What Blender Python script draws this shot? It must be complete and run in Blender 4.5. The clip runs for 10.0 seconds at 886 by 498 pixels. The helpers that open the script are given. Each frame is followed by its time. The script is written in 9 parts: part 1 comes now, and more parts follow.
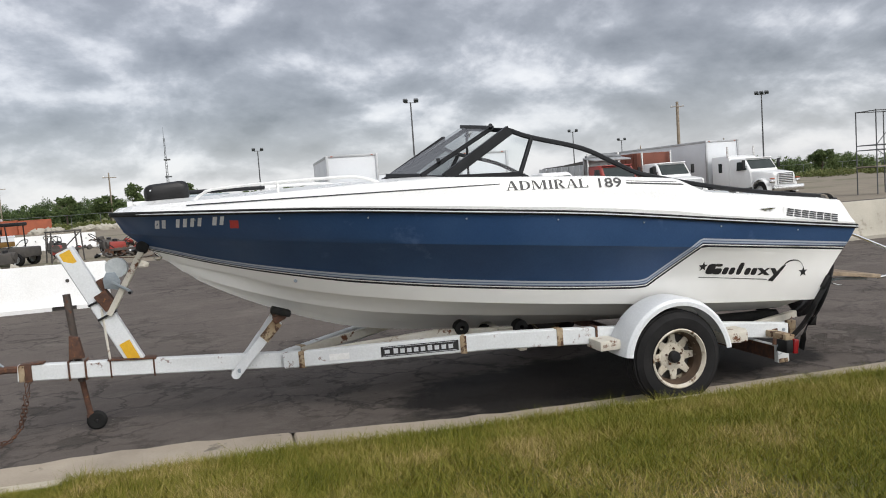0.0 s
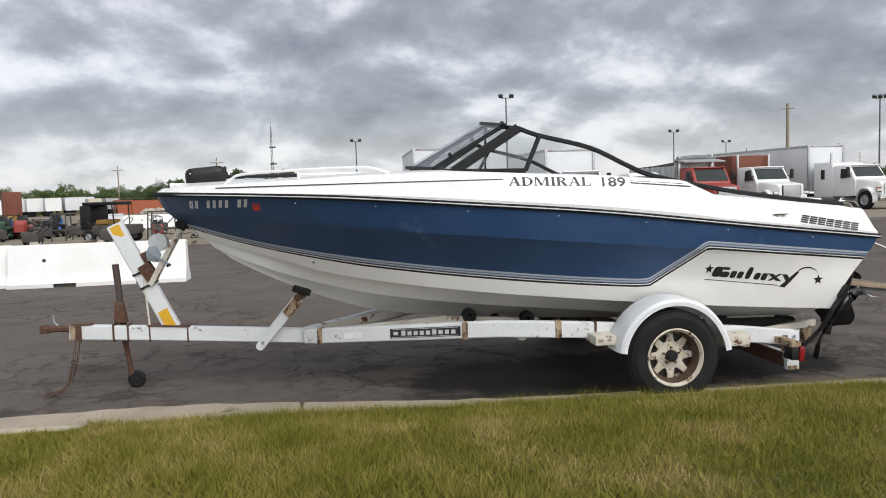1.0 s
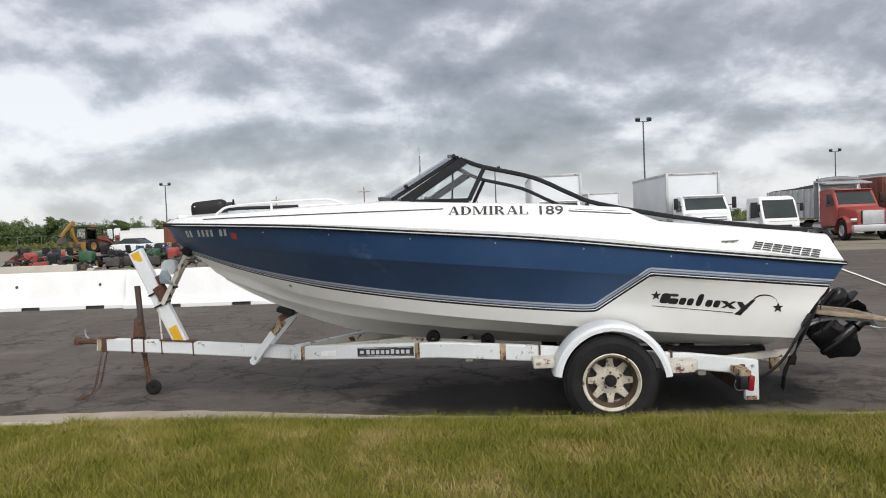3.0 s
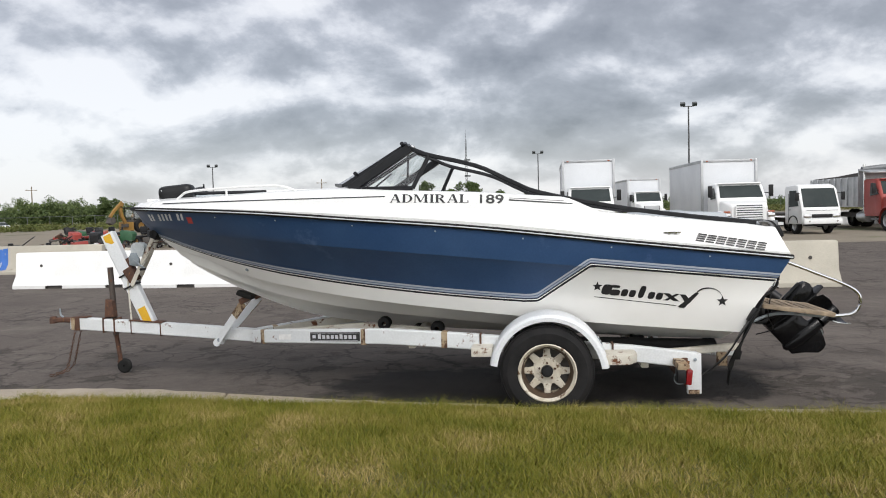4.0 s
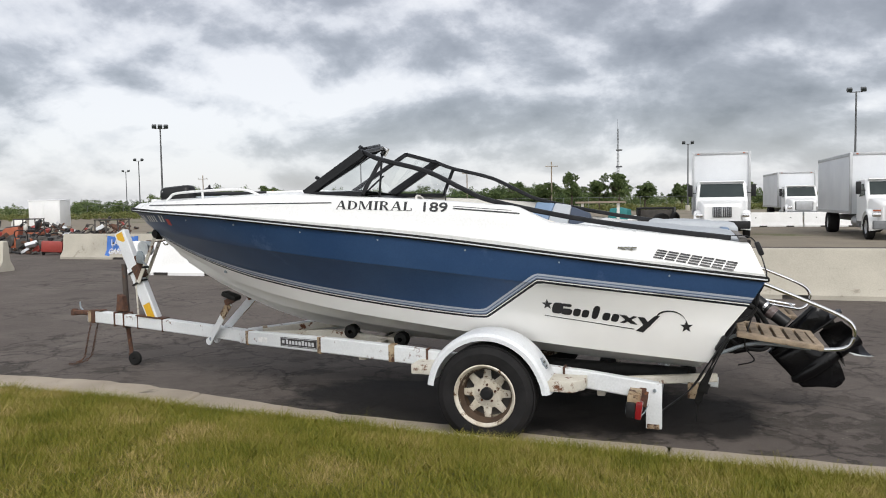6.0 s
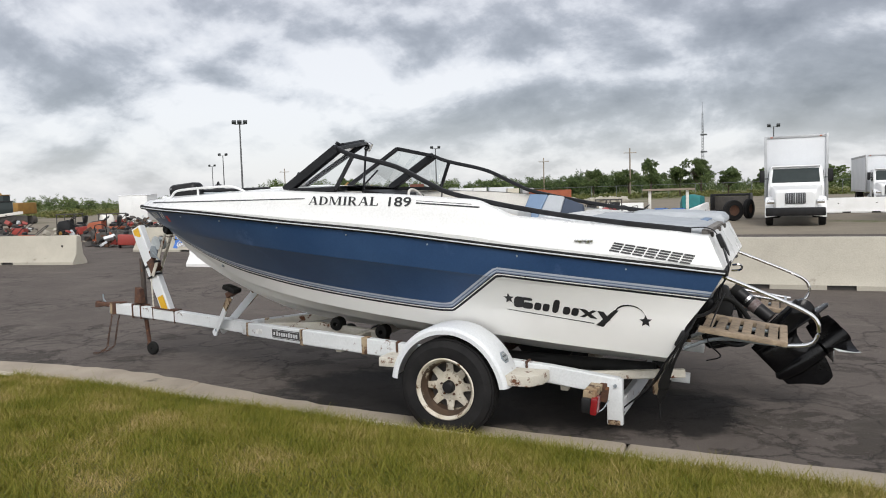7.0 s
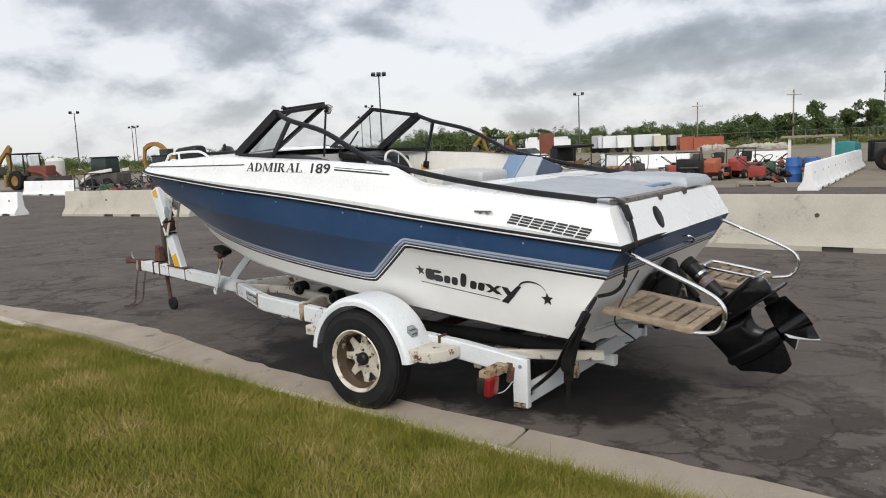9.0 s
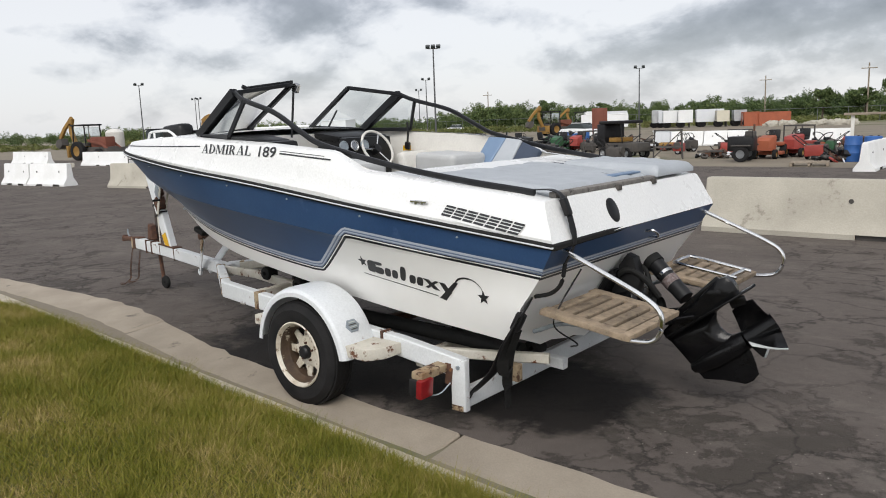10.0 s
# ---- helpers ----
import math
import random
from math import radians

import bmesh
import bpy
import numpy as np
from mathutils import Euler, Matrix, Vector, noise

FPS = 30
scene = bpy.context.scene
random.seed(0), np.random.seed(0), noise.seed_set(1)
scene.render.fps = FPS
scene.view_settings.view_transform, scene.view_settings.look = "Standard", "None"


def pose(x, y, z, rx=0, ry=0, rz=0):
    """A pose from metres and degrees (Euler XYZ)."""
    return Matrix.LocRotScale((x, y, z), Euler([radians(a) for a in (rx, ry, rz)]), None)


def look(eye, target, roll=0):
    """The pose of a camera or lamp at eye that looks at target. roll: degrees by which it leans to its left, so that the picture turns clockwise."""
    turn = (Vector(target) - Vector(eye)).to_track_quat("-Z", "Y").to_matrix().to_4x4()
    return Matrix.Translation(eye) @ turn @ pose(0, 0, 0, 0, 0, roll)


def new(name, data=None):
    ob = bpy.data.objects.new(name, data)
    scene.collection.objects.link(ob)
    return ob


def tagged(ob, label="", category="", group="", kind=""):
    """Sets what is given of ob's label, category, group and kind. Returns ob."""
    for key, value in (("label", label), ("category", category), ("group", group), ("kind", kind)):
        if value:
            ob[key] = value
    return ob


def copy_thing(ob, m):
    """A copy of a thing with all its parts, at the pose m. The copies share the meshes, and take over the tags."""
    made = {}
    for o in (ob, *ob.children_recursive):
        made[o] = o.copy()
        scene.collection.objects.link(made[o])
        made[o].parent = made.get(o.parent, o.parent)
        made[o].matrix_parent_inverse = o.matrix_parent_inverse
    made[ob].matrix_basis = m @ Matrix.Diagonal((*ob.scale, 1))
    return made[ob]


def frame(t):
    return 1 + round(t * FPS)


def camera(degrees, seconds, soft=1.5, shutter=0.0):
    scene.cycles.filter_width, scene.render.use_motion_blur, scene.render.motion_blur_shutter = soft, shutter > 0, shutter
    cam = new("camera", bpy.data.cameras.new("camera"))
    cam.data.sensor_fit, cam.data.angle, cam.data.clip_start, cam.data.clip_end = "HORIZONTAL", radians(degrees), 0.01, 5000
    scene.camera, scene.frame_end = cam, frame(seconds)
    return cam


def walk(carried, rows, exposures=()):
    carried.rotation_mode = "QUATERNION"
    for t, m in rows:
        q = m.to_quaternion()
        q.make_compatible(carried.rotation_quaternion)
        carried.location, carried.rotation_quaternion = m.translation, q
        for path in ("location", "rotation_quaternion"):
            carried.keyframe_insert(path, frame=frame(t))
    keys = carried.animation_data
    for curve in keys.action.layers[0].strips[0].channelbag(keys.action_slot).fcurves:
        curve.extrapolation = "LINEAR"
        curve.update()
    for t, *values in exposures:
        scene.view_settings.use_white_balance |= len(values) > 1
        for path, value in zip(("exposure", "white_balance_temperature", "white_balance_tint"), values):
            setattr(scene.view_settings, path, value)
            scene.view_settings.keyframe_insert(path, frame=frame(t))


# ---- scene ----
cam = camera(60.5, 10.0, soft=1.0)
METRES, EYE, TILT, LEAN, TURN = 8.4, 1.70, 0.0, 0.0, -15.2
ROWS = [
    (0.0, 0.0, 0.0, 0.0, -0.3, -4.32, 4.01),
    (0.5, 0.0414, -0.0112, -0.002, 2.94, -4.33, 2.23),
    (1.0, 0.0828, -0.032, -0.0062, 7.02, -4.33, 1.8),
    (1.5, 0.1327, -0.0433, -0.0083, 9.17, -3.88, 3.29),
    (2.0, 0.1807, -0.0454, -0.0091, 12.05, -3.63, 2.14),
    (2.5, 0.2337, -0.0506, -0.0107, 15.15, -2.69, 1.71),
    (2.7, 0.2514, -0.0458, -0.0107, 16.46, -1.81, 2.0),
    (3.8, 0.3614, -0.013, -0.01, 21.35, -2.95, 1.8),
    (4.0, 0.3774, -0.0054, -0.0103, 21.84, -3.03, 1.57),
    (4.5, 0.4166, 0.0264, -0.0064, 26.15, -2.58, 2.1),
    (5.0, 0.4548, 0.0548, -0.0048, 28.23, -2.65, 2.46),
    (5.5, 0.4971, 0.0832, -0.0018, 30.89, -2.92, 2.19),
    (6.0, 0.5289, 0.1181, 0.0019, 33.24, -3.52, 0.89),
    (6.2, 0.5425, 0.1283, 0.0027, 34.11, -3.67, 1.9),
    (7.3, 0.6364, 0.2009, 0.0057, 41.24, -4.59, 2.09),
    (7.5, 0.6468, 0.2195, 0.0075, 42.32, -5.0, 3.13),
    (8.0, 0.6898, 0.2565, 0.0071, 44.61, -5.2, 3.69),
    (8.5, 0.7224, 0.2919, 0.0086, 46.54, -6.39, 3.02),
    (9.0, 0.7376, 0.3393, 0.0115, 50.63, -7.62, 2.43),
    (9.5, 0.7487, 0.3847, 0.0136, 54.28, -7.51, 3.66),
    (10.0, 0.7615, 0.4353, 0.0165, 55.13, -9.43, 2.03),
]
walk(cam, [(t, pose(-5.03, -6.354, EYE, TILT, LEAN, TURN) @ pose(METRES * x, METRES * y, METRES * z, 90 + pitch, roll, yaw)) for t, x, y, z, yaw, pitch, roll in ROWS],
     exposures=[(0.0, 0.82), (2.5, 0.82), (4.5, 0.88), (6.0, 0.83), (8.0, 0.79), (10.0, 0.77)])

# ---- sky, sun and exposure ----
SUN_ELEV, SUN_AZ = radians(44), radians(150)


def build_world():
    w = bpy.data.worlds.new("overcast_sky")
    scene.world = w
    w.use_nodes = True
    nt = w.node_tree
    nt.nodes.clear()
    N, L = nt.nodes.new, nt.links.new
    out = N("ShaderNodeOutputWorld")
    bg = N("ShaderNodeBackground")
    bg.inputs["Strength"].default_value = 1.0
    tc = N("ShaderNodeTexCoord")
    sep = N("ShaderNodeSeparateXYZ")
    L(tc.outputs["Generated"], sep.inputs[0])
    zz = N("ShaderNodeMath"); zz.operation = "MAXIMUM"; zz.inputs[1].default_value = 0.0
    L(sep.outputs[2], zz.inputs[0])
    def math_node(op, a, b=None, c=None):
        k = N("ShaderNodeMath"); k.operation = op
        for i, v in enumerate((a, b, c)):
            if v is None:
                continue
            if isinstance(v, (int, float)):
                k.inputs[i].default_value = v
            else:
                L(v, k.inputs[i])
        return k.outputs[0]

    def span(v, lo, hi, a=0.0, z=1.0, smooth=False):
        r = N("ShaderNodeMapRange")
        r.interpolation_type = "SMOOTHSTEP" if smooth else "LINEAR"
        r.inputs["From Min"].default_value, r.inputs["From Max"].default_value = lo, hi
        r.inputs["To Min"].default_value, r.inputs["To Max"].default_value = a, z
        L(v, r.inputs["Value"])
        return r.outputs[0]

    def sheet_of_cloud(nearer):
        """Where the sight line meets a level sheet of cloud; a little nearer looks above the same billow."""
        den = math_node("ADD", zz.outputs[0], 0.50)
        v = N("ShaderNodeCombineXYZ")
        for i in (0, 1):
            q = math_node("DIVIDE", sep.outputs[i], den)
            L(math_node("MULTIPLY", q, nearer), v.inputs[i])
        return v.outputs[0]

    def billow(vec, scale, detail, rough, shift, distort):
        mp = N("ShaderNodeMapping")
        mp.inputs["Location"].default_value = shift
        L(vec, mp.inputs[0])
        n = N("ShaderNodeTexNoise")
        n.inputs["Scale"].default_value, n.inputs["Detail"].default_value = scale, detail
        n.inputs["Roughness"].default_value, n.inputs["Distortion"].default_value = rough, distort
        L(mp.outputs[0], n.inputs["Vector"])
        return n.outputs["Fac"]

    def puffs(vec, scale, shift):
        """Round heads of cumulus: smooth cells, warped by noise."""
        mp = N("ShaderNodeMapping")
        mp.inputs["Location"].default_value = shift
        L(vec, mp.inputs[0])
        wn = N("ShaderNodeTexNoise")
        wn.inputs["Scale"].default_value, wn.inputs["Detail"].default_value = scale * 0.9, 6.0
        L(mp.outputs[0], wn.inputs["Vector"])
        wm = N("ShaderNodeVectorMath"); wm.operation = "MULTIPLY_ADD"
        L(wn.outputs["Color"], wm.inputs[0]); wm.inputs[1].default_value = (0.9 / scale,) * 3
        L(mp.outputs[0], wm.inputs[2])
        vo = N("ShaderNodeTexVoronoi"); vo.feature = "SMOOTH_F1"
        vo.inputs["Scale"].default_value, vo.inputs["Smoothness"].default_value = scale, 0.6
        L(wm.outputs[0], vo.inputs["Vector"])
        return math_node("SUBTRACT", 1.0, vo.outputs["Distance"])

    def cover(nearer):
        v = sheet_of_cloud(nearer)
        f = math_node("MULTIPLY", billow(v, 1.7, 3.0, 0.5, (3.1, 1.7, 0.0), 0.1), 0.55)
        f = math_node("MULTIPLY_ADD", billow(v, 3.6, 9.0, 0.57, (7.3, 2.2, 1.0), 0.15), 0.78, f)
        return math_node("MULTIPLY_ADD", puffs(v, 5.6, (1.3, 5.2, 0.0)), 0.25, f)

    here, above = cover(1.0), cover(0.965)
    relief = math_node("SUBTRACT", above, here)
    # thickness of the cover: heavier overhead and towards the east, broken and thin low down and to the west
    thick = math_node("ADD", here, -0.175)
    thick = math_node("ADD", thick, span(sep.outputs[0], -0.95, -0.50, -0.085, 0.0, True))
    thick = math_node("ADD", thick, span(sep.outputs[0], -0.55, 0.6, -0.055, 0.125))
    thick = math_node("ADD", thick, span(zz.outputs[0], 0.05, 0.26, -0.055, 0.045, True))
    tone = math_node("MULTIPLY_ADD", relief, 2.1, thick)
    tone = math_node("MULTIPLY_ADD", math_node("ADD", tone, -0.62), 0.88, 0.615)
    ramp = N("ShaderNodeValToRGB")
    cr = ramp.color_ramp
    cr.interpolation = "LINEAR"
    cr.elements[0].position, cr.elements[0].color = 0.44, (0.452, 0.452, 0.464, 1)
    cr.elements[1].position, cr.elements[1].color = 1.0, (0.108, 0.112, 0.125, 1)
    for p, c in ((0.55, (0.368, 0.373, 0.394)), (0.60, (0.306, 0.311, 0.333)), (0.65, (0.243, 0.250, 0.273)), (0.74, (0.184, 0.190, 0.209))):
        e = cr.elements.new(p); e.color = (*c, 1)
    L(tone, ramp.inputs[0])
    # paler towards the horizon, where the cloud is seen edge on
    hm = N("ShaderNodeMix"); hm.data_type = "RGBA"
    L(span(zz.outputs[0], 0.0, 0.11, 0.55, 0.0), hm.inputs[0]); L(ramp.outputs[0], hm.inputs[6])
    hm.inputs[7].default_value = (0.385, 0.389, 0.408, 1)
    # the veiled sun brightens the cover round it, behind the walk
    dot = N("ShaderNodeVectorMath"); dot.operation = "DOT_PRODUCT"
    L(tc.outputs["Generated"], dot.inputs[0])
    dot.inputs[1].default_value = (math.sin(SUN_AZ) * math.cos(0.42), math.cos(SUN_AZ) * math.cos(0.42), math.sin(0.42))
    glow = span(dot.outputs["Value"], -0.05, 0.95, 0.0, 0.50, True)
    gm = N("ShaderNodeMix"); gm.data_type = "RGBA"; gm.blend_type = "ADD"; gm.inputs[0].default_value = 1.0
    gc = N("ShaderNodeMix"); gc.data_type = "RGBA"
    gc.inputs[6].default_value, gc.inputs[7].default_value = (0, 0, 0, 1), (1.0, 0.99, 0.97, 1)
    L(glow, gc.inputs[0]); L(hm.outputs[2], gm.inputs[6]); L(gc.outputs[2], gm.inputs[7])
    sky = N("ShaderNodeTexSky")
    sky.sky_type, sky.sun_disc = "NISHITA", False
    sky.sun_elevation, sky.sun_rotation = SUN_ELEV, SUN_AZ
    sk = N("ShaderNodeMix"); sk.data_type = "RGBA"; sk.blend_type = "ADD"
    sk.inputs[0].default_value = 0.012
    L(gm.outputs[2], sk.inputs[6]); L(sky.outputs[0], sk.inputs[7])
    L(sk.outputs[2], bg.inputs["Color"])
    L(bg.outputs[0], out.inputs["Surface"])


build_world()
sun_data = bpy.data.lights.new("sun", "SUN")
sun_data.energy, sun_data.angle, sun_data.color = 1.0, radians(25), (1.0, 0.965, 0.92)
sun = new("sun", sun_data)
sun_dir = Vector((math.sin(SUN_AZ) * math.cos(SUN_ELEV), math.cos(SUN_AZ) * math.cos(SUN_ELEV), math.sin(SUN_ELEV)))
sun.matrix_world = look(sun_dir * 60, (0, 0, 0))

# ---- materials ----


def surf(name, c1, c2=None, scale=6.0, rough=0.5, rough2=None, metal=0.0, bump=0.1, bscale=70.0, coat=0.0, patch=None, jitter=0.0, spec=0.5):
    """Two-scale noise between two colours, fine relief, and an optional patchy second layer
    patch = (colour, noise scale, threshold, roughness)."""
    m = bpy.data.materials.new(name)
    m.use_nodes = True
    nt = m.node_tree
    b = nt.nodes["Principled BSDF"]
    N, L = nt.nodes.new, nt.links.new
    tc = N("ShaderNodeTexCoord")
    c2 = c2 or tuple(v * 0.8 for v in c1)
    n1 = N("ShaderNodeTexNoise")
    n1.inputs["Scale"].default_value, n1.inputs["Detail"].default_value = scale, 7.0
    n1.inputs["Roughness"].default_value = 0.62
    L(tc.outputs["Object"], n1.inputs["Vector"])
    n2 = N("ShaderNodeTexNoise")
    n2.inputs["Scale"].default_value, n2.inputs["Detail"].default_value = bscale, 4.0
    L(tc.outputs["Object"], n2.inputs["Vector"])
    st = N("ShaderNodeMapRange")
    st.inputs["From Min"].default_value, st.inputs["From Max"].default_value = 0.3, 0.7
    L(n1.outputs["Fac"], st.inputs["Value"])
    mx = N("ShaderNodeMix"); mx.data_type = "RGBA"
    mx.inputs[6].default_value, mx.inputs[7].default_value = (*c1, 1), (*c2, 1)
    L(st.outputs[0], mx.inputs[0])
    g = N("ShaderNodeMapRange")
    g.inputs["To Min"].default_value, g.inputs["To Max"].default_value = 0.86, 1.14
    L(n2.outputs["Fac"], g.inputs["Value"])
    fm = N("ShaderNodeMix"); fm.data_type = "RGBA"; fm.blend_type = "MULTIPLY"; fm.inputs[0].default_value = 1.0
    L(mx.outputs[2], fm.inputs[6]); L(g.outputs[0], fm.inputs[7])
    col = fm.outputs[2]
    if jitter:
        oi = N("ShaderNodeObjectInfo")
        jr = N("ShaderNodeMapRange")
        jr.inputs["To Min"].default_value, jr.inputs["To Max"].default_value = 1 - jitter, 1 + jitter
        L(oi.outputs["Random"], jr.inputs["Value"])
        jm = N("ShaderNodeMix"); jm.data_type = "RGBA"; jm.blend_type = "MULTIPLY"; jm.inputs[0].default_value = 1.0
        L(col, jm.inputs[6]); L(jr.outputs[0], jm.inputs[7])
        col = jm.outputs[2]
    rr = N("ShaderNodeMapRange")
    rr.inputs["To Min"].default_value = max(rough - 0.08, 0.02)
    rr.inputs["To Max"].default_value = rough2 if rough2 is not None else min(rough + 0.12, 1.0)
    L(n1.outputs["Fac"], rr.inputs["Value"])
    ro = rr.outputs[0]
    if patch:
        pc, ps, pt, pr = patch
        n3 = N("ShaderNodeTexNoise")
        n3.inputs["Scale"].default_value, n3.inputs["Detail"].default_value = ps, 9.0
        n3.inputs["Roughness"].default_value = 0.68
        L(tc.outputs["Object"], n3.inputs["Vector"])
        pm = N("ShaderNodeMapRange")
        pm.inputs["From Min"].default_value, pm.inputs["From Max"].default_value = pt, pt + 0.06
        L(n3.outputs["Fac"], pm.inputs["Value"])
        px = N("ShaderNodeMix"); px.data_type = "RGBA"
        L(pm.outputs[0], px.inputs[0]); L(col, px.inputs[6]); px.inputs[7].default_value = (*pc, 1)
        col = px.outputs[2]
        pq = N("ShaderNodeMix")
        L(pm.outputs[0], pq.inputs[0]); L(ro, pq.inputs[2]); pq.inputs[3].default_value = pr
        ro = pq.outputs[0]
    L(col, b.inputs["Base Color"]); L(ro, b.inputs["Roughness"])
    b.inputs["Metallic"].default_value = metal
    b.inputs["Specular IOR Level"].default_value = spec
    b.inputs["Coat Weight"].default_value = coat
    if bump:
        bp = N("ShaderNodeBump")
        bp.inputs["Strength"].default_value, bp.inputs["Distance"].default_value = bump, 0.01
        L(n2.outputs["Fac"], bp.inputs["Height"]); L(bp.outputs[0], b.inputs["Normal"])
    return m


def pane(name, tint, rough=0.02, alpha_mix=0.12):
    """Thin window glass: clear to the eye with a gloss on it."""
    m = bpy.data.materials.new(name)
    m.use_nodes = True
    nt = m.node_tree
    nt.nodes.clear()
    N, L = nt.nodes.new, nt.links.new
    out = N("ShaderNodeOutputMaterial")
    tr = N("ShaderNodeBsdfTransparent"); tr.inputs[0].default_value = (*tint, 1)
    gl = N("ShaderNodeBsdfGlossy"); gl.inputs["Roughness"].default_value = rough
    fr = N("ShaderNodeFresnel"); fr.inputs[0].default_value = 1.5
    ad = N("ShaderNodeMath"); ad.operation = "ADD"; ad.inputs[1].default_value = alpha_mix * 0.3
    L(fr.outputs[0], ad.inputs[0])
    mx = N("ShaderNodeMixShader")
    L(ad.outputs[0], mx.inputs[0]); L(tr.outputs[0], mx.inputs[1]); L(gl.outputs[0], mx.inputs[2])
    L(mx.outputs[0], out.inputs["Surface"])
    return m


RUST = (0.13, 0.05, 0.022)
M_WHITE = surf("white_gelcoat", (0.83, 0.83, 0.815), (0.77, 0.775, 0.765), 1.8, 0.22, 0.4, bump=0.004, coat=0.2)
M_BLACK = surf("black_plastic", (0.006, 0.006, 0.0065), (0.016, 0.016, 0.017), 5, 0.36, 0.55, bump=0.05, spec=0.3)
M_RUBBER = surf("black_rubber", (0.008, 0.008, 0.008), (0.02, 0.02, 0.019), 9, 0.7, 0.85, bump=0.15, spec=0.2)
M_TYRE = surf("tyre_rubber", (0.009, 0.009, 0.0095), (0.021, 0.020, 0.02), 7, 0.75, 0.9, bump=0.25, bscale=120, spec=0.2)
M_FRAME = surf("black_aluminium", (0.010, 0.0105, 0.012), (0.022, 0.023, 0.026), 12, 0.36, 0.5, metal=0.3, bump=0.03, spec=0.35)
M_CHROME = surf("polished_steel", (0.72, 0.72, 0.71), (0.6, 0.6, 0.6), 14, 0.14, 0.28, metal=1.0, bump=0.02)
M_GALV = surf("zinc_plated_steel", (0.36, 0.40, 0.43), (0.26, 0.30, 0.33), 18, 0.42, 0.6, metal=0.5, bump=0.06)
M_TRAILER = surf("white_trailer_paint", (0.68, 0.70, 0.71), (0.60, 0.62, 0.625), 3.5, 0.36, 0.55, bump=0.06, patch=(RUST, 6.5, 0.605, 0.85))
M_FENDER = surf("white_fender_paint", (0.69, 0.71, 0.73), (0.63, 0.65, 0.66), 2.5, 0.34, 0.5, bump=0.05, patch=(RUST, 5.0, 0.68, 0.85))
M_TRAILER_WORN = surf("worn_trailer_paint", (0.62, 0.60, 0.54), (0.50, 0.46, 0.38), 5, 0.5, 0.7, bump=0.12, patch=(RUST, 9.0, 0.57, 0.9))
M_RUSTY = surf("rust_stained_cream", (0.40, 0.33, 0.22), (0.20, 0.115, 0.055), 9, 0.6, 0.85, bump=0.2, patch=((0.07, 0.035, 0.02), 17.0, 0.52, 0.9))
M_IRON = surf("old_dark_iron", (0.075, 0.058, 0.048), (0.045, 0.036, 0.031), 14, 0.7, 0.85, bump=0.25, bscale=140, patch=((0.11, 0.05, 0.028), 20, 0.56, 0.9))
M_REEL = surf("pale_zinc_reel", (0.60, 0.63, 0.64), (0.46, 0.50, 0.52), 16, 0.45, 0.6, metal=0.15, bump=0.06)
M_RUST = surf("rusted_steel", (0.115, 0.05, 0.028), (0.05, 0.03, 0.022), 22, 0.85, 0.95, bump=0.35, bscale=160, patch=((0.20, 0.085, 0.035), 30, 0.58, 0.95))
M_RIM = surf("rusty_white_rim", (0.66, 0.63, 0.55), (0.44, 0.38, 0.28), 9, 0.45, 0.7, bump=0.12, patch=((0.11, 0.06, 0.028), 15.0, 0.545, 0.9))
M_BARREL = surf("rust_brown_barrel", (0.085, 0.052, 0.028), (0.040, 0.024, 0.015), 10, 0.6, 0.85, bump=0.2, patch=((0.45, 0.40, 0.30), 8.0, 0.57, 0.7))
M_WOOD = surf("weathered_teak", (0.33, 0.255, 0.175), (0.16, 0.122, 0.085), 15, 0.75, 0.9, bump=0.45, bscale=90, jitter=0.30, patch=((0.10, 0.075, 0.052), 16, 0.60, 0.9))
M_WOOD_G = surf("grey_weathered_board", (0.25, 0.235, 0.215), (0.14, 0.13, 0.12), 16, 0.85, 0.95, bump=0.4, bscale=90, patch=((0.06, 0.055, 0.05), 12, 0.58, 0.95))
M_DRIVE = surf("glossy_black_drive", (0.003, 0.003, 0.0034), (0.007, 0.007, 0.0075), 6, 0.20, 0.30, bump=0.16, bscale=22, patch=((0.022, 0.022, 0.022), 9, 0.68, 0.5), spec=0.22)
M_SEAT = surf("pale_grey_seat_vinyl", (0.52, 0.525, 0.52), (0.45, 0.455, 0.45), 4, 0.45, 0.6, bump=0.08, bscale=200)
M_VINYL = surf("grey_vinyl", (0.42, 0.445, 0.47), (0.34, 0.365, 0.39), 4, 0.42, 0.55, bump=0.08, bscale=200)
M_VINYL_D = surf("dark_grey_vinyl", (0.09, 0.10, 0.12), (0.06, 0.07, 0.085), 6, 0.5, 0.6, bump=0.1, bscale=200)
M_VINYL_B = surf("blue_vinyl", (0.17, 0.25, 0.37), (0.13, 0.20, 0.31), 4, 0.4, 0.55, bump=0.08, bscale=200)
M_VINYL_N = surf("navy_vinyl", (0.045, 0.06, 0.095), (0.03, 0.045, 0.07), 4, 0.4, 0.55, bump=0.08, bscale=200)
M_LINER = surf("offwhite_liner", (0.70, 0.68, 0.63), (0.62, 0.60, 0.555), 5, 0.45, 0.6, bump=0.05)
M_CARPET = surf("grey_carpet", (0.10, 0.11, 0.13), (0.07, 0.075, 0.09), 20, 0.95, 1.0, bump=0.5, bscale=300)
M_YELLOW = surf("yellow_reflector", (0.72, 0.42, 0.02), (0.62, 0.35, 0.02), 9, 0.4, 0.5, bump=0.03)
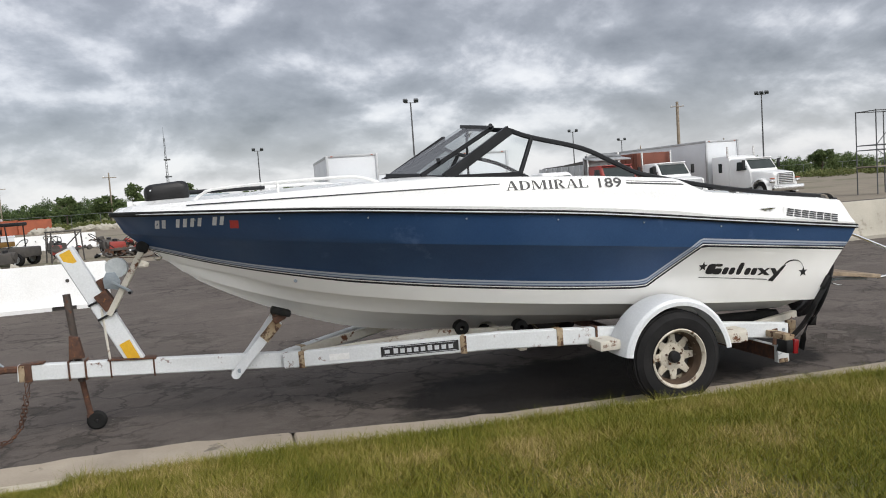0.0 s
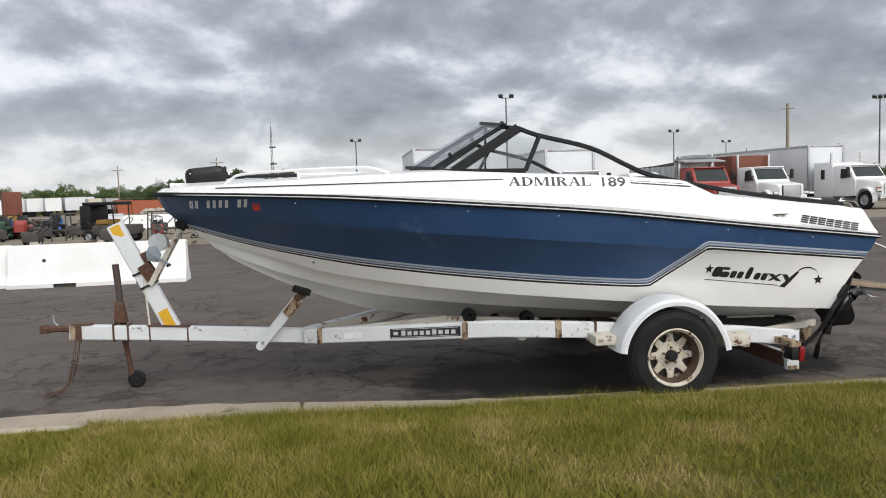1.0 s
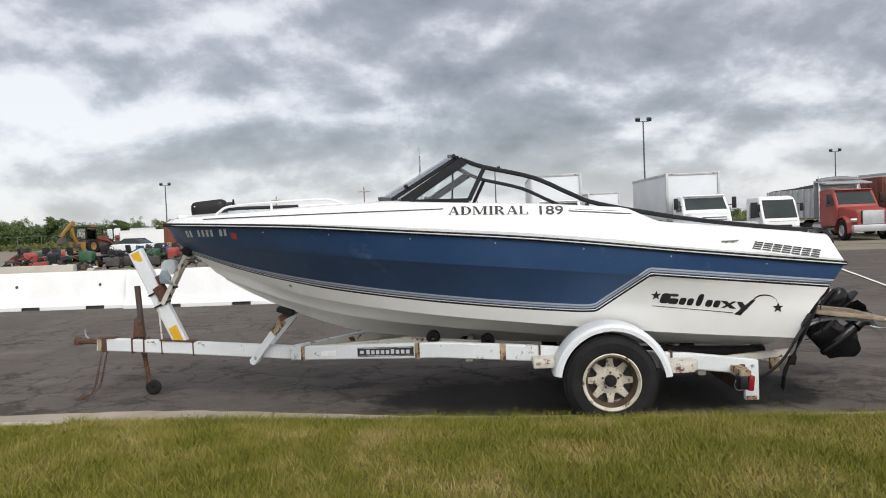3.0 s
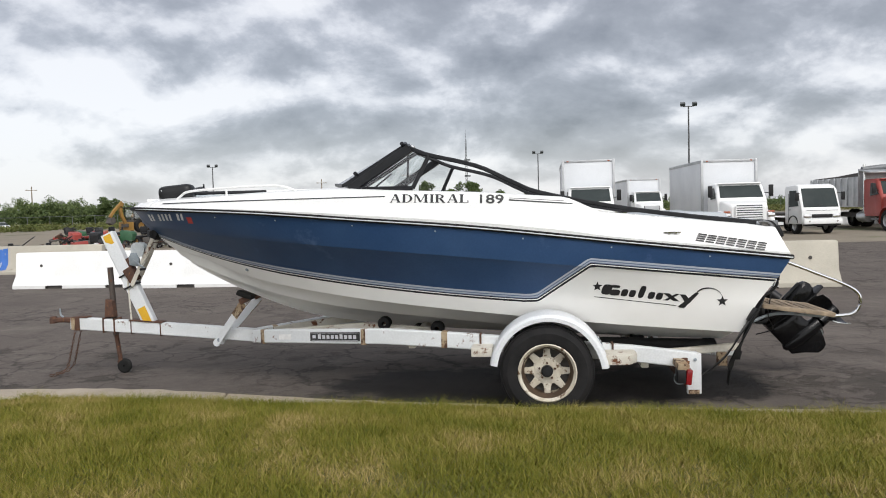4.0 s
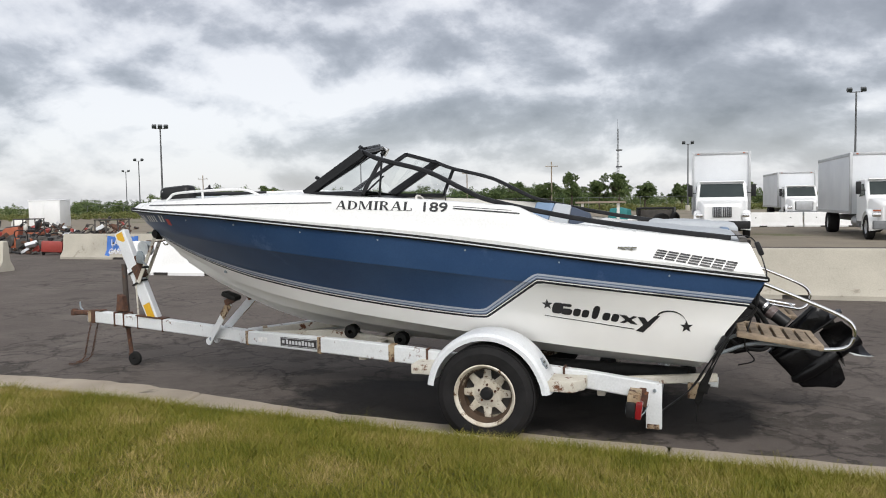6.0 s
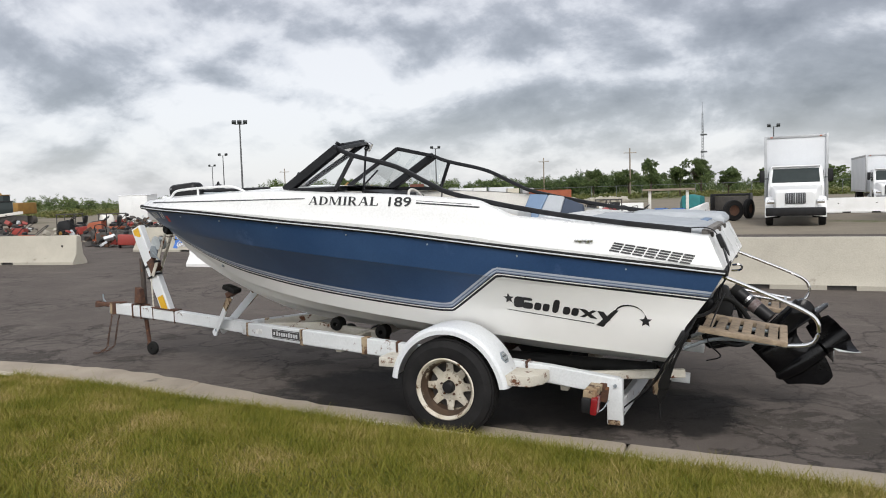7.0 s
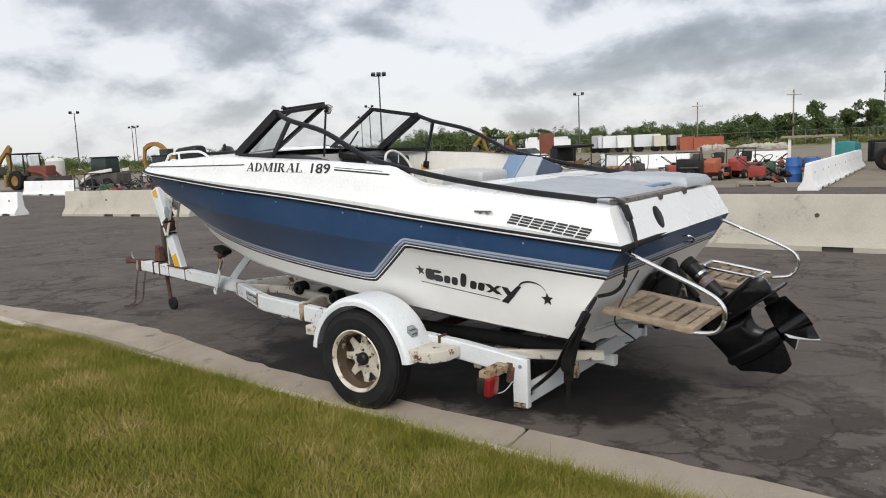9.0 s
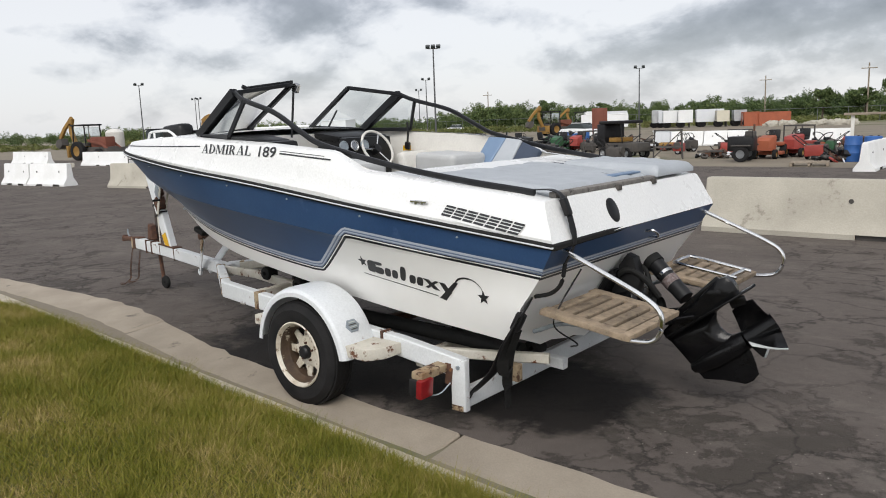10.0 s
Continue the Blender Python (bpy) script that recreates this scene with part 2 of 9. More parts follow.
M_RED = surf("red_lens", (0.26, 0.012, 0.014), (0.17, 0.008, 0.010), 9, 0.2, 0.3, bump=0.05)
M_REDTAG = surf("red_sticker", (0.5, 0.05, 0.04), None, 9, 0.5, bump=0.02)
M_BARE = surf("scuffed_bare_aluminium", (0.62, 0.64, 0.62), (0.48, 0.50, 0.49), 25, 0.5, 0.7, metal=0.3, bump=0.1)
M_DECAL = surf("black_decal", (0.014, 0.014, 0.016), (0.02, 0.02, 0.022), 20, 0.4, 0.5, bump=0.0)
M_DECAL_W = surf("pale_decal", (0.62, 0.64, 0.66), (0.55, 0.56, 0.58), 20, 0.5, 0.6, bump=0.0)
M_TAG = surf("faded_red_tag", (0.075, 0.030, 0.030), (0.22, 0.20, 0.19), 60, 0.6, 0.7, bump=0.02)
M_DUST_B = surf("dark_rail_bracket", (0.05, 0.045, 0.04), (0.09, 0.08, 0.07), 20, 0.7, 0.85, bump=0.1)
M_GLASS = pane("boat_glass", (0.90, 0.93, 0.93))
M_GLASS_D = pane("dusty_glass", (0.80, 0.83, 0.83), 0.25, 0.5)
M_CONC = surf("concrete", (0.46, 0.43, 0.36), (0.36, 0.335, 0.28), 1.3, 0.85, 0.95, bump=0.3, bscale=45, patch=((0.27, 0.245, 0.20), 2.6, 0.62, 0.95), jitter=0.05)
M_CONC_P = surf("white_painted_concrete", (0.80, 0.80, 0.79), (0.72, 0.72, 0.70), 1.6, 0.6, 0.8, bump=0.2, bscale=45, patch=((0.42, 0.40, 0.36), 4.5, 0.68, 0.9), jitter=0.03)
M_GUTTER = surf("gutter_concrete", (0.36, 0.31, 0.245), (0.25, 0.213, 0.168), 1.4, 0.9, 0.97, bump=0.35, bscale=80, patch=((0.15, 0.13, 0.105), 2.6, 0.62, 0.95), jitter=0.08)
M_KERB = surf("pale_kerb_concrete", (0.46, 0.41, 0.32), (0.36, 0.32, 0.25), 3.0, 0.9, 0.97, bump=0.35, bscale=80, patch=((0.20, 0.17, 0.13), 5.0, 0.63, 0.95), jitter=0.06)


def asphalt_mat():
    """Worn asphalt: smooth grey plates, dark ravelled zones, jagged cracks, dust and grit."""
    m = surf("asphalt", (0.136, 0.115, 0.101), (0.097, 0.082, 0.073), 0.7, 0.84, 0.95, bump=0.55, bscale=120, spec=0.2)
    nt = m.node_tree
    N, L = nt.nodes.new, nt.links.new
    b = nt.nodes["Principled BSDF"]
    col = b.inputs["Base Color"].links[0].from_socket
    tc = N("ShaderNodeTexCoord")

    def nz(scale, detail, rough, stretch=(1, 1, 1)):
        mp = N("ShaderNodeMapping"); mp.inputs["Scale"].default_value = stretch
        L(tc.outputs["Object"], mp.inputs[0])
        n = N("ShaderNodeTexNoise")
        n.inputs["Scale"].default_value, n.inputs["Detail"].default_value, n.inputs["Roughness"].default_value = scale, detail, rough
        L(mp.outputs[0], n.inputs["Vector"])
        return n

    def ramp(sock, lo, hi, a=0.0, z=1.0):
        r = N("ShaderNodeMapRange")
        r.inputs["From Min"].default_value, r.inputs["From Max"].default_value = lo, hi
        r.inputs["To Min"].default_value, r.inputs["To Max"].default_value = a, z
        L(sock, r.inputs["Value"])
        return r.outputs[0]

    def times(a, c):
        k = N("ShaderNodeMath"); k.operation = "MULTIPLY"
        L(a, k.inputs[0]); L(c, k.inputs[1])
        return k.outputs[0]

    def blend(fac, base, colour):
        k = N("ShaderNodeMix"); k.data_type = "RGBA"
        L(fac, k.inputs[0]); L(base, k.inputs[6]); k.inputs[7].default_value = (*colour, 1)
        return k.outputs[2]

    def plus(a, c, k=1.0):
        q = N("ShaderNodeMath"); q.operation = "MULTIPLY_ADD"; q.inputs[1].default_value = k
        L(c, q.inputs[0]); L(a, q.inputs[2])
        return q.outputs[0]

    sp = N("ShaderNodeSeparateXYZ")
    L(tc.outputs["Object"], sp.inputs[0])
    # the surface has broken up most along the gutter and off the stern
    near = ramp(sp.outputs[1], -1.3, 2.2, 0.10, 0.0)
    aft = times(ramp(sp.outputs[0], -0.8, 1.0, 0.0, 1.0), ramp(sp.outputs[1], 0.5, 5.0, 0.06, 0.0))
    low = ramp(plus(plus(nz(0.30, 4, 0.5).outputs["Fac"], near), aft), 0.44, 0.56)
    crumbs = nz(1.5, 11, 0.74).outputs["Fac"]
    ravel = times(ramp(plus(plus(crumbs, near, 0.5), aft, 0.4), 0.565, 0.60), low)
    col = blend(ravel, col, (0.062, 0.053, 0.045))
    warp = nz(2.6, 8, 0.65)
    wa = N("ShaderNodeMix"); wa.data_type = "VECTOR"; wa.inputs[0].default_value = 0.33
    L(tc.outputs["Object"], wa.inputs[4]); L(warp.outputs["Color"], wa.inputs[5])
    for scale, w0, w1, everywhere in ((2.0, 0.006, 0.030, False), (0.55, 0.002, 0.008, True)):
        vo = N("ShaderNodeTexVoronoi"); vo.feature = "DISTANCE_TO_EDGE"; vo.inputs["Scale"].default_value = scale
        L(wa.outputs[1], vo.inputs["Vector"])
        line = ramp(vo.outputs["Distance"], w0, w1, 0.42 if everywhere else 0.80, 0.0)
        col = blend(line if everywhere else times(line, low), col, (0.030, 0.026, 0.023))
    dust = ramp(nz(1.1, 9, 0.7, (0.8, 1.25, 1)).outputs["Fac"], 0.52, 0.74, 0.0, 0.45)
    col = blend(dust, col, (0.22, 0.195, 0.17))
    mott = ramp(nz(9.0, 9, 0.75).outputs["Fac"], 0.40, 0.62, 0.30, 0.0)
    col = blend(mott, col, (0.060, 0.053, 0.048))
    gv = N("ShaderNodeTexVoronoi"); gv.inputs["Scale"].default_value = 21
    L(tc.outputs["Object"], gv.inputs["Vector"])
    grit = times(ramp(gv.outputs["Distance"], 0.06, 0.12, 1.0, 0.0), ramp(nz(1.0, 6, 0.6).outputs["Fac"], 0.48, 0.6))
    col = blend(grit, col, (0.34, 0.31, 0.27))
    # old oil and damp below engine and axle, with the boat's shade painted in
    oil_shade = None
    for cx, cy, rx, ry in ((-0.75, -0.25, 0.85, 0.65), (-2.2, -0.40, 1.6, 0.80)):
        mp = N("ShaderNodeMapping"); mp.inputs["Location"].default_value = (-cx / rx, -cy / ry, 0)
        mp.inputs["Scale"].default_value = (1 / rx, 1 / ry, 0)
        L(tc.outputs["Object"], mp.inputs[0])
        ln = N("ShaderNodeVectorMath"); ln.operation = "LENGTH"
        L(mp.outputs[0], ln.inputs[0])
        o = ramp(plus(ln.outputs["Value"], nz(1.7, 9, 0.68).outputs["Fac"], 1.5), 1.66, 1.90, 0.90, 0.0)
        if oil_shade is not None:
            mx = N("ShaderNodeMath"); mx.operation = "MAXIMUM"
            L(oil_shade, mx.inputs[0]); L(o, mx.inputs[1])
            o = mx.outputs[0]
        oil_shade = o
    col = blend(oil_shade, col, (0.008, 0.007, 0.0065))
    patch_rough = N("ShaderNodeMix")
    L(oil_shade, patch_rough.inputs[0]); L(b.inputs["Roughness"].links[0].from_socket, patch_rough.inputs[2]); patch_rough.inputs[3].default_value = 0.75
    L(patch_rough.outputs[0], b.inputs["Roughness"])
    bp = N("ShaderNodeBump"); bp.inputs["Strength"].default_value, bp.inputs["Distance"].default_value = 0.6, 0.012
    bp.invert = True
    L(ravel, bp.inputs["Height"])
    L(b.inputs["Normal"].links[0].from_socket, bp.inputs["Normal"])
    L(bp.outputs[0], b.inputs["Normal"])
    L(col, b.inputs["Base Color"])
    return m


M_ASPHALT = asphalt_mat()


def ground_mat():
    """Tan gravel near the lot, scrub grass further out."""
    m = surf("gravel_and_scrub", (0.23, 0.195, 0.145), (0.17, 0.145, 0.11), 0.35, 0.95, 1.0, bump=0.5, bscale=14, patch=((0.10, 0.11, 0.045), 0.09, 0.56, 1.0))
    nt = m.node_tree
    N, L = nt.nodes.new, nt.links.new
    b = nt.nodes["Principled BSDF"]
    src = b.inputs["Base Color"].links[0].from_socket
    tc = N("ShaderNodeTexCoord"); sp = N("ShaderNodeSeparateXYZ")
    L(tc.outputs["Object"], sp.inputs[0])
    nz = N("ShaderNodeTexNoise"); nz.inputs["Scale"].default_value = 0.05; nz.inputs["Detail"].default_value = 6
    L(tc.outputs["Object"], nz.inputs["Vector"])
    ad = N("ShaderNodeMath"); ad.operation = "MULTIPLY_ADD"; ad.inputs[1].default_value = 70.0
    L(nz.outputs["Fac"], ad.inputs[0]); L(sp.outputs[1], ad.inputs[2])
    mr = N("ShaderNodeMapRange")
    mr.inputs["From Min"].default_value, mr.inputs["From Max"].default_value = 135.0, 160.0
    L(ad.outputs[0], mr.inputs["Value"])
    gn = N("ShaderNodeTexNoise"); gn.inputs["Scale"].default_value = 0.2; gn.inputs["Detail"].default_value = 8
    L(tc.outputs["Object"], gn.inputs["Vector"])
    gm = N("ShaderNodeMix"); gm.data_type = "RGBA"
    gm.inputs[6].default_value, gm.inputs[7].default_value = (0.075, 0.10, 0.03, 1), (0.17, 0.165, 0.065, 1)
    L(gn.outputs["Fac"], gm.inputs[0])
    mk = N("ShaderNodeMix"); mk.data_type = "RGBA"
    L(mr.outputs[0], mk.inputs[0]); L(src, mk.inputs[6]); L(gm.outputs[2], mk.inputs[7])
    L(mk.outputs[2], b.inputs["Base Color"])
    return m


M_GROUND = ground_mat()
M_DIRT = surf("bare_dirt", (0.17, 0.125, 0.08), (0.12, 0.09, 0.06), 5, 0.95, 1.0, bump=0.6, bscale=50)
M_TURF = surf("turf_soil", (0.062, 0.066, 0.013), (0.105, 0.092, 0.030), 0.9, 0.95, 1.0, bump=0.6, bscale=60)


def blade_mat(name, stops, low=0.35, upright=0.0):
    """Leaf or grass colour that varies from island to island and in slow drifts over the ground."""
    m = bpy.data.materials.new(name)
    m.use_nodes = True
    nt = m.node_tree
    b = nt.nodes["Principled BSDF"]
    N, L = nt.nodes.new, nt.links.new
    ge = N("ShaderNodeNewGeometry")
    tc = N("ShaderNodeTexCoord")
    nz = N("ShaderNodeTexNoise"); nz.inputs["Scale"].default_value, nz.inputs["Detail"].default_value = low, 5
    L(tc.outputs["Object"], nz.inputs["Vector"])
    sm = N("ShaderNodeMath"); sm.operation = "MULTIPLY_ADD"; sm.inputs[1].default_value = 0.55
    L(ge.outputs["Random Per Island"], sm.inputs[0])
    mr = N("ShaderNodeMapRange")
    mr.inputs["From Min"].default_value, mr.inputs["From Max"].default_value = 0.3, 0.72
    mr.inputs["To Max"].default_value = 0.54
    L(nz.outputs["Fac"], mr.inputs["Value"]); L(mr.outputs[0], sm.inputs[2])
    rp = N("ShaderNodeValToRGB")
    for i, (p, c) in enumerate(stops):
        e = rp.color_ramp.elements[i] if i < 2 else rp.color_ramp.elements.new(p)
        e.color = (*c, 1)
        if i < 2:
            e.position = p
    L(sm.outputs[0], rp.inputs[0]); L(rp.outputs[0], b.inputs["Base Color"])
    b.inputs["Roughness"].default_value = 0.65
    b.inputs["Specular IOR Level"].default_value = 0.25
    if upright:
        # thin blades let light through, so they shade much as the turf that they make up
        nm = N("ShaderNodeMix"); nm.data_type = "VECTOR"; nm.inputs[0].default_value = upright
        L(ge.outputs["Normal"], nm.inputs[4]); nm.inputs[5].default_value = (0, 0, 1)
        nn = N("ShaderNodeVectorMath"); nn.operation = "NORMALIZE"
        L(nm.outputs[1], nn.inputs[0]); L(nn.outputs[0], b.inputs["Normal"])
    return m


M_BLADE = blade_mat("grass_blade", [(0.0, (0.062, 0.080, 0.006)), (1.0, (0.42, 0.31, 0.14)), (0.36, (0.138, 0.142, 0.012)), (0.68, (0.215, 0.190, 0.034))], 2.4, 0.06)
M_LEAF = blade_mat("tree_leaf", [(0.0, (0.030, 0.055, 0.020)), (1.0, (0.15, 0.18, 0.06)), (0.5, (0.072, 0.105, 0.034))], 0.03, 0.2)
M_BARK = surf("bark", (0.10, 0.075, 0.055), (0.06, 0.045, 0.035), 9, 0.9, 1.0, bump=0.5)
M_TRUCK = surf("white_truck_paint", (0.78, 0.785, 0.78), (0.70, 0.71, 0.71), 0.8, 0.3, 0.45, bump=0.02)
M_PANEL = surf("white_box_panel", (0.68, 0.70, 0.72), (0.60, 0.62, 0.645), 0.7, 0.45, 0.6, bump=0.04)
M_ALU = surf("aluminium", (0.50, 0.51, 0.52), (0.38, 0.39, 0.40), 2.0, 0.4, 0.55, metal=0.6, bump=0.06)
M_DGLASS = surf("dark_window", (0.030, 0.038, 0.038), (0.045, 0.055, 0.055), 1.0, 0.10, 0.2, bump=0.0, spec=0.16)
M_GRILLE = surf("dark_grille", (0.10, 0.105, 0.11), (0.05, 0.05, 0.055), 8, 0.35, 0.5, metal=0.6, bump=0.1)
M_TRED = surf("faded_red_paint", (0.33, 0.045, 0.035), (0.24, 0.04, 0.03), 1.5, 0.45, 0.6, bump=0.05)
M_ORANGE = surf("orange_container_paint", (0.37, 0.095, 0.04), (0.27, 0.075, 0.035), 1.1, 0.6, 0.75, bump=0.1)
M_BROWN = surf("rust_red_paint", (0.19, 0.058, 0.034), (0.13, 0.042, 0.026), 1.1, 0.7, 0.85, bump=0.1)
M_CREAM = surf("cream_panel", (0.60, 0.56, 0.45), (0.52, 0.49, 0.40), 0.8, 0.55, 0.7, bump=0.05)
M_YELLOWP = surf("yellow_machine_paint", (0.30, 0.165, 0.03), (0.20, 0.11, 0.028), 2, 0.5, 0.7, bump=0.1)
M_BLUE = surf("blue_plastic", (0.03, 0.12, 0.36), (0.025, 0.09, 0.28), 3, 0.5, 0.6, bump=0.05)
M_TEAL = surf("teal_tarp", (0.02, 0.20, 0.20), (0.02, 0.15, 0.15), 3, 0.6, 0.8, bump=0.2)
M_GREEN = surf("green_machine_paint", (0.025, 0.10, 0.04), (0.02, 0.07, 0.03), 3, 0.45, 0.6, bump=0.05)
M_GREYS = surf("grey_steel", (0.20, 0.21, 0.22), (0.13, 0.135, 0.14), 3, 0.55, 0.7, metal=0.3, bump=0.1)
M_POLE = surf("weathered_pole", (0.12, 0.125, 0.13), (0.085, 0.088, 0.09), 2, 0.6, 0.75, metal=0.3, bump=0.05)
M_TIMBER = surf("utility_timber", (0.30, 0.25, 0.19), (0.22, 0.18, 0.14), 3, 0.9, 1.0, bump=0.3)
M_BANNER = surf("blue_banner", (0.055, 0.17, 0.52), (0.045, 0.14, 0.44), 3, 0.6, 0.7, bump=0.15, bscale=8)
M_DUST = surf("dusty_dark_metal", (0.055, 0.052, 0.05), (0.10, 0.09, 0.08), 4, 0.7, 0.85, bump=0.15, spec=0.3)


def hull_mat():
    """Blue over white livery. The uv's second axis is the distance from the paint line, in metres."""
    m = surf("hull_paint", (0.017, 0.047, 0.117), (0.034, 0.076, 0.166), 1.1, 0.36, 0.50, bump=0.012, coat=0.06, patch=((0.058, 0.102, 0.200), 1.5, 0.60, 0.5), spec=0.28)
    nt = m.node_tree
    N, L = nt.nodes.new, nt.links.new
    b = nt.nodes["Principled BSDF"]
    blue = b.inputs["Base Color"].links[0].from_socket
    uv = N("ShaderNodeUVMap"); uv.uv_map = "paint"
    sp = N("ShaderNodeSeparateXYZ"); L(uv.outputs[0], sp.inputs[0])
    mr = N("ShaderNodeMapRange")
    mr.inputs["From Min"].default_value, mr.inputs["From Max"].default_value = -0.10, 0.02
    L(sp.outputs[1], mr.inputs["Value"])
    rp = N("ShaderNodeValToRGB"); cr = rp.color_ramp; cr.interpolation = "CONSTANT"
    W, B, G = (0.84, 0.835, 0.81, 1), (0.012, 0.013, 0.016, 1), (0.42, 0.46, 0.52, 1)
    S = (0.13, 0.17, 0.26, 1)
    stops = [(-0.10, W), (-0.074, B), (-0.058, W), (-0.051, B), (-0.044, S), (-0.037, G), (-0.029, S), (-0.020, G), (-0.006, (0.03, 0.06, 0.14, 1))]
    for i, (d, c) in enumerate(stops):
        if i < 2:
            e = cr.elements[i]
            e.position = (d + 0.10) / 0.12
        else:
            e = cr.elements.new((d + 0.10) / 0.12)
        e.color = c
    L(mr.outputs[0], rp.inputs[0])
    gt = N("ShaderNodeMath"); gt.operation = "GREATER_THAN"; gt.inputs[1].default_value = -0.0055
    L(sp.outputs[1], gt.inputs[0])
    # grime on the white bottom
    tc = N("ShaderNodeTexCoord")
    dn = N("ShaderNodeTexNoise"); dn.inputs["Scale"].default_value = 2.4; dn.inputs["Detail"].default_value = 7
    L(tc.outputs["Object"], dn.inputs["Vector"])
    dm = N("ShaderNodeMapRange"); dm.inputs["To Min"].default_value, dm.inputs["To Max"].default_value = 0.86, 1.06
    L(dn.outputs["Fac"], dm.inputs["Value"])
    dx = N("ShaderNodeMix"); dx.data_type = "RGBA"; dx.blend_type = "MULTIPLY"; dx.inputs[0].default_value = 1
    L(rp.outputs[0], dx.inputs[6]); L(dm.outputs[0], dx.inputs[7])
    mx = N("ShaderNodeMix"); mx.data_type = "RGBA"
    L(gt.outputs[0], mx.inputs[0]); L(dx.outputs[2], mx.inputs[6]); L(blue, mx.inputs[7])
    L(mx.outputs[2], b.inputs["Base Color"])
    # chalky, weathered gelcoat
    b.inputs["Sheen Weight"].default_value, b.inputs["Sheen Roughness"].default_value = 0.05, 0.4
    b.inputs["Sheen Tint"].default_value = (0.62, 0.72, 0.85, 1)
    return m


M_HULL = hull_mat()

# ---- building tools ----
BASE = {}


def thing(name, at, label, category, group="", kind=""):
    ob = new(name)
    ob.location, ob.empty_display_size = at, 0.2
    BASE[ob.name] = Vector(at)
    return tagged(ob, label, category, group, kind)


def part(name, bm, material, parent=None, label="", angle=32):
    """One mesh object, its vertices given in world places, under a thing or a part."""
    base = BASE[parent.name] if parent else Vector((0, 0, 0))
    if parent and base.length:
        bmesh.ops.translate(bm, vec=-base, verts=bm.verts)
    me = bpy.data.meshes.new(name)
    bm.to_mesh(me)
    bm.free()
    me.polygons.foreach_set("use_smooth", [True] * len(me.polygons))
    me.set_sharp_from_angle(angle=radians(angle))
    for mt in material if isinstance(material, (list, tuple)) else [material]:
        me.materials.append(mt)
    ob = new(name, me)
    BASE[ob.name] = base
    if parent:
        ob.parent = parent
    if label:
        ob["label"] = label
    return ob


def solo(name, bm, material, label, category, group="", kind="", angle=32):
    return tagged(part(name, bm, material, None, "", angle), label, category, group, kind)


def box(bm, c, s, rot=(0, 0, 0), bevel=0.0, seg=2):
    m = pose(*c, *rot) @ Matrix.Diagonal((*s, 1))
    g = bmesh.ops.create_cube(bm, size=1.0, matrix=m)
    if bevel:
        es = list({e for v in g["verts"] for e in v.link_edges})
        bmesh.ops.bevel(bm, geom=es, offset=bevel, segments=seg, profile=0.6, affect="EDGES")
    return bm


def B(c, s, rot=(0, 0, 0), bevel=0.0, seg=2):
    return box(bmesh.new(), c, s, rot, bevel, seg)


def rod(bm, p0, p1, r0, r1=None, n=14):
    p0, p1 = Vector(p0), Vector(p1)
    d = p1 - p0
    m = Matrix.Translation((p0 + p1) / 2) @ d.to_track_quat("Z", "Y").to_matrix().to_4x4()
    bmesh.ops.create_cone(bm, cap_ends=True, segments=n, radius1=r0, radius2=r0 if r1 is None else r1, depth=d.length, matrix=m)
    return bm


def smooth_path(pts, k=6):
    P = [Vector(p) for p in pts]
    P = [P[0] * 2 - P[1]] + P + [P[-1] * 2 - P[-2]]
    out = []
    for i in range(1, len(P) - 2):
        a, b, c, d = P[i - 1:i + 3]
        for j in range(k):
            t = j / k
            out.append(0.5 * (2 * b + (c - a) * t + (2 * a - 5 * b + 4 * c - d) * t * t + (3 * b - a - 3 * c + d) * t ** 3))
    out.append(P[-2])
    return out


def sweep(bm, pts, prof, closed=False, cap=True):
    """Carry a flat profile (side, up) along a path; up stays as near to world z as it can."""
    P = [Vector(p) for p in pts]
    n, rings = len(P), []
    for i, p in enumerate(P):
        a = P[(i - 1) % n] if closed or i else p
        b = P[(i + 1) % n] if closed or i < n - 1 else p
        t = (b - a).normalized()
        ref = Vector((0, 0, 1)) if abs(t.z) < 0.97 else Vector((1, 0, 0))
        side = t.cross(ref).normalized()
        up = side.cross(t)
        rings.append([bm.verts.new(p + side * x + up * y) for x, y in prof])
    k = len(prof)
    for i in range(n if closed else n - 1):
        r, q = rings[i], rings[(i + 1) % n]
        for j in range(k):
            bm.faces.new((r[j], r[(j + 1) % k], q[(j + 1) % k], q[j]))
    if cap and not closed:
        bm.faces.new(rings[0][::-1])
        bm.faces.new(rings[-1])
    bmesh.ops.recalc_face_normals(bm, faces=bm.faces)
    return bm


def ring(r, n=10):
    return [(r * math.cos(2 * math.pi * i / n), r * math.sin(2 * math.pi * i / n)) for i in range(n)]


def rect(w, h, b=0.004):
    w, h = w / 2, h / 2
    return [(-w + b, -h), (w - b, -h), (w, -h + b), (w, h - b), (w - b, h), (-w + b, h), (-w, h - b), (-w, -h + b)]


def tube(pts, r, n=10, k=6, closed=False, bm=None):
    return sweep(bm or bmesh.new(), smooth_path(pts, k) if k > 1 else pts, ring(r, n), closed)


def beam(pts, w, h, b=0.004, bm=None):
    return sweep(bm or bmesh.new(), pts, rect(w, h, b))


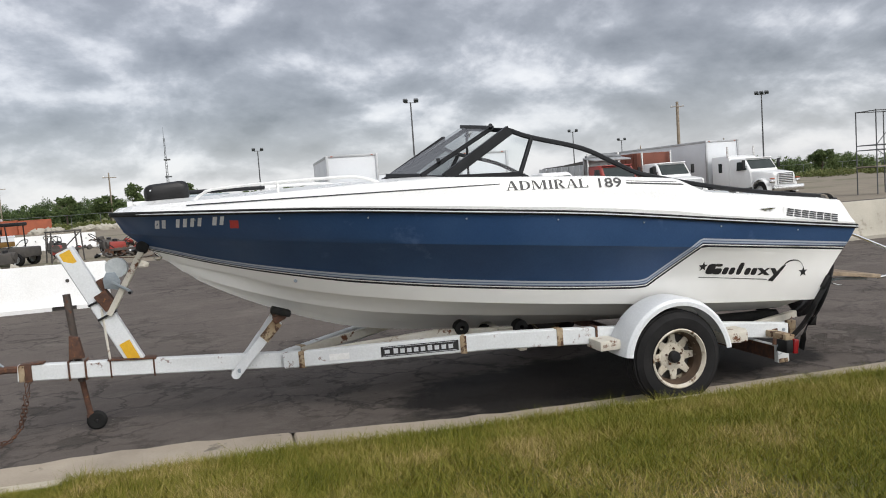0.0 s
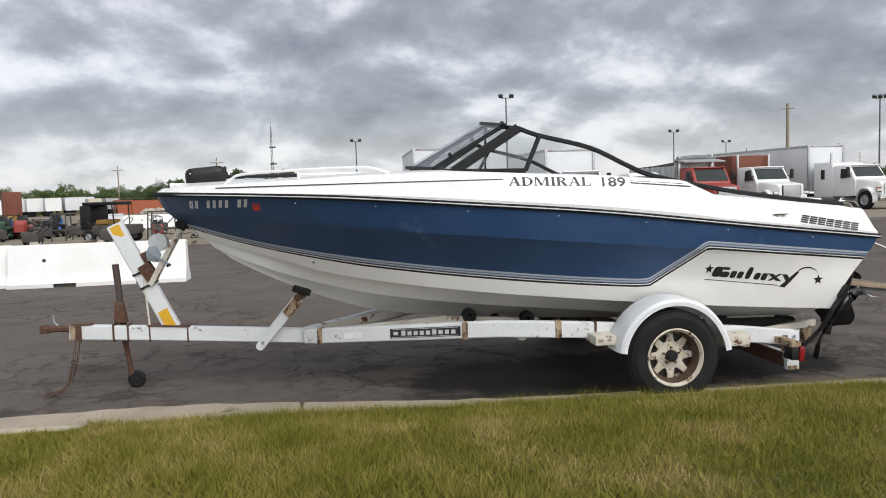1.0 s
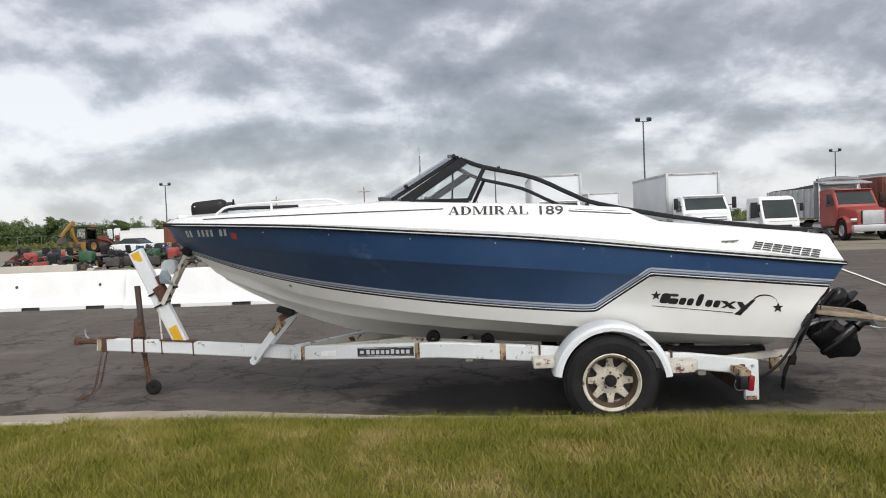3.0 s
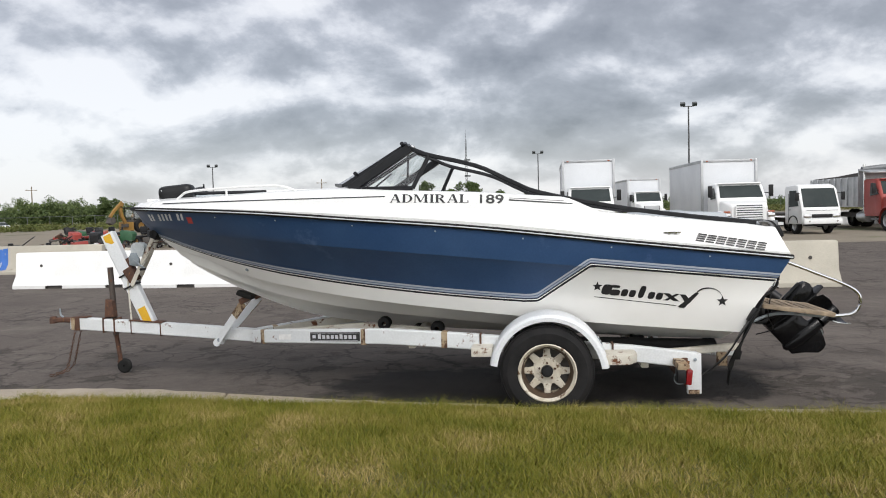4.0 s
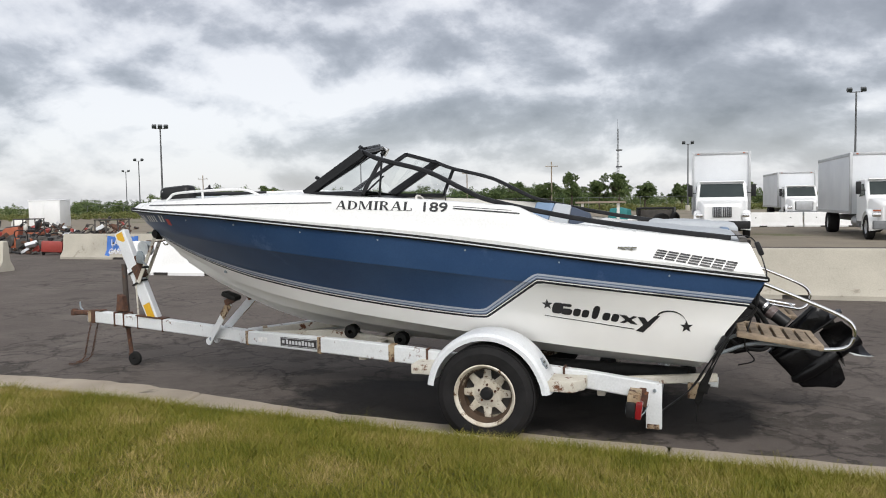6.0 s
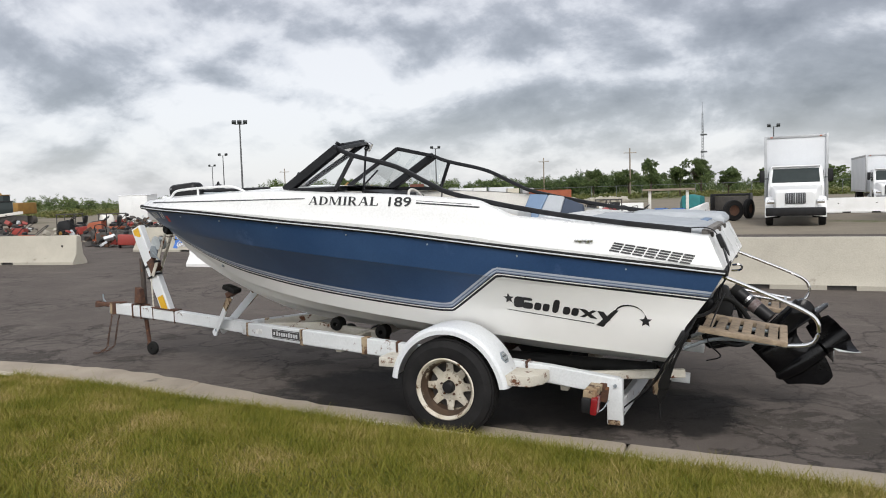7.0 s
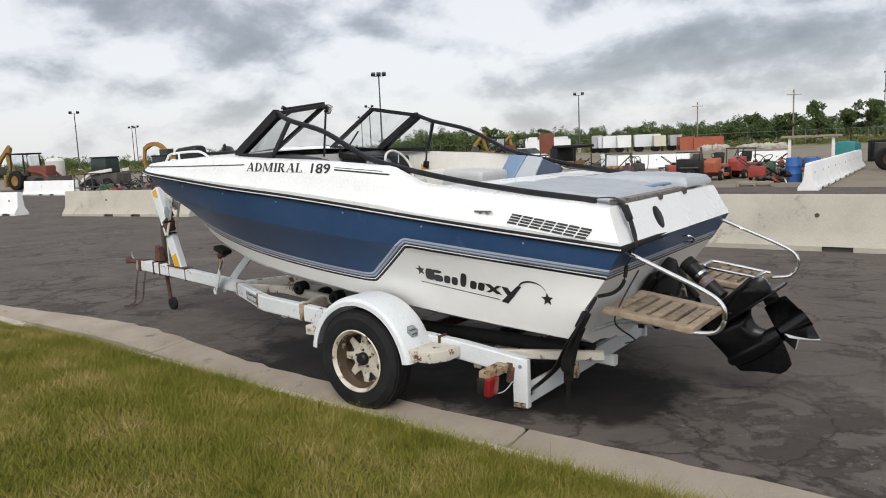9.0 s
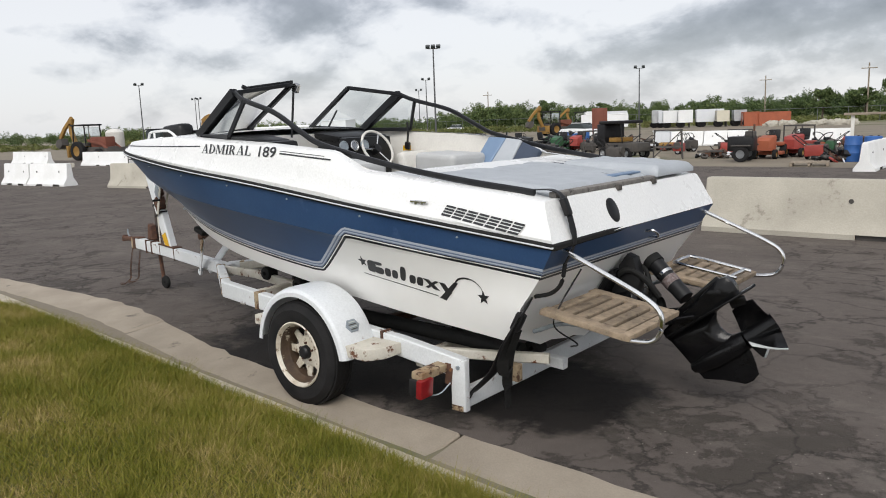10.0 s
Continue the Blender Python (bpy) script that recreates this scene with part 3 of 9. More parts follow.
def lathe(bm, prof, m, n=32, close=False):
    """Turn a profile of (radius, height) round the z axis of m."""
    rings = []
    for r, z in prof:
        if r < 1e-5:
            rings.append([bm.verts.new(m @ Vector((0, 0, z)))])
        else:
            rings.append([bm.verts.new(m @ Vector((r * math.cos(2 * math.pi * i / n), r * math.sin(2 * math.pi * i / n), z))) for i in range(n)])
    for a, b in zip(rings, rings[1:] + (rings[:1] if close else [])):
        for i in range(n):
            j = (i + 1) % n
            vs = [a[i % len(a)], a[j % len(a)], b[j % len(b)], b[i % len(b)]]
            vs = list(dict.fromkeys(vs))
            if len(vs) > 2:
                bm.faces.new(vs)
    bmesh.ops.recalc_face_normals(bm, faces=bm.faces)
    return bm


def prism(bm, poly, depth, m, bevel=0.0):
    """Push a flat outline (x, y) out along z by depth, in the frame of m."""
    a = [bm.verts.new(m @ Vector((x, y, 0))) for x, y in poly]
    b = [bm.verts.new(m @ Vector((x, y, depth))) for x, y in poly]
    n = len(poly)
    fs = [bm.faces.new(a[::-1]), bm.faces.new(b)]
    for i in range(n):
        fs.append(bm.faces.new((a[i], a[(i + 1) % n], b[(i + 1) % n], b[i])))
    bmesh.ops.recalc_face_normals(bm, faces=fs)
    if bevel:
        es = list({e for f in fs[:2] for e in f.edges})
        bmesh.ops.bevel(bm, geom=es, offset=bevel, segments=2, profile=0.6, affect="EDGES")
    return bm


SIDE = pose(0, 0, 0, 90, 0, 0)  # outline x, y lies in world x, z; depth runs towards -y


def at_side(x, y, z):
    return Matrix.Translation((x, y, z)) @ SIDE


# ---- ground, road, kerb and lawn ----


def edge_y(x):
    xs = (-40, -12, -9.6, -8.3, -6.5, -5.5, -5.0, -4.2, -3.5, -2.6, -0.7, 0.7, 3, 40)
    ys = (-0.2, -0.72, -0.76, -0.66, -0.56, -0.51, -0.65, -0.89, -0.98, -1.06, -1.19, -1.22, -1.36, -3.6)
    y = sum(float(np.interp(x + k * 0.25, xs, ys)) for k in range(-3, 4)) / 7
    return y + 0.030 * noise.noise((x * 2.9, 0.7, 0)) + 0.045 * noise.noise((x * 6.5, 1.7, 0)) * float(np.interp(x, [-7, -6, -3.6, -2.6], [0.3, 1, 1, 0.2])) + 0.012 * noise.noise((x * 17.0, 2.7, 0))


def sheet(xs, ys, zf, yf=lambda x, y: y):
    bm = bmesh.new()
    g = [[bm.verts.new((x, yf(x, y), zf(x, y))) for y in ys] for x in xs]
    for i in range(len(xs) - 1):
        for j in range(len(ys) - 1):
            bm.faces.new((g[i][j], g[i + 1][j], g[i + 1][j + 1], g[i][j + 1]))
    return bm


solo("ground", sheet([-2500, -300, -60, 60, 300, 2500], [-2500, -300, -40, 20, 60, 300, 2500], lambda x, y: -0.03),
     M_GROUND, "tan gravel and scrub ground reaching to the horizon", "ground", kind="structure")
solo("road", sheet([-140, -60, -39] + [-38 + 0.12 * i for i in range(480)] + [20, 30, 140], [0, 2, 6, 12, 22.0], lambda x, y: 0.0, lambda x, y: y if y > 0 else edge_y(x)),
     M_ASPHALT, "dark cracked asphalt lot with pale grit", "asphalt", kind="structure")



def kerb_y(x):
    """Front of the kerb's top."""
    return -1.825 - 0.064 * x


def lawn_y(x):
    return kerb_y(x) - 0.115



def lawn_z(d):
    """Height of the turf, d metres behind the kerb."""
    return 0.150 + 0.125 * (1 - math.exp(-max(d, 0) / 0.5))


def build_lawn():
    ys = [0, 0.1, 0.25, 0.5, 0.8, 1.2, 1.8, 2.6, 4, 7, 12, 30, 80]
    xs = list(np.linspace(-60, -12, 40)) + list(np.linspace(-11.7, 5, 140)) + list(np.linspace(6, 40, 20))
    bm = bmesh.new()
    g = [[bm.verts.new((x, lawn_y(x) - d, lawn_z(d) - 0.02 + 0.012 * noise.noise((x * 1.3, d * 1.7, 0)))) for d in ys] for x in xs]
    for i in range(len(xs) - 1):
        for j in range(len(ys) - 1):
            f = bm.faces.new((g[i][j], g[i][j + 1], g[i + 1][j + 1], g[i + 1][j]))
            c = f.calc_center_median()
            f.material_index = 1 if ((c.x + 6.75) / 0.85) ** 2 + ((c.y + 1.55) / 0.32) ** 2 < 1 else 0
    solo("lawn", bm, [M_TURF, M_DIRT], "mown lawn rising behind the concrete kerb", "lawn", kind="structure")
    # blades of grass, thickest by the kerb where the camera passes
    rng = np.random.default_rng(4)
    n = 1150000
    x = rng.uniform(-9.5, 4.0, n) + rng.normal(0, 0.6, n)
    d = np.abs(5.6 * rng.random(n) ** 1.6 * (1 + 0.12 * rng.normal(size=n)))
    # a thinner scatter goes on beyond, over the rest of the lawn
    wide = rng.random(n) < 0.10
    x = np.where(wide, rng.normal(-3.0, 11.0, n), x)
    d = np.where(wide, np.abs(rng.normal(0.0, 7.0, n)), d)
    y = -1.94 - 0.064 * x - d + rng.normal(0, 0.02, n)
    z = 0.150 + 0.125 * (1 - np.exp(-np.maximum(d, 0) / 0.5)) - 0.020
    bare = np.sin(x * 2.1 + 3 * np.sin(y * 1.7)) * np.sin(y * 2.9 + 1.3 * x)
    gap = ((x + 6.75) / 0.75) ** 2 + ((y + 1.55) / 0.26) ** 2 < 0.75 + 0.4 * np.sin(9 * x + 5 * y) ** 2
    h = (0.020 + 0.050 * rng.random(n) ** 2.2 + 0.010 * bare) * np.where(d < 0.12, 1.35, 1.0)
    # here and there a taller tuft that the mower has missed
    tuft = np.sin(x * 7.3 + 2.0 * np.sin(y * 5.1)) * np.sin(y * 8.7 + 1.1 * np.sin(x * 6.3)) > 0.86
    h = np.where(tuft, h * 1.45, h)
    h = np.where(gap, h * 0.25, h)
    a = rng.uniform(0, 2 * np.pi, n)
    w = 0.0013 + 0.0016 * rng.random(n) + 0.0004 * np.minimum(d, 4)
    w = np.where(wide & ((x < -9.5) | (x > 4.0) | (d > 5.8)), w * 3.0, w)
    lean = h * rng.uniform(0.1, 1.6, n)
    la = rng.uniform(0, 2 * np.pi, n)
    co = np.empty((n, 3, 3), dtype=np.float32)
    cx, cy = np.cos(a) * w, np.sin(a) * w
    co[:, 0] = np.stack([x - cx, y - cy, z], 1)
    co[:, 1] = np.stack([x + cx, y + cy, z], 1)
    co[:, 2] = np.stack([x + np.cos(la) * lean, y + np.sin(la) * lean, z + h], 1)
    me = bpy.data.meshes.new("grass")
    me.vertices.add(n * 3)
    me.vertices.foreach_set("co", co.ravel())
    me.loops.add(n * 3)
    me.loops.foreach_set("vertex_index", np.arange(n * 3, dtype=np.int32))
    me.polygons.add(n)
    me.polygons.foreach_set("loop_start", np.arange(0, n * 3, 3, dtype=np.int32))
    me.update(calc_edges=True)
    me.materials.append(M_BLADE)
    tagged(new("grass", me), "short green lawn grass with dry straw-coloured patches", "grass", kind="stuff")


def build_kerb():
    kerb = thing("kerb", (0, -1.7, 0), "low concrete kerb and gutter beside the lawn", "kerb", kind="structure")

    def prof(x):
        k = kerb_y(x)
        w = edge_y(x) - k
        return [(edge_y(x), 0.004), (edge_y(x) - w * 0.3, -0.020), (k + w * 0.25, -0.042), (k + 0.05, -0.046), (k + 0.03, -0.03), (k + 0.012, 0.115), (k + 0.004, 0.136), (k - 0.006, 0.145), (k - 0.020, 0.149), (k - 0.030, 0.150), (k - 0.115, 0.152), (k - 0.13, 0.14), (k - 0.13, -0.25), (edge_y(x), -0.25)]

    # slabs of the gutter pan with its kerb, each about four metres long
    x = -37.79
    while x < 22:
        L = 4.13
        bm = bmesh.new()
        rows = []
        for xx, drop in ((x + 0.009, 0.012), (x + 0.024, 0), *((x + L * q / 24, 0) for q in range(1, 24)), (x + L - 0.024, 0), (x + L - 0.009, 0.012)):
            rows.append([bm.verts.new((xx, y, z - drop)) for y, z in prof(xx)])
        n = len(rows[0])
        for r, q in zip(rows, rows[1:]):
            for j in range(n):
                k = (j + 1) % n
                bm.faces.new((r[j], q[j], q[k], r[k])).material_index = 1 if 4 <= j <= 10 else 0
        bm.faces.new(rows[0])
        bm.faces.new(rows[-1][::-1])
        bmesh.ops.recalc_face_normals(bm, faces=bm.faces)
        part("kerb_slab", bm, [M_GUTTER, M_KERB], kerb, angle=20)
        x += L


build_lawn()
build_kerb()


def barrier(x0, x1, y, material, label, h=0.84, yaw=0.0, group="concrete barriers", gap=None):
    """One precast road barrier from x0 to x1, its near foot at y; turned by yaw about its near end."""
    L = x1 - x0
    w = 0.60
    prof = [(0.0, 0.0), (0.0, 0.075), (0.165, 0.30), (0.215, h - 0.03), (0.235, h), (w - 0.235, h), (w - 0.215, h - 0.03), (w - 0.165, 0.30), (w, 0.075), (w, 0.0)]
    ob = thing("concrete_barrier", (0, 0, 0), label, "barrier", group)
    bm = bmesh.new()
    slots = [(L * 0.26, L * 0.26 + 0.42), (L * 0.72, L * 0.72 + 0.42)]
    if gap:
        slots = [(L / 2 - gap / 2 - 0.21, L / 2 - gap / 2 + 0.21), (L / 2 + gap / 2 - 0.21, L / 2 + gap / 2 + 0.21)]
    cuts = sorted({0.0, 0.03, *[c for s in slots for c in s], L - 0.03, L})
    rows = []
    for c in cuts:
        inset = 0.018 if c in (0.0, L) else 0
        rows.append([bm.verts.new((c, min(max(py, inset), w - inset), pz - (inset if pz == h else 0))) for py, pz in prof])
    for (c, r), (e, q) in zip(zip(cuts, rows), zip(cuts[1:], rows[1:])):
        mid = (c + e) / 2
        slot = any(s[0] < mid < s[1] for s in slots)
        for j in range(len(prof) - 1):
            if slot and j in (0, len(prof) - 2):
                continue
            bm.faces.new((r[j], q[j], q[j + 1], r[j + 1]))
    bm.faces.new(rows[0])
    bm.faces.new(rows[-1][::-1])
    bmesh.ops.recalc_face_normals(bm, faces=bm.faces)
    part("body", bm, material, ob)
    # a dark block fills each slot in place of the shade inside it
    for s in slots:
        part("lifting_slot_shade", B(((s[0] + s[1]) / 2, w / 2, 0.036), (s[1] - s[0] - 0.004, w - 0.10, 0.072)), M_DUST, ob, "dark block for the shade inside a forklift slot")
    # dark discs set on the face stand for shaded holes
    for c in ((L * 0.2, L * 0.8) if not gap else (2.10, L - 0.5)):
        part("drain_hole_shade", rod(bmesh.new(), (c, 0.176, 0.53), (c, 0.196, 0.53), 0.034, n=10), M_DUST, ob, "dark disc for the shade in a small round hole")
    ob.matrix_basis = pose(x0, y, 0.0, 0, 0, yaw)
    return ob


PAINTED = "white-painted concrete road barrier on the asphalt"
BARE = "bare tan concrete road barrier on the asphalt"
# the row behind the stern
for i, x in enumerate((-2.49, 7.6, 13.75)):
    barrier(x, x + 6.1, 7.28 + 0.012 * i, M_CONC, BARE, gap=1.27)
barrier(-14.15, -10.9, 9.25, M_CONC_P, PAINTED)
barrier(-10.85, -7.45, 9.02, M_CONC_P, PAINTED)
barrier(-24.3, -18.3, 8.42, M_CONC, BARE, yaw=8, gap=1.27)
barrier(-29.3, -26.85, 7.70, M_CONC_P, PAINTED, yaw=8)
barrier(-31.5, -29.4, 7.58, M_CONC_P, PAINTED, yaw=3)
barrier(-58.6, -52.6, 18.2, M_CONC_P, PAINTED, gap=1.27)
barrier(-46.0, -40.2, 17.5, M_CONC_P, PAINTED, gap=1.27)
# behind the painted pair, a bare one with a banner on it
barrier(-20.8, -14.7, 13.8, M_CONC, BARE, gap=1.27)
for i in range(5):
    barrier(-2.5 - 0.12 * i, 0.55 - 0.12 * i, 20.4 + 3.3 * i, M_CONC_P, PAINTED, yaw=92)
for i in range(6):
    barrier(2.5 + 3.2 * i, 5.6 + 3.2 * i, 41.0, M_CONC_P, PAINTED)

# ---- the boat ----
# lines of the port half: x along the boat (stern 0), half breadth, height
LN_RUB = [(-5.94, 0, 1.70), (-5.875, .16, 1.697), (-5.63, .435, 1.687), (-5.02, .79, 1.66), (-4.3, 1.04, 1.62), (-3.4, 1.19, 1.545), (-2.4, 1.235, 1.455), (-1.2, 1.20, 1.31), (0, 1.12, 1.17)]
LN_KNUCKLE = [(-5.865, 0, 1.565), (-5.73, .15, 1.545), (-5.42, .40, 1.508), (-4.85, .71, 1.446), (-4.2, .955, 1.380), (-3.35, 1.135, 1.30), (-2.4, 1.195, 1.212), (-1.25, 1.175, 1.10), (-.09, 1.10, 1.02)]
LN_STRIPE = [(-5.755, 0, 1.46), (-5.56, .095, 1.41), (-5.2, .265, 1.315), (-4.75, .47, 1.224), (-4.15, .695, 1.13), (-3.35, .905, 1.03), (-2.4, 1.02, .935), (-1.3, 1.065, .86), (-.25, 1.07, .80)]
LN_CHINE = [(-5.58, 0, 1.315), (-5.36, .10, 1.253), (-5.05, .225, 1.166), (-4.6, .41, 1.03), (-4.05, .62, .93), (-3.3, .835, .836), (-2.4, .945, .743), (-1.35, 1.0, .645), (-.36, 1.02, .572)]
LN_STRAKE = [(-5.46, 0, 1.215), (-5.24, .065, 1.12), (-4.94, .15, 1.01), (-4.5, .27, .882), (-4.0, .42, .785), (-3.3, .54, .697), (-2.4, .6, .608), (-1.38, .62, .51), (-.41, .63, .455)]
LN_KEEL = [(-5.36, 0, 1.14), (-5.15, 0, 1.02), (-4.85, 0, .875), (-4.44, 0, .712), (-4.0, 0, .592), (-3.3, 0, .507), (-2.4, 0, .445), (-1.4, 0, .395), (-.46, 0, .35)]
NU = 168


def fair(line):
    pts = smooth_path(line, 21)
    a = np.array([tuple(p) for p in pts])
    i = np.linspace(0, len(a) - 1, NU)
    return np.stack([np.interp(i, np.arange(len(a)), a[:, k]) for k in range(3)], 1)


RUB, KNU, STR, CHI, SKE, KEE = [fair(l) for l in (LN_RUB, LN_KNUCKLE, LN_STRIPE, LN_CHINE, LN_STRAKE, LN_KEEL)]


def between(a, b, n, bow=0.0):
    """n rows from a to b without the last, bowed outwards by bow metres."""
    out = []
    for i in range(n):
        t = i / n
        r = a * (1 - t) + b * t
        r[:, 1] += bow * 4 * t * (1 - t) * np.minimum(a[:, 1], 0.5) * 2
        out.append(r)
    return out


def pull(a, dy, dz):
    r = a.copy()
    r[:, 1] = np.maximum(r[:, 1] - dy * np.minimum(r[:, 1] / 0.2, 1), 0)
    r[:, 2] += dz
    return r


KNU_IN = pull(KNU, 0.007, -0.006)
CHI_IN = pull(CHI, 0.045, 0.012)
SKE_IN = pull(SKE, 0.04, 0.014)
SKF = SKE_IN * 0.42 + KEE * 0.58
SKF_IN = pull(SKF, 0.035, 0.012)
ROWS_HULL = (between(RUB, KNU, 6, 0.004) + [KNU] + between(KNU_IN, STR, 9, -0.006) + between(STR, CHI, 5, 0.004) + [CHI]
             + between(CHI_IN, SKE, 6, -0.010) + [SKE] + between(SKE_IN, SKF, 5, -0.006) + [SKF] + between(SKF_IN, KEE, 4, 0.0) + [KEE])
G_HULL = np.array(ROWS_HULL)
LOW, DIAG, AFT = (-1.966, 0.910), (-1.545, 1.204), (0.05, 1.035)


def paint_line():
    a = [(p[0], p[2]) for p in STR if p[0] < LOW[0] - 0.02]
    return np.array([(-6.3, a[0][1] + 0.06)] + a[::4] + [LOW, DIAG, AFT, (0.6, 0.98)])


PAINT = paint_line()


def paint_distance(x, z):
    """Signed distance of a place on the hull's side from the paint line."""
    a, b = PAINT[:-1], PAINT[1:]
    p = np.array((x, z))
    ab = b - a
    t = np.clip(((p - a) * ab).sum(1) / (ab * ab).sum(1), 0, 1)
    d = np.sqrt((((a + ab * t[:, None]) - p) ** 2).sum(1)).min()
    return d if z > np.interp(x, PAINT[:, 0], PAINT[:, 1]) else -d


def hull_y(x, z):
    """Half breadth of the hull's topside at a length and a height."""
    ys, zs = [], []
    for r in G_HULL[:22]:
        ys.append(np.interp(x, r[:, 0], r[:, 1]))
        zs.append(np.interp(x, r[:, 0], r[:, 2]))
    return float(np.interp(-z, -np.array(zs), ys))


BOAT = thing("motorboat", (-3.0, 0, 0.5), "blue and white fibreglass bowrider motorboat strapped on a trailer", "boat")


def build_hull():
    bm = bmesh.new()
    port = [[bm.verts.new((x, -y, z)) for x, y, z in r] for r in G_HULL]
    star = [[bm.verts.new((x, y, z)) for x, y, z in r] for r in G_HULL]
    nr = len(G_HULL)
    for g in (port, star):
        for i in range(nr - 1):
            for j in range(NU - 1):
                bm.faces.new((g[i][j], g[i][j + 1], g[i + 1][j + 1], g[i + 1][j]))
    # transom: each row joined across
    K = 9
    cols = [[port[i][-1]] + [bm.verts.new(port[i][-1].co.lerp(star[i][-1].co, k / K)) for k in range(1, K)] + [star[i][-1]] for i in range(nr)]
    tr = []
    for i in range(nr - 1):
        for k in range(K):
            tr.append(bm.faces.new((cols[i][k], cols[i][k + 1], cols[i + 1][k + 1], cols[i + 1][k])))
    tset = set(f.index for f in tr)
    bmesh.ops.remove_doubles(bm, verts=bm.verts, dist=0.0006)
    bmesh.ops.recalc_face_normals(bm, faces=bm.faces)
    uv = bm.loops.layers.uv.new("paint")
    cache = {}
    for f in bm.faces:
        c = f.calc_center_median()
        back = f.normal.x > 0.6 and c.x > -0.6
        for lp in f.loops:
            p = lp.vert.co
            if back:
                d = p.z - 1.045
            else:
                if lp.vert not in cache:
                    # the pinstripes draw together towards the stem
                    cache[lp.vert] = paint_distance(p.x, p.z) / float(np.interp(p.x, [-5.7, -4.2], [0.5, 1.0]))
                d = cache[lp.vert]
            lp[uv].uv = (p.x, d)
    return part("hull", bm, M_HULL, BOAT, "faded blue topsides over white bottom with pinstripes", 24)


build_hull()

TOP_X = [-5.94, -5.0, -4.2, -3.6, -3.0, -2.4, -1.70, -1.44, -1.0, -0.05]
TOP_Z = [1.745, 1.765, 1.79, 1.80, 1.765, 1.735, 1.675, 1.555, 1.505, 1.40]


def top_z(x):
    return float(np.interp(x, TOP_X, TOP_Z))


def build_deck():
    # plan normal of the rub line, for offsets inwards
    t = np.gradient(RUB[:, :2], axis=0)
    t /= np.linalg.norm(t, axis=1)[:, None] + 1e-9
    nrm = np.stack([t[:, 1], -t[:, 0]], 1)
    rows = []
    zr = RUB[:, 2]
    zt = np.array([top_z(x) for x in RUB[:, 0]])
    for inset, f in ((0.0, 0.0), (-0.004, 0.14), (0.018, 0.30), (0.034, 0.55), (0.058, 0.86), (0.072, 0.96), (0.098, 1.0), (0.17, 1.012)):
        r = RUB.copy()
        r[:, 0] += nrm[:, 0] * inset * 1.0
        r[:, 1] += nrm[:, 1] * inset
        r[:, 1] = np.maximum(r[:, 1], 0)
        r[:, 2] = zr + 0.004 + (zt - zr) * f
        # the stern face of the deck moulding leans forward
        r[:, 0] -= np.clip((r[:, 0] + 0.3) / 0.3, 0, 1) * 0.10 * f
        rows.append(r)
    rows = np.array(rows)
    bm = bmesh.new()
    port = [[bm.verts.new((x, -y, z)) for x, y, z in r] for r in rows]
    star = [[bm.verts.new((x, y, z)) for x, y, z in r] for r in rows]
    for g in (port, star):
        for i in range(len(rows) - 1):
            for j in range(NU - 1):
                bm.faces.new((g[i][j], g[i][j + 1], g[i + 1][j + 1], g[i + 1][j]))
    # foredeck and stern deck, joined across with a slight crown
    K = 8

    def across(j, crown):
        a, b = port[-1][j], star[-1][j]
        return [a] + [bm.verts.new(a.co.lerp(b.co, k / K) + Vector((0, 0, crown * 4 * (k / K) * (1 - k / K)))) for k in range(1, K)] + [b]

    for lo, hi, crown in ((-9.0, -3.42, 0.035), (-1.30, 9.0, 0.0)):
        js = [j for j in range(NU) if lo <= RUB[j, 0] <= hi]
        prev = None
        for j in js:
            c = across(j, crown)
            if prev:
                for k in range(K):
                    bm.faces.new((prev[k], prev[k + 1], c[k + 1], c[k]))
            prev = c
    # stern face above the rub rail
    for i in range(len(rows) - 1):
        ra = [port[i][-1].co.lerp(star[i][-1].co, k / K) for k in range(K + 1)]
        rb = [port[i + 1][-1].co.lerp(star[i + 1][-1].co, k / K) for k in range(K + 1)]
        for k in range(K):
            bm.faces.new([bm.verts.new(v) for v in (ra[k], ra[k + 1], rb[k + 1], rb[k])])
    bmesh.ops.remove_doubles(bm, verts=bm.verts, dist=0.0006)
    bmesh.ops.recalc_face_normals(bm, faces=bm.faces)
    part("deck", bm, M_WHITE, BOAT, "glossy white deck moulding", 28)
    # rub rail: a black rubber strip with a pale insert, all round
    a = [(x, -y - 0.006, z) for x, y, z in RUB[::-2]]
    b = [(x, y + 0.006, z) for x, y, z in RUB[2::2]]
    loop = [Vector(p) for p in a + b]
    part("rub_rail", sweep(bmesh.new(), loop, rect(0.034, 0.036, 0.008), closed=True), M_RUBBER, BOAT, "black rubber rub rail")
    ins = [p + Vector((0, (-0.017 if p.y < 0 else 0.017), -0.002)) for p in loop]
    part("rub_insert", sweep(bmesh.new(), ins, ring(0.005, 6), closed=True), M_DECAL_W, BOAT, "pale rail insert")


build_deck()


def deck_y(x, z):
    zr, yr = np.interp(x, RUB[:, 0], RUB[:, 2]), np.interp(x, RUB[:, 0], RUB[:, 1])
    f = (z - zr - 0.004) / (top_z(x) - zr)
    return float(yr - np.interp(f, [0, .14, .30, .55, .86, .96, 1.0], [0, -0.004, .018, .034, .058, .072, .098]))


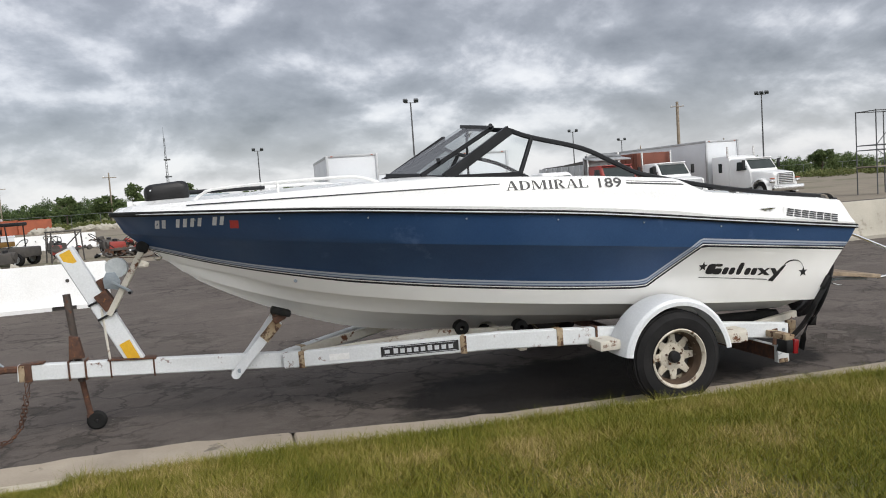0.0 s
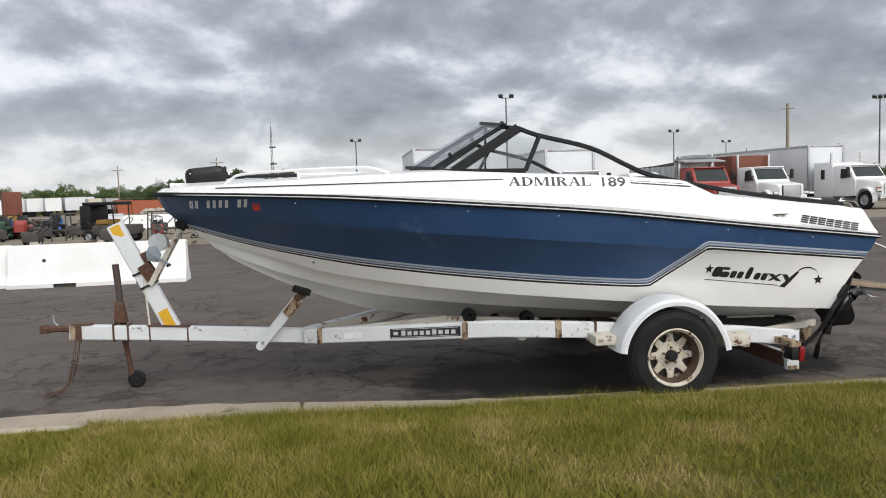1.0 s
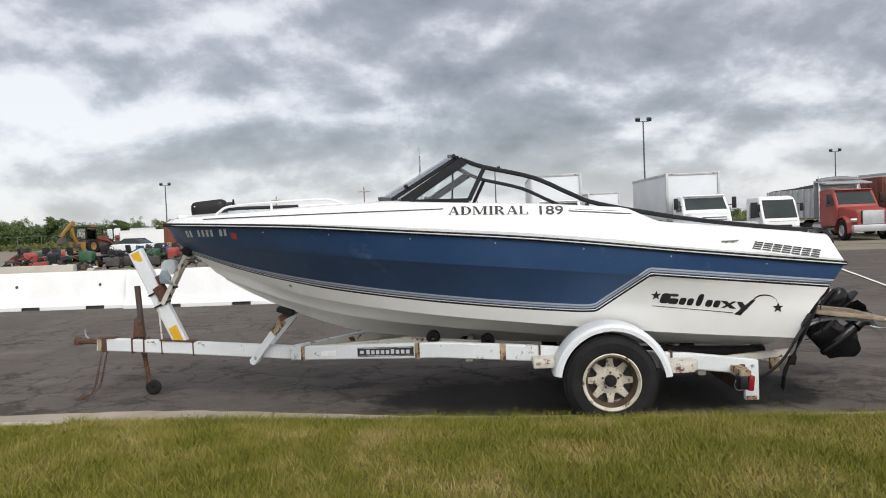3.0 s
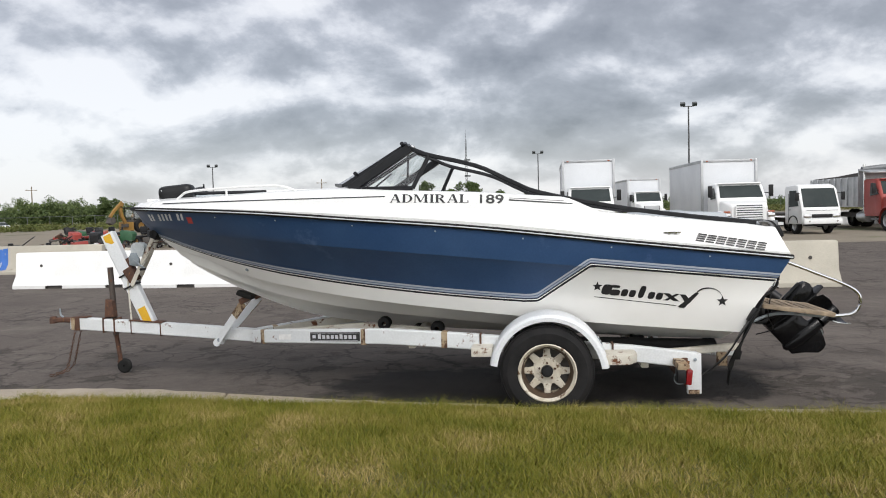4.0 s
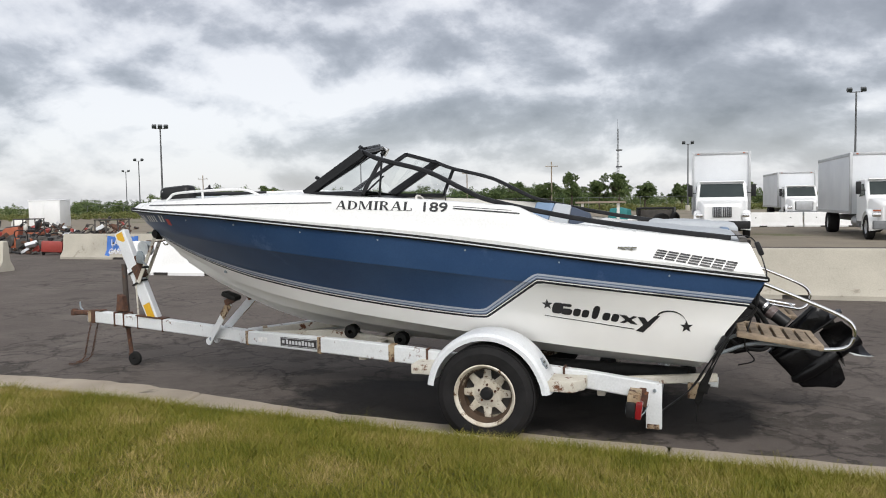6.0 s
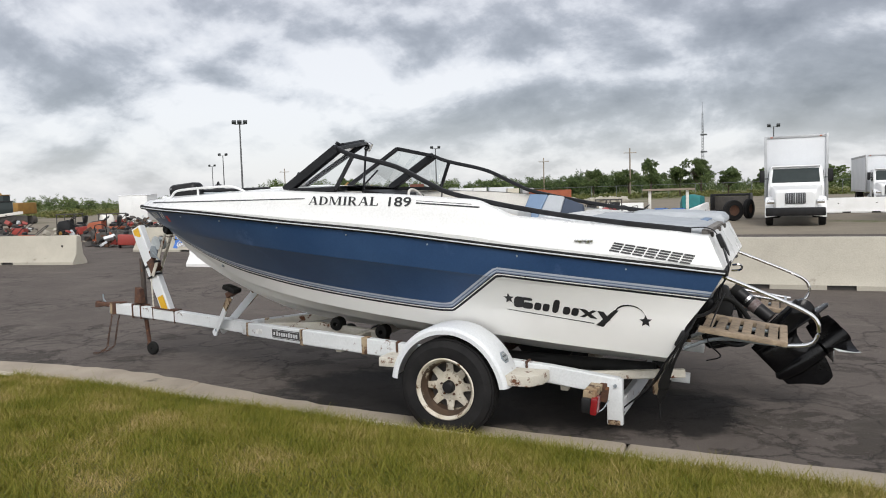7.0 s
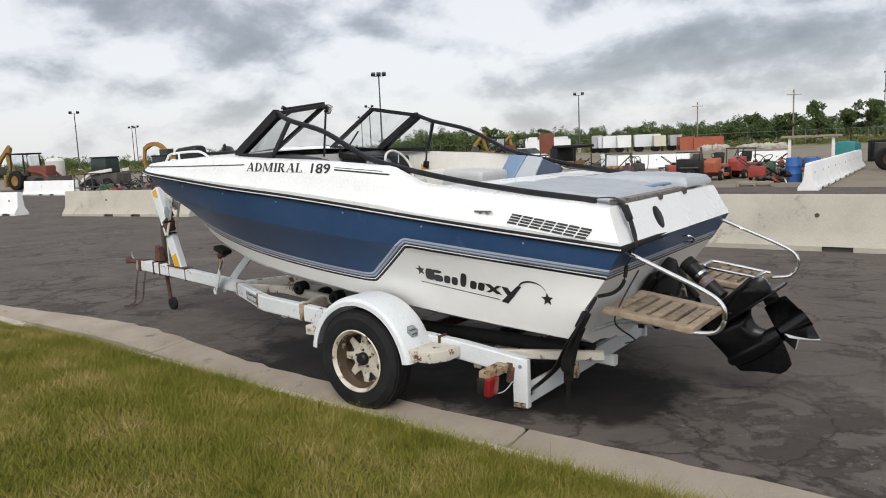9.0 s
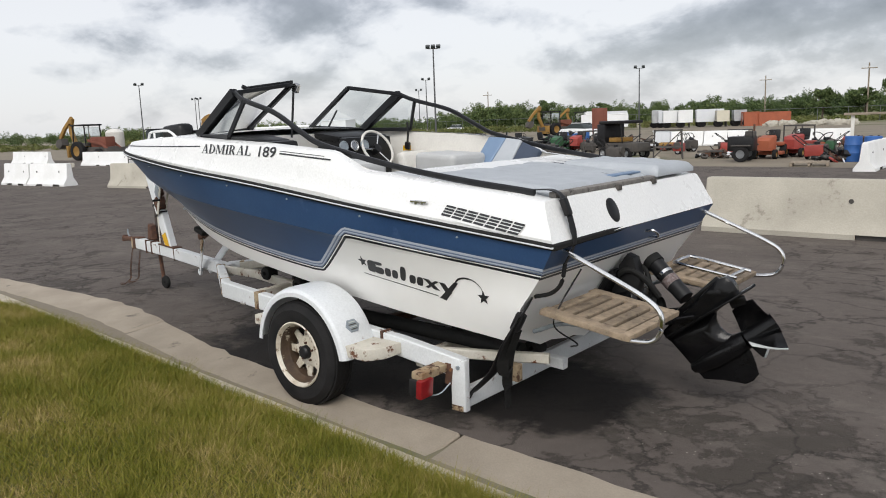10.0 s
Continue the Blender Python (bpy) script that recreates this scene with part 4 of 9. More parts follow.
def decal(name, polys, surface, material, parent, label="", lift=0.003):
    """Flat outlines in (x, z) laid on the port side, following its curve."""
    bm = bmesh.new()
    for poly in polys:
        vs = [bm.verts.new((x, -surface(x, z) - lift, z)) for x, z in poly]
        bm.faces.new(vs)
    bmesh.ops.recalc_face_normals(bm, faces=bm.faces)
    return part(name, bm, material, parent, label)


def lettering(name, text, x0, x1, z0, h, slope, surface, material, parent, label="", bold=0.0, lift=0.004):
    cu = bpy.data.curves.new("letters", "FONT")
    cu.body, cu.size, cu.offset, cu.resolution_u = text, 1.0, bold, 3
    tmp = bpy.data.objects.new("letters", cu)
    me = bpy.data.meshes.new_from_object(tmp)
    bpy.data.objects.remove(tmp)
    co = np.array([v.co[:] for v in me.vertices])
    lo, hi = co.min(0), co.max(0)
    bm = bmesh.new()
    bm.from_mesh(me)
    bmesh.ops.triangulate(bm, faces=bm.faces)
    for v in bm.verts:
        fx, fz = (v.co.x - lo[0]) / (hi[0] - lo[0]), (v.co.y - lo[1]) / (hi[1] - lo[1])
        x = x0 + (x1 - x0) * fx
        z = z0 + h * fz + slope * (x - x0)
        v.co = (x, -surface(x, z) - lift, z)
    bpy.data.meshes.remove(me)
    return part(name, bm, material, parent, label)




def roman(ch):
    """Outlines of a serif capital, one high; thick and thin strokes with flat serifs. Returns outlines and width."""
    T, t, S = 0.20, 0.075, 0.055
    out = []

    def stroke(x0, z0, x1, z1, w):
        out.append([(x0, z0), (x0 + w, z0), (x1 + w, z1), (x1, z1)])

    def serif(x, w, z):
        out.append([(x - 0.07, z), (x + w + 0.07, z), (x + w + 0.07, z + S), (x - 0.07, z + S)])

    def stem(x, w):
        stroke(x, S, x, 1 - S, w)
        serif(x, w, 0)
        serif(x, w, 1 - S)

    def bowl(x, r, z0, z1, thick):
        c, h, n = (z0 + z1) / 2, (z1 - z0) / 2, 10
        for i in range(n):
            q = []
            for k in (i, i + 1):
                a = -math.pi / 2 + math.pi * k / n
                w = t + (thick - t) * math.cos(a)
                q.append(((x + r * math.cos(a), c + h * math.sin(a)), (x + (r - w) * math.cos(a), c + (h - t) * math.sin(a))))
            out.append([q[0][0], q[1][0], q[1][1], q[0][1]])

    if ch == "A":
        stroke(0.08, S, 0.40, 1.0, t)
        stroke(0.62, S, 0.36, 1.0, T)
        stroke(0.22, 0.30, 0.22, 0.37, 0.36)
        serif(0.08, t, 0)
        serif(0.62, T, 0)
        return out, 0.95
    if ch == "D":
        stem(0.08, T)
        bowl(0.28, 0.55, 0.0, 1.0, T)
        return out, 0.92
    if ch == "M":
        stem(0.08, t)
        stroke(0.46, 0.05, 0.12, 1 - S, T * 0.9)
        stroke(0.50, 0.05, 0.84, 1 - S, t)
        stem(0.86, T)
        return out, 1.22
    if ch == "I":
        stem(0.09, T)
        return out, 0.42
    if ch == "R":
        stem(0.08, T)
        bowl(0.28, 0.42, 0.46, 1.0, T * 0.9)
        stroke(0.62, 0.0, 0.34, 0.47, T)
        return out, 0.92
    stem(0.08, T)
    stroke(0.28, 0.0, 0.28, S, 0.42)
    stroke(0.64, S, 0.62, 0.28, t)
    return out, 0.80


def serif_word(word, x0, x1, z0, h, slope, surface):
    total = sum(roman(c)[1] for c in word)
    k = (x1 - x0) / total
    x = x0
    for c in word:
        polys, w = roman(c)
        bm = bmesh.new()
        for i, poly in enumerate(polys):
            vs = []
            for px, pz in poly:
                X = x + px * k
                Z = z0 + pz * h + slope * (X - x0)
                vs.append(bm.verts.new((X, -surface(X, Z) - 0.003 - 0.00025 * i, Z)))
            bm.faces.new(vs)
        bmesh.ops.recalc_face_normals(bm, faces=bm.faces)
        part("letter", bm, M_DECAL, BOAT, "black serif model letter")
        x += w * k


serif_word("ADMIRAL", -3.12, -2.47, 1.675, 0.068, -0.030, deck_y)
lettering("lettering", "189", -2.39, -2.20, 1.648, 0.073, -0.035, deck_y, M_DECAL, BOAT, "black model number", 0.017)


def line_decal(name, x0, z0, x1, z1, w, surface, material, parent, label=""):
    n = max(2, int(abs(x1 - x0) / 0.06))
    polys = []
    for i in range(n):
        a, b = x0 + (x1 - x0) * i / n, x0 + (x1 - x0) * (i + 1) / n
        za, zb = z0 + (z1 - z0) * i / n, z0 + (z1 - z0) * (i + 1) / n
        polys.append([(a, za), (b, zb), (b, zb + w), (a, za + w)])
    return decal(name, polys, surface, material, parent, label)


line_decal("pinstripe", -5.35, 1.727, -3.16, 1.722, 0.008, deck_y, M_DECAL, BOAT, "black deck pinstripe")
line_decal("pinstripe", -2.16, 1.665, -1.66, 1.622, 0.010, deck_y, M_DECAL, BOAT, "black deck pinstripe")
line_decal("pinstripe", -2.16, 1.684, -1.72, 1.648, 0.004, deck_y, M_DECAL, BOAT, "black deck pinstripe")


def star(cx, cz, r, slope=0.0):
    return [(cx + (r if i % 2 == 0 else r * 0.42) * math.sin(i * math.pi / 5), cz + (r if i % 2 == 0 else r * 0.42) * math.cos(i * math.pi / 5)) for i in range(10)]


def build_side_logo():
    """The maker's mark as plain slanted shapes between two stars."""
    polys = [star(-1.475, 0.962, 0.042)]
    s = -0.115

    def shp(pts):
        return [(x, z + s * (x + 1.45)) for x, z in pts]

    def pill(x0, x1, z0, z1, lean=0.30, r=0.42, n=20, power=3.2):
        """A rounded, forward-leaning plain block."""
        out = []
        for i in range(n):
            a = 2 * math.pi * i / n
            c, q = math.cos(a), math.sin(a)
            px = (x0 + x1) / 2 + (x1 - x0) / 2 * math.copysign(abs(c) ** (2 / power), c)
            pz = (z0 + z1) / 2 + (z1 - z0) / 2 * math.copysign(abs(q) ** (2 / power), q)
            out.append((px + lean * (pz - z0), pz))
        return shp(out)

    for x0, x1, z0, z1 in ((-1.452, -1.375, 0.898, 0.985), (-1.385, -1.305, 0.898, 0.948), (-1.297, -1.245, 0.898, 0.958), (-1.235, -1.185, 0.898, 0.958), (-1.088, -1.036, 0.898, 0.958), (-1.026, -0.975, 0.898, 0.958)):
        polys.append(pill(x0, x1, z0, z1))
    polys.append(pill(-1.375, -1.300, 0.962, 0.985))
    polys.append(pill(-1.165, -1.118, 0.898, 1.0))
    polys.append(shp([(-0.965, 0.958), (-0.915, 0.958), (-0.835, 0.90), (-0.885, 0.90)]))
    polys.append(shp([(-0.96, 0.898), (-0.93, 0.898), (-0.835, 0.96), (-0.865, 0.96)]))
    polys.append(shp([(-0.835, 0.96), (-0.79, 0.96), (-0.745, 0.905), (-0.785, 0.885)]))
    polys.append(shp([(-0.85, 0.855), (-0.80, 0.848), (-0.685, 0.985), (-0.715, 0.985)]))
    # underline
    polys += [shp([(-1.50, 0.868), (-0.86, 0.862), (-0.86, 0.868), (-1.50, 0.873)])]
    # tail that arches over to the second star
    arc = []
    for i in range(17):
        a = math.pi * (0.92 - 0.95 * i / 16)
        arc.append((-0.612 + 0.100 * math.cos(a), 0.868 + 0.068 * math.sin(a) - 0.012 * i / 16))
    for (a, za), (b, zb) in zip(arc, arc[1:]):
        w = 0.014 - 0.009 * (a + 0.71) / 0.19
        polys.append([(a, za), (b, zb), (b, zb + w), (a, za + w)])
    polys.append(star(-0.508, 0.828, 0.045))
    decal("maker_mark", polys, hull_y, M_DECAL, BOAT, "black maker's mark with two stars")


build_side_logo()
# registration marks as plain bars, and the year tag
for i, w in enumerate((0.034, 0.028, 0.0, 0.026, 0.026, 0.026, 0.026, 0.0, 0.03, 0.026)):
    x = -5.60 + 0.052 * i
    if w:
        decal("registration_bar", [[(x, 1.575), (x + w, 1.575 - 0.0035), (x + w + 0.012, 1.635), (x + 0.012, 1.635)]], hull_y, M_DECAL_W, BOAT, "pale registration mark as a plain bar")
decal("year_tag", [[(-5.06, 1.545), (-5.0, 1.541), (-5.0, 1.598), (-5.06, 1.602)]], hull_y, M_REDTAG, BOAT, "small red year tag")
# bolt heads under the rub rail
for x in (-5.3, -4.72, -4.12, -3.435, -2.75, -2.055, -1.37, -0.62):
    z = float(np.interp(x, RUB[:, 0], RUB[:, 2])) - 0.052
    y = -hull_y(x, z)
    part("bolt_head", rod(bmesh.new(), (x, y + 0.004, z), (x, y - 0.008, z), 0.0075, 0.006, 8), M_GALV, BOAT)
# bow eye fitting on the bottom
part("drain_fitting", rod(bmesh.new(), (-4.613, -hull_y(-4.613, 1.099) + 0.01, 1.099), (-4.618, -hull_y(-4.613, 1.099) - 0.014, 1.101), 0.016, 0.012, 12), M_GALV, BOAT)


def build_vent():
    """Engine vent: a frame with six slotted cells on the deck's side."""
    bm = bmesh.new()
    bk = []
    x0, x1 = -0.735, -0.205
    for i in range(7):
        xa = x0 + (x1 - x0) * (i + 0.06) / 7
        xb = x0 + (x1 - x0) * (i + 0.93) / 7
        za, zb = 1.352 - 0.17 * (xa - x0), 1.352 - 0.17 * (xb - x0)
        for r in range(4):
            dz = 0.020 - 0.0155 * r
            lean = 0.009 * (3 - r)
            bk.append([(xa + lean, za + dz - 0.0108), (xb + lean, zb + dz - 0.0108), (xb + lean + 0.005, zb + dz), (xa + lean + 0.005, za + dz)])
    frame_poly = [(x0 - 0.015, 1.303), (x1 - 0.005, 1.212), (x1 + 0.015, 1.30), (x0 + 0.005, 1.388)]
    grid = []
    for i in range(8):
        for r in range(5):
            c = []
            for u, v in ((i, r), (i + 1, r), (i + 1, r + 1), (i, r + 1)):
                u, v = u / 8, v / 5
                lo = (frame_poly[0][0] + (frame_poly[1][0] - frame_poly[0][0]) * u, frame_poly[0][1] + (frame_poly[1][1] - frame_poly[0][1]) * u)
                hi = (frame_poly[3][0] + (frame_poly[2][0] - frame_poly[3][0]) * u, frame_poly[3][1] + (frame_poly[2][1] - frame_poly[3][1]) * u)
                c.append((lo[0] + (hi[0] - lo[0]) * v, lo[1] + (hi[1] - lo[1]) * v))
            grid.append(c)
    vent = decal("engine_vent", grid, deck_y, M_WHITE, BOAT, "white louvred engine vent", 0.004)
    for q in bk:
        decal("vent_slot", [q], deck_y, M_DECAL, vent, "", 0.009)
    # small cleat ahead of it
    z = 1.385
    y = -deck_y(-0.9, z)
    c = box(bmesh.new(), (-0.9, y - 0.014, z), (0.13, 0.016, 0.014), bevel=0.005)
    box(c, (-0.925, y - 0.004, z - 0.008), (0.018, 0.02, 0.02))
    box(c, (-0.875, y - 0.004, z - 0.008), (0.018, 0.02, 0.02))
    part("cleat", c, M_CHROME, BOAT)


build_vent()


def build_windscreen():
    w = 0.036
    for s in (-1, 1):
        A = Vector((-3.76, -0.27, 1.84)) if s < 0 else Vector((-3.70, 0.42, 1.838))
        C = Vector((-3.10, -0.27, 2.205)) if s < 0 else Vector((-3.12, 0.40, 2.185))
        Bc = Vector((-3.50, s * 0.93, 1.80))
        T = Vector((-2.98, s * 0.93, 2.125))
        PT = Vector((-2.815, s * 0.965, 2.06))
        PB = Vector((-2.95, s * 1.035, 1.79))
        part("windscreen_frame", beam([A, C], w, w), M_FRAME, BOAT, "black windscreen frame")
        part("frame_bar", beam([C, T], w, w * 0.9), M_FRAME, BOAT)
        part("frame_bar", beam([A, Bc], w, w * 1.1), M_FRAME, BOAT)
        part("frame_bar", beam([Bc, T], w * 1.8, w * 2.0), M_FRAME, BOAT)
        part("frame_bar", beam([Bc, PB], w * 0.9, w * 1.0), M_FRAME, BOAT)
        part("frame_bar", beam([PT, PB], w * 0.7, w * 0.9), M_FRAME, BOAT)
        # long top rail that runs down to the stern
        rail = [T, PT, (-2.42, s * 1.0, 1.955), (-2.12, s * 1.01, 1.81), (-1.90, s * 1.015, 1.72), (-1.30, s * 1.005, 1.59), (-0.75, s * 0.99, 1.505), (-0.22, s * 0.96, 1.44)]
        part("top_rail", sweep(bmesh.new(), smooth_path(rail, 5), rect(0.030, 0.036, 0.008)), M_FRAME, BOAT, "long black rail down to the stern")

        def quad(name, pts, mat=M_GLASS, label="clear windscreen glass"):
            bm = bmesh.new()
            bm.faces.new([bm.verts.new(p) for p in pts])
            ob = part(name, bm, mat, BOAT, label)
            ob.visible_shadow = False

        quad("pane", (A, Bc, T, C))
        quad("pane", (Bc, PB, PT, T))
        if s < 0:
            # the hinged middle screen, folded back over the port one
            off = Vector((-0.035, 0.03, 0.022))
            H0, H1 = A + off, C + off
            L0, L1 = A.lerp(Bc, 0.68) + off, C.lerp(T, 0.76) + off
            part("hinged_frame", beam([H1, L1], 0.03, 0.03), M_FRAME, BOAT, "folded hinged middle screen")
            part("hinged_frame", beam([L1, L0], 0.036, 0.034), M_FRAME, BOAT)
            part("hinged_frame", beam([L0, H0], 0.03, 0.028), M_FRAME, BOAT)
            quad("pane", (H0, L0, L1, H1), M_GLASS_D, "dusty hinged glass")
            part("latch", B(C + Vector((0.02, 0.03, -0.03)), (0.05, 0.05, 0.08), (0, 30, 0), 0.012), M_CHROME, BOAT, "chrome latch")
            part("prop_stay", rod(bmesh.new(), C + Vector((0.0, 0.02, -0.02)), (-3.12, -0.29, 1.76), 0.010, n=8), M_FRAME, BOAT)
            for p in (L1 + Vector((-0.02, -0.02, 0.0)), L1.lerp(L0, 0.72) + Vector((-0.03, -0.02, 0.0))):
                part("clip", rod(bmesh.new(), p, p + Vector((-0.01, -0.03, 0.015)), 0.017, n=8), M_FRAME, BOAT)
        else:
            m = A.lerp(Bc, 0.32)
            part("frame_bar", beam([m, C.lerp(T, 0.0) * 0.45 + m * 0.55], 0.016, 0.016), M_FRAME, BOAT)


build_windscreen()


def build_bow_gear():
    for s in (-1, 1):
        pts = [(-5.30, s * 0.40, 1.762), (-5.25, s * 0.41, 1.80), (-5.14, s * 0.46, 1.838), (-4.7, s * 0.66, 1.852), (-4.25, s * 0.80, 1.856), (-4.10, s * 0.84, 1.84), (-3.99, s * 0.86, 1.80)]
        part("bow_rail", tube(pts, 0.0115, 9, 5), M_WHITE, BOAT, "white painted bow rail")
        part("rail_foot", rod(bmesh.new(), (-4.7, s * 0.66, 1.765), (-4.7, s * 0.66, 1.85), 0.010, n=8), M_WHITE, BOAT)
    part("bow_cleat", B((-5.72, 0, 1.775), (0.10, 0.05, 0.03), bevel=0.01), M_WHITE, BOAT)
    part("bow_light", B((-5.80, 0.05, 1.77), (0.045, 0.045, 0.05), bevel=0.012), M_WHITE, BOAT)


build_bow_gear()

# trolling motor, stowed on the bow
TROLL = thing("trolling_motor", (-5.4, 0.15, 1.77), "black electric trolling motor stowed on the white bow", "motor")
part("motor_head", B((-5.525, 0.085, 1.842), (0.34, 0.20, 0.165), (0, -5, 8), 0.072, 4), M_BLACK, TROLL, "black motor head cover")
part("head_label", B((-5.605, -0.020, 1.862), (0.072, 0.006, 0.026), (0, -5, 8)), M_DECAL_W, TROLL, "pale maker's mark as a plain bar")
part("shaft", rod(bmesh.new(), (-5.45, 0.19, 1.84), (-4.75, 0.52, 1.845), 0.017, n=10), M_FRAME, TROLL)
part("mount_bracket", B((-5.25, 0.28, 1.795), (0.42, 0.07, 0.05), (0, 0, 25), 0.01), M_GALV, TROLL)
part("lower_unit", lathe(bmesh.new(), [(0, -0.17), (0.03, -0.165), (0.055, -0.12), (0.058, 0.06), (0.045, 0.12), (0, 0.14)], pose(-5.50, 0.57, 1.862, 90, 0, 40), 18), M_BLACK, TROLL, "black lower unit")
part("propeller", B((-5.42, 0.48, 1.862), (0.018, 0.05, 0.16), (20, 0, 25), 0.006), M_BLACK, TROLL)


def build_cockpit():
    # liner walls, floor and dash inside the opening
    for s in (-1, 1):
        bm = bmesh.new()
        xs = np.linspace(-3.44, -1.28, 20)
        tops = [(x, s * (float(np.interp(x, RUB[:, 0], RUB[:, 1])) - 0.165), top_z(x) + 0.002) for x in xs]
        prev = None
        for x, y, z in tops:
            c = [bm.verts.new((x, y, z)), bm.verts.new((x, y - s * 0.01, z - 0.05)), bm.verts.new((x, y - s * 0.13, 1.15)), bm.verts.new((x, y - s * 0.32, 0.98))]
            if prev:
                for a in range(3):
                    bm.faces.new((prev[a], c[a], c[a + 1], prev[a + 1]))
            prev = c
        bmesh.ops.recalc_face_normals(bm, faces=bm.faces)
        part("liner", bm, M_LINER, BOAT, "off-white cockpit liner")
    part("cockpit_floor", B((-2.30, 0, 1.0), (2.0, 1.5, 0.03)), M_CARPET, BOAT, "grey carpeted cockpit floor")
    part("bulkhead", B((-3.47, 0, 1.44), (0.05, 1.5, 0.68)), M_LINER, BOAT)
    part("bulkhead", B((-1.30, 0, 1.24), (0.05, 1.9, 0.5)), M_LINER, BOAT)
    for s in (-1, 1):
        part("console", B((-3.24, s * 0.58 - (0.02 if s > 0 else 0), 1.44), (0.38, 0.62, 0.60), (0, 0, 0), 0.04), M_BLACK, BOAT, "black dash console")
        part("dash_hood", B((-3.30, s * 0.62 - (0.06 if s > 0 else 0), 1.745), (0.36, 0.64, 0.06), (0, 8, 0), 0.025), M_BLACK, BOAT)
    for k in range(3):
        m = pose(-3.03, 0.22 + 0.13 * k, 1.66, 0, 78, 0)
        part("gauge", lathe(bmesh.new(), [(0.045, -0.01), (0.05, 0.012), (0.042, 0.016), (0.04, 0.008), (0, 0.008)], m, 18), M_CHROME if k % 2 else M_GALV, BOAT)
    # steering wheel on the starboard dash
    m = pose(-3.0, 0.62, 1.625, 0, 62, 0)
    wheel = part("steering_wheel", sweep(bmesh.new(), [m @ Vector((0.18 * math.cos(a), 0.18 * math.sin(a), 0)) for a in np.linspace(0, 2 * math.pi, 33)[:-1]], ring(0.013, 8), closed=True), M_LINER, BOAT, "pale steering wheel rim")
    for a in (0.5, 2.6, 4.7):
        part("spoke", rod(bmesh.new(), m @ Vector((0, 0, -0.02)), m @ Vector((0.175 * math.cos(a), 0.175 * math.sin(a), 0)), 0.009, n=8), M_CHROME, wheel)
    part("steering_hub", lathe(bmesh.new(), [(0, 0.02), (0.04, 0.012), (0.045, -0.03), (0.03, -0.14), (0, -0.14)], m, 16), M_BLACK, wheel)
    # helm seat and back-to-back lounge seats
    def seat(x, y, mats):
        part("seat_base", B((x, y, 1.05), (0.5, 0.5, 0.36), bevel=0.03), M_LINER, BOAT)
        part("seat_cushion", B((x, y, 1.27), (0.5, 0.52, 0.12), bevel=0.045, seg=3), M_SEAT, BOAT, "grey vinyl seat cushion")
        part("seat_back", B((x + 0.16, y, 1.42), (0.44, 0.46, 0.33), (0, 3, 0), 0.05, 4), M_SEAT, BOAT, "pale grey vinyl seat back")

    seat(-2.28, 0.62, None)
    seat(-2.28, -0.62, None)
    part("seat_back", B((-2.70, 0.80, 1.42), (0.10, 0.36, 0.34), (0, -12, 0), 0.05, 4), M_LINER, BOAT, "off-white seat back")

    def cushion(name, corners, mat, label):
        """A padded panel between four corners."""
        P = [Vector(c) for c in corners]
        n = (P[1] - P[0]).cross(P[3] - P[0]).normalized() * 0.05
        bm = bmesh.new()
        f = [bm.verts.new(p) for p in P]
        k = [bm.verts.new(p + n) for p in P]
        bm.faces.new(f)
        bm.faces.new(k[::-1])
        for q in range(4):
            r = (q + 1) % 4
            bm.faces.new((f[q], k[q], k[r], f[r]))
        bmesh.ops.recalc_face_normals(bm, faces=bm.faces)
        bmesh.ops.bevel(bm, geom=bm.edges[:], offset=0.018, segments=3, affect="EDGES", profile=0.6)
        part(name, bm, mat, BOAT, label, 60)

    # the lounge's folded back leans on the starboard coaming
    cushion("lounge_panel", ((-2.03, 0.78, 1.36), (-1.86, 0.78, 1.36), (-1.765, 1.0, 1.668), (-1.95, 1.0, 1.68)), M_VINYL_B, "blue vinyl lounge panel")
    cushion("lounge_panel", ((-1.855, 0.78, 1.36), (-1.62, 0.78, 1.38), (-1.60, 1.0, 1.645), (-1.76, 1.0, 1.668)), M_VINYL, "grey vinyl lounge panel")
    cushion("lounge_panel", ((-1.615, 0.78, 1.38), (-1.36, 0.78, 1.43), (-1.41, 1.0, 1.56), (-1.595, 1.0, 1.63)), M_VINYL_N, "navy vinyl lounge panel")
    part("lounge_base", B((-1.70, 0.93, 1.28), (0.62, 0.26, 0.36), bevel=0.03), M_VINYL_N, BOAT)
    for s in (-1, 1):
        part("side_bolster", B((-2.2, s * 0.985, 1.42), (1.2, 0.05, 0.26), bevel=0.02), M_LINER, BOAT)
    part("warning_label", B((-2.93, 0.952, 1.612), (0.10, 0.004, 0.05)), M_YELLOW, BOAT, "small yellow warning label")
    part("speaker_slot", B((-2.17, 0.952, 1.548), (0.15, 0.02, 0.045), bevel=0.008), M_BLACK, BOAT)

    # sun pads over the engine, a little slack and rumpled
    def pad(x0, x1, y0, y1, z, slope, seams, seed):
        bm = bmesh.new()
        nx, ny = 26, 26
        top, low = [], []
        for i in range(nx + 1):
            u = i / nx
            rt, rl = [], []
            for j in range(ny + 1):
                v = j / ny
                e = min(u, 1 - u) * (x1 - x0), min(v, 1 - v) * (y1 - y0)
                r = max(0.0, 1 - min(e) / 0.045)
                x, y = x0 + (x1 - x0) * u, y0 + (y1 - y0) * v
                h = 0.075 - 0.045 * r * r + 0.012 * noise.noise((x * 3.1, y * 2.3, seed)) + 0.008 * noise.noise((x * 9, y * 3.5, seed + 3)) + 0.004 * noise.noise((x * 21, y * 8, seed + 5))
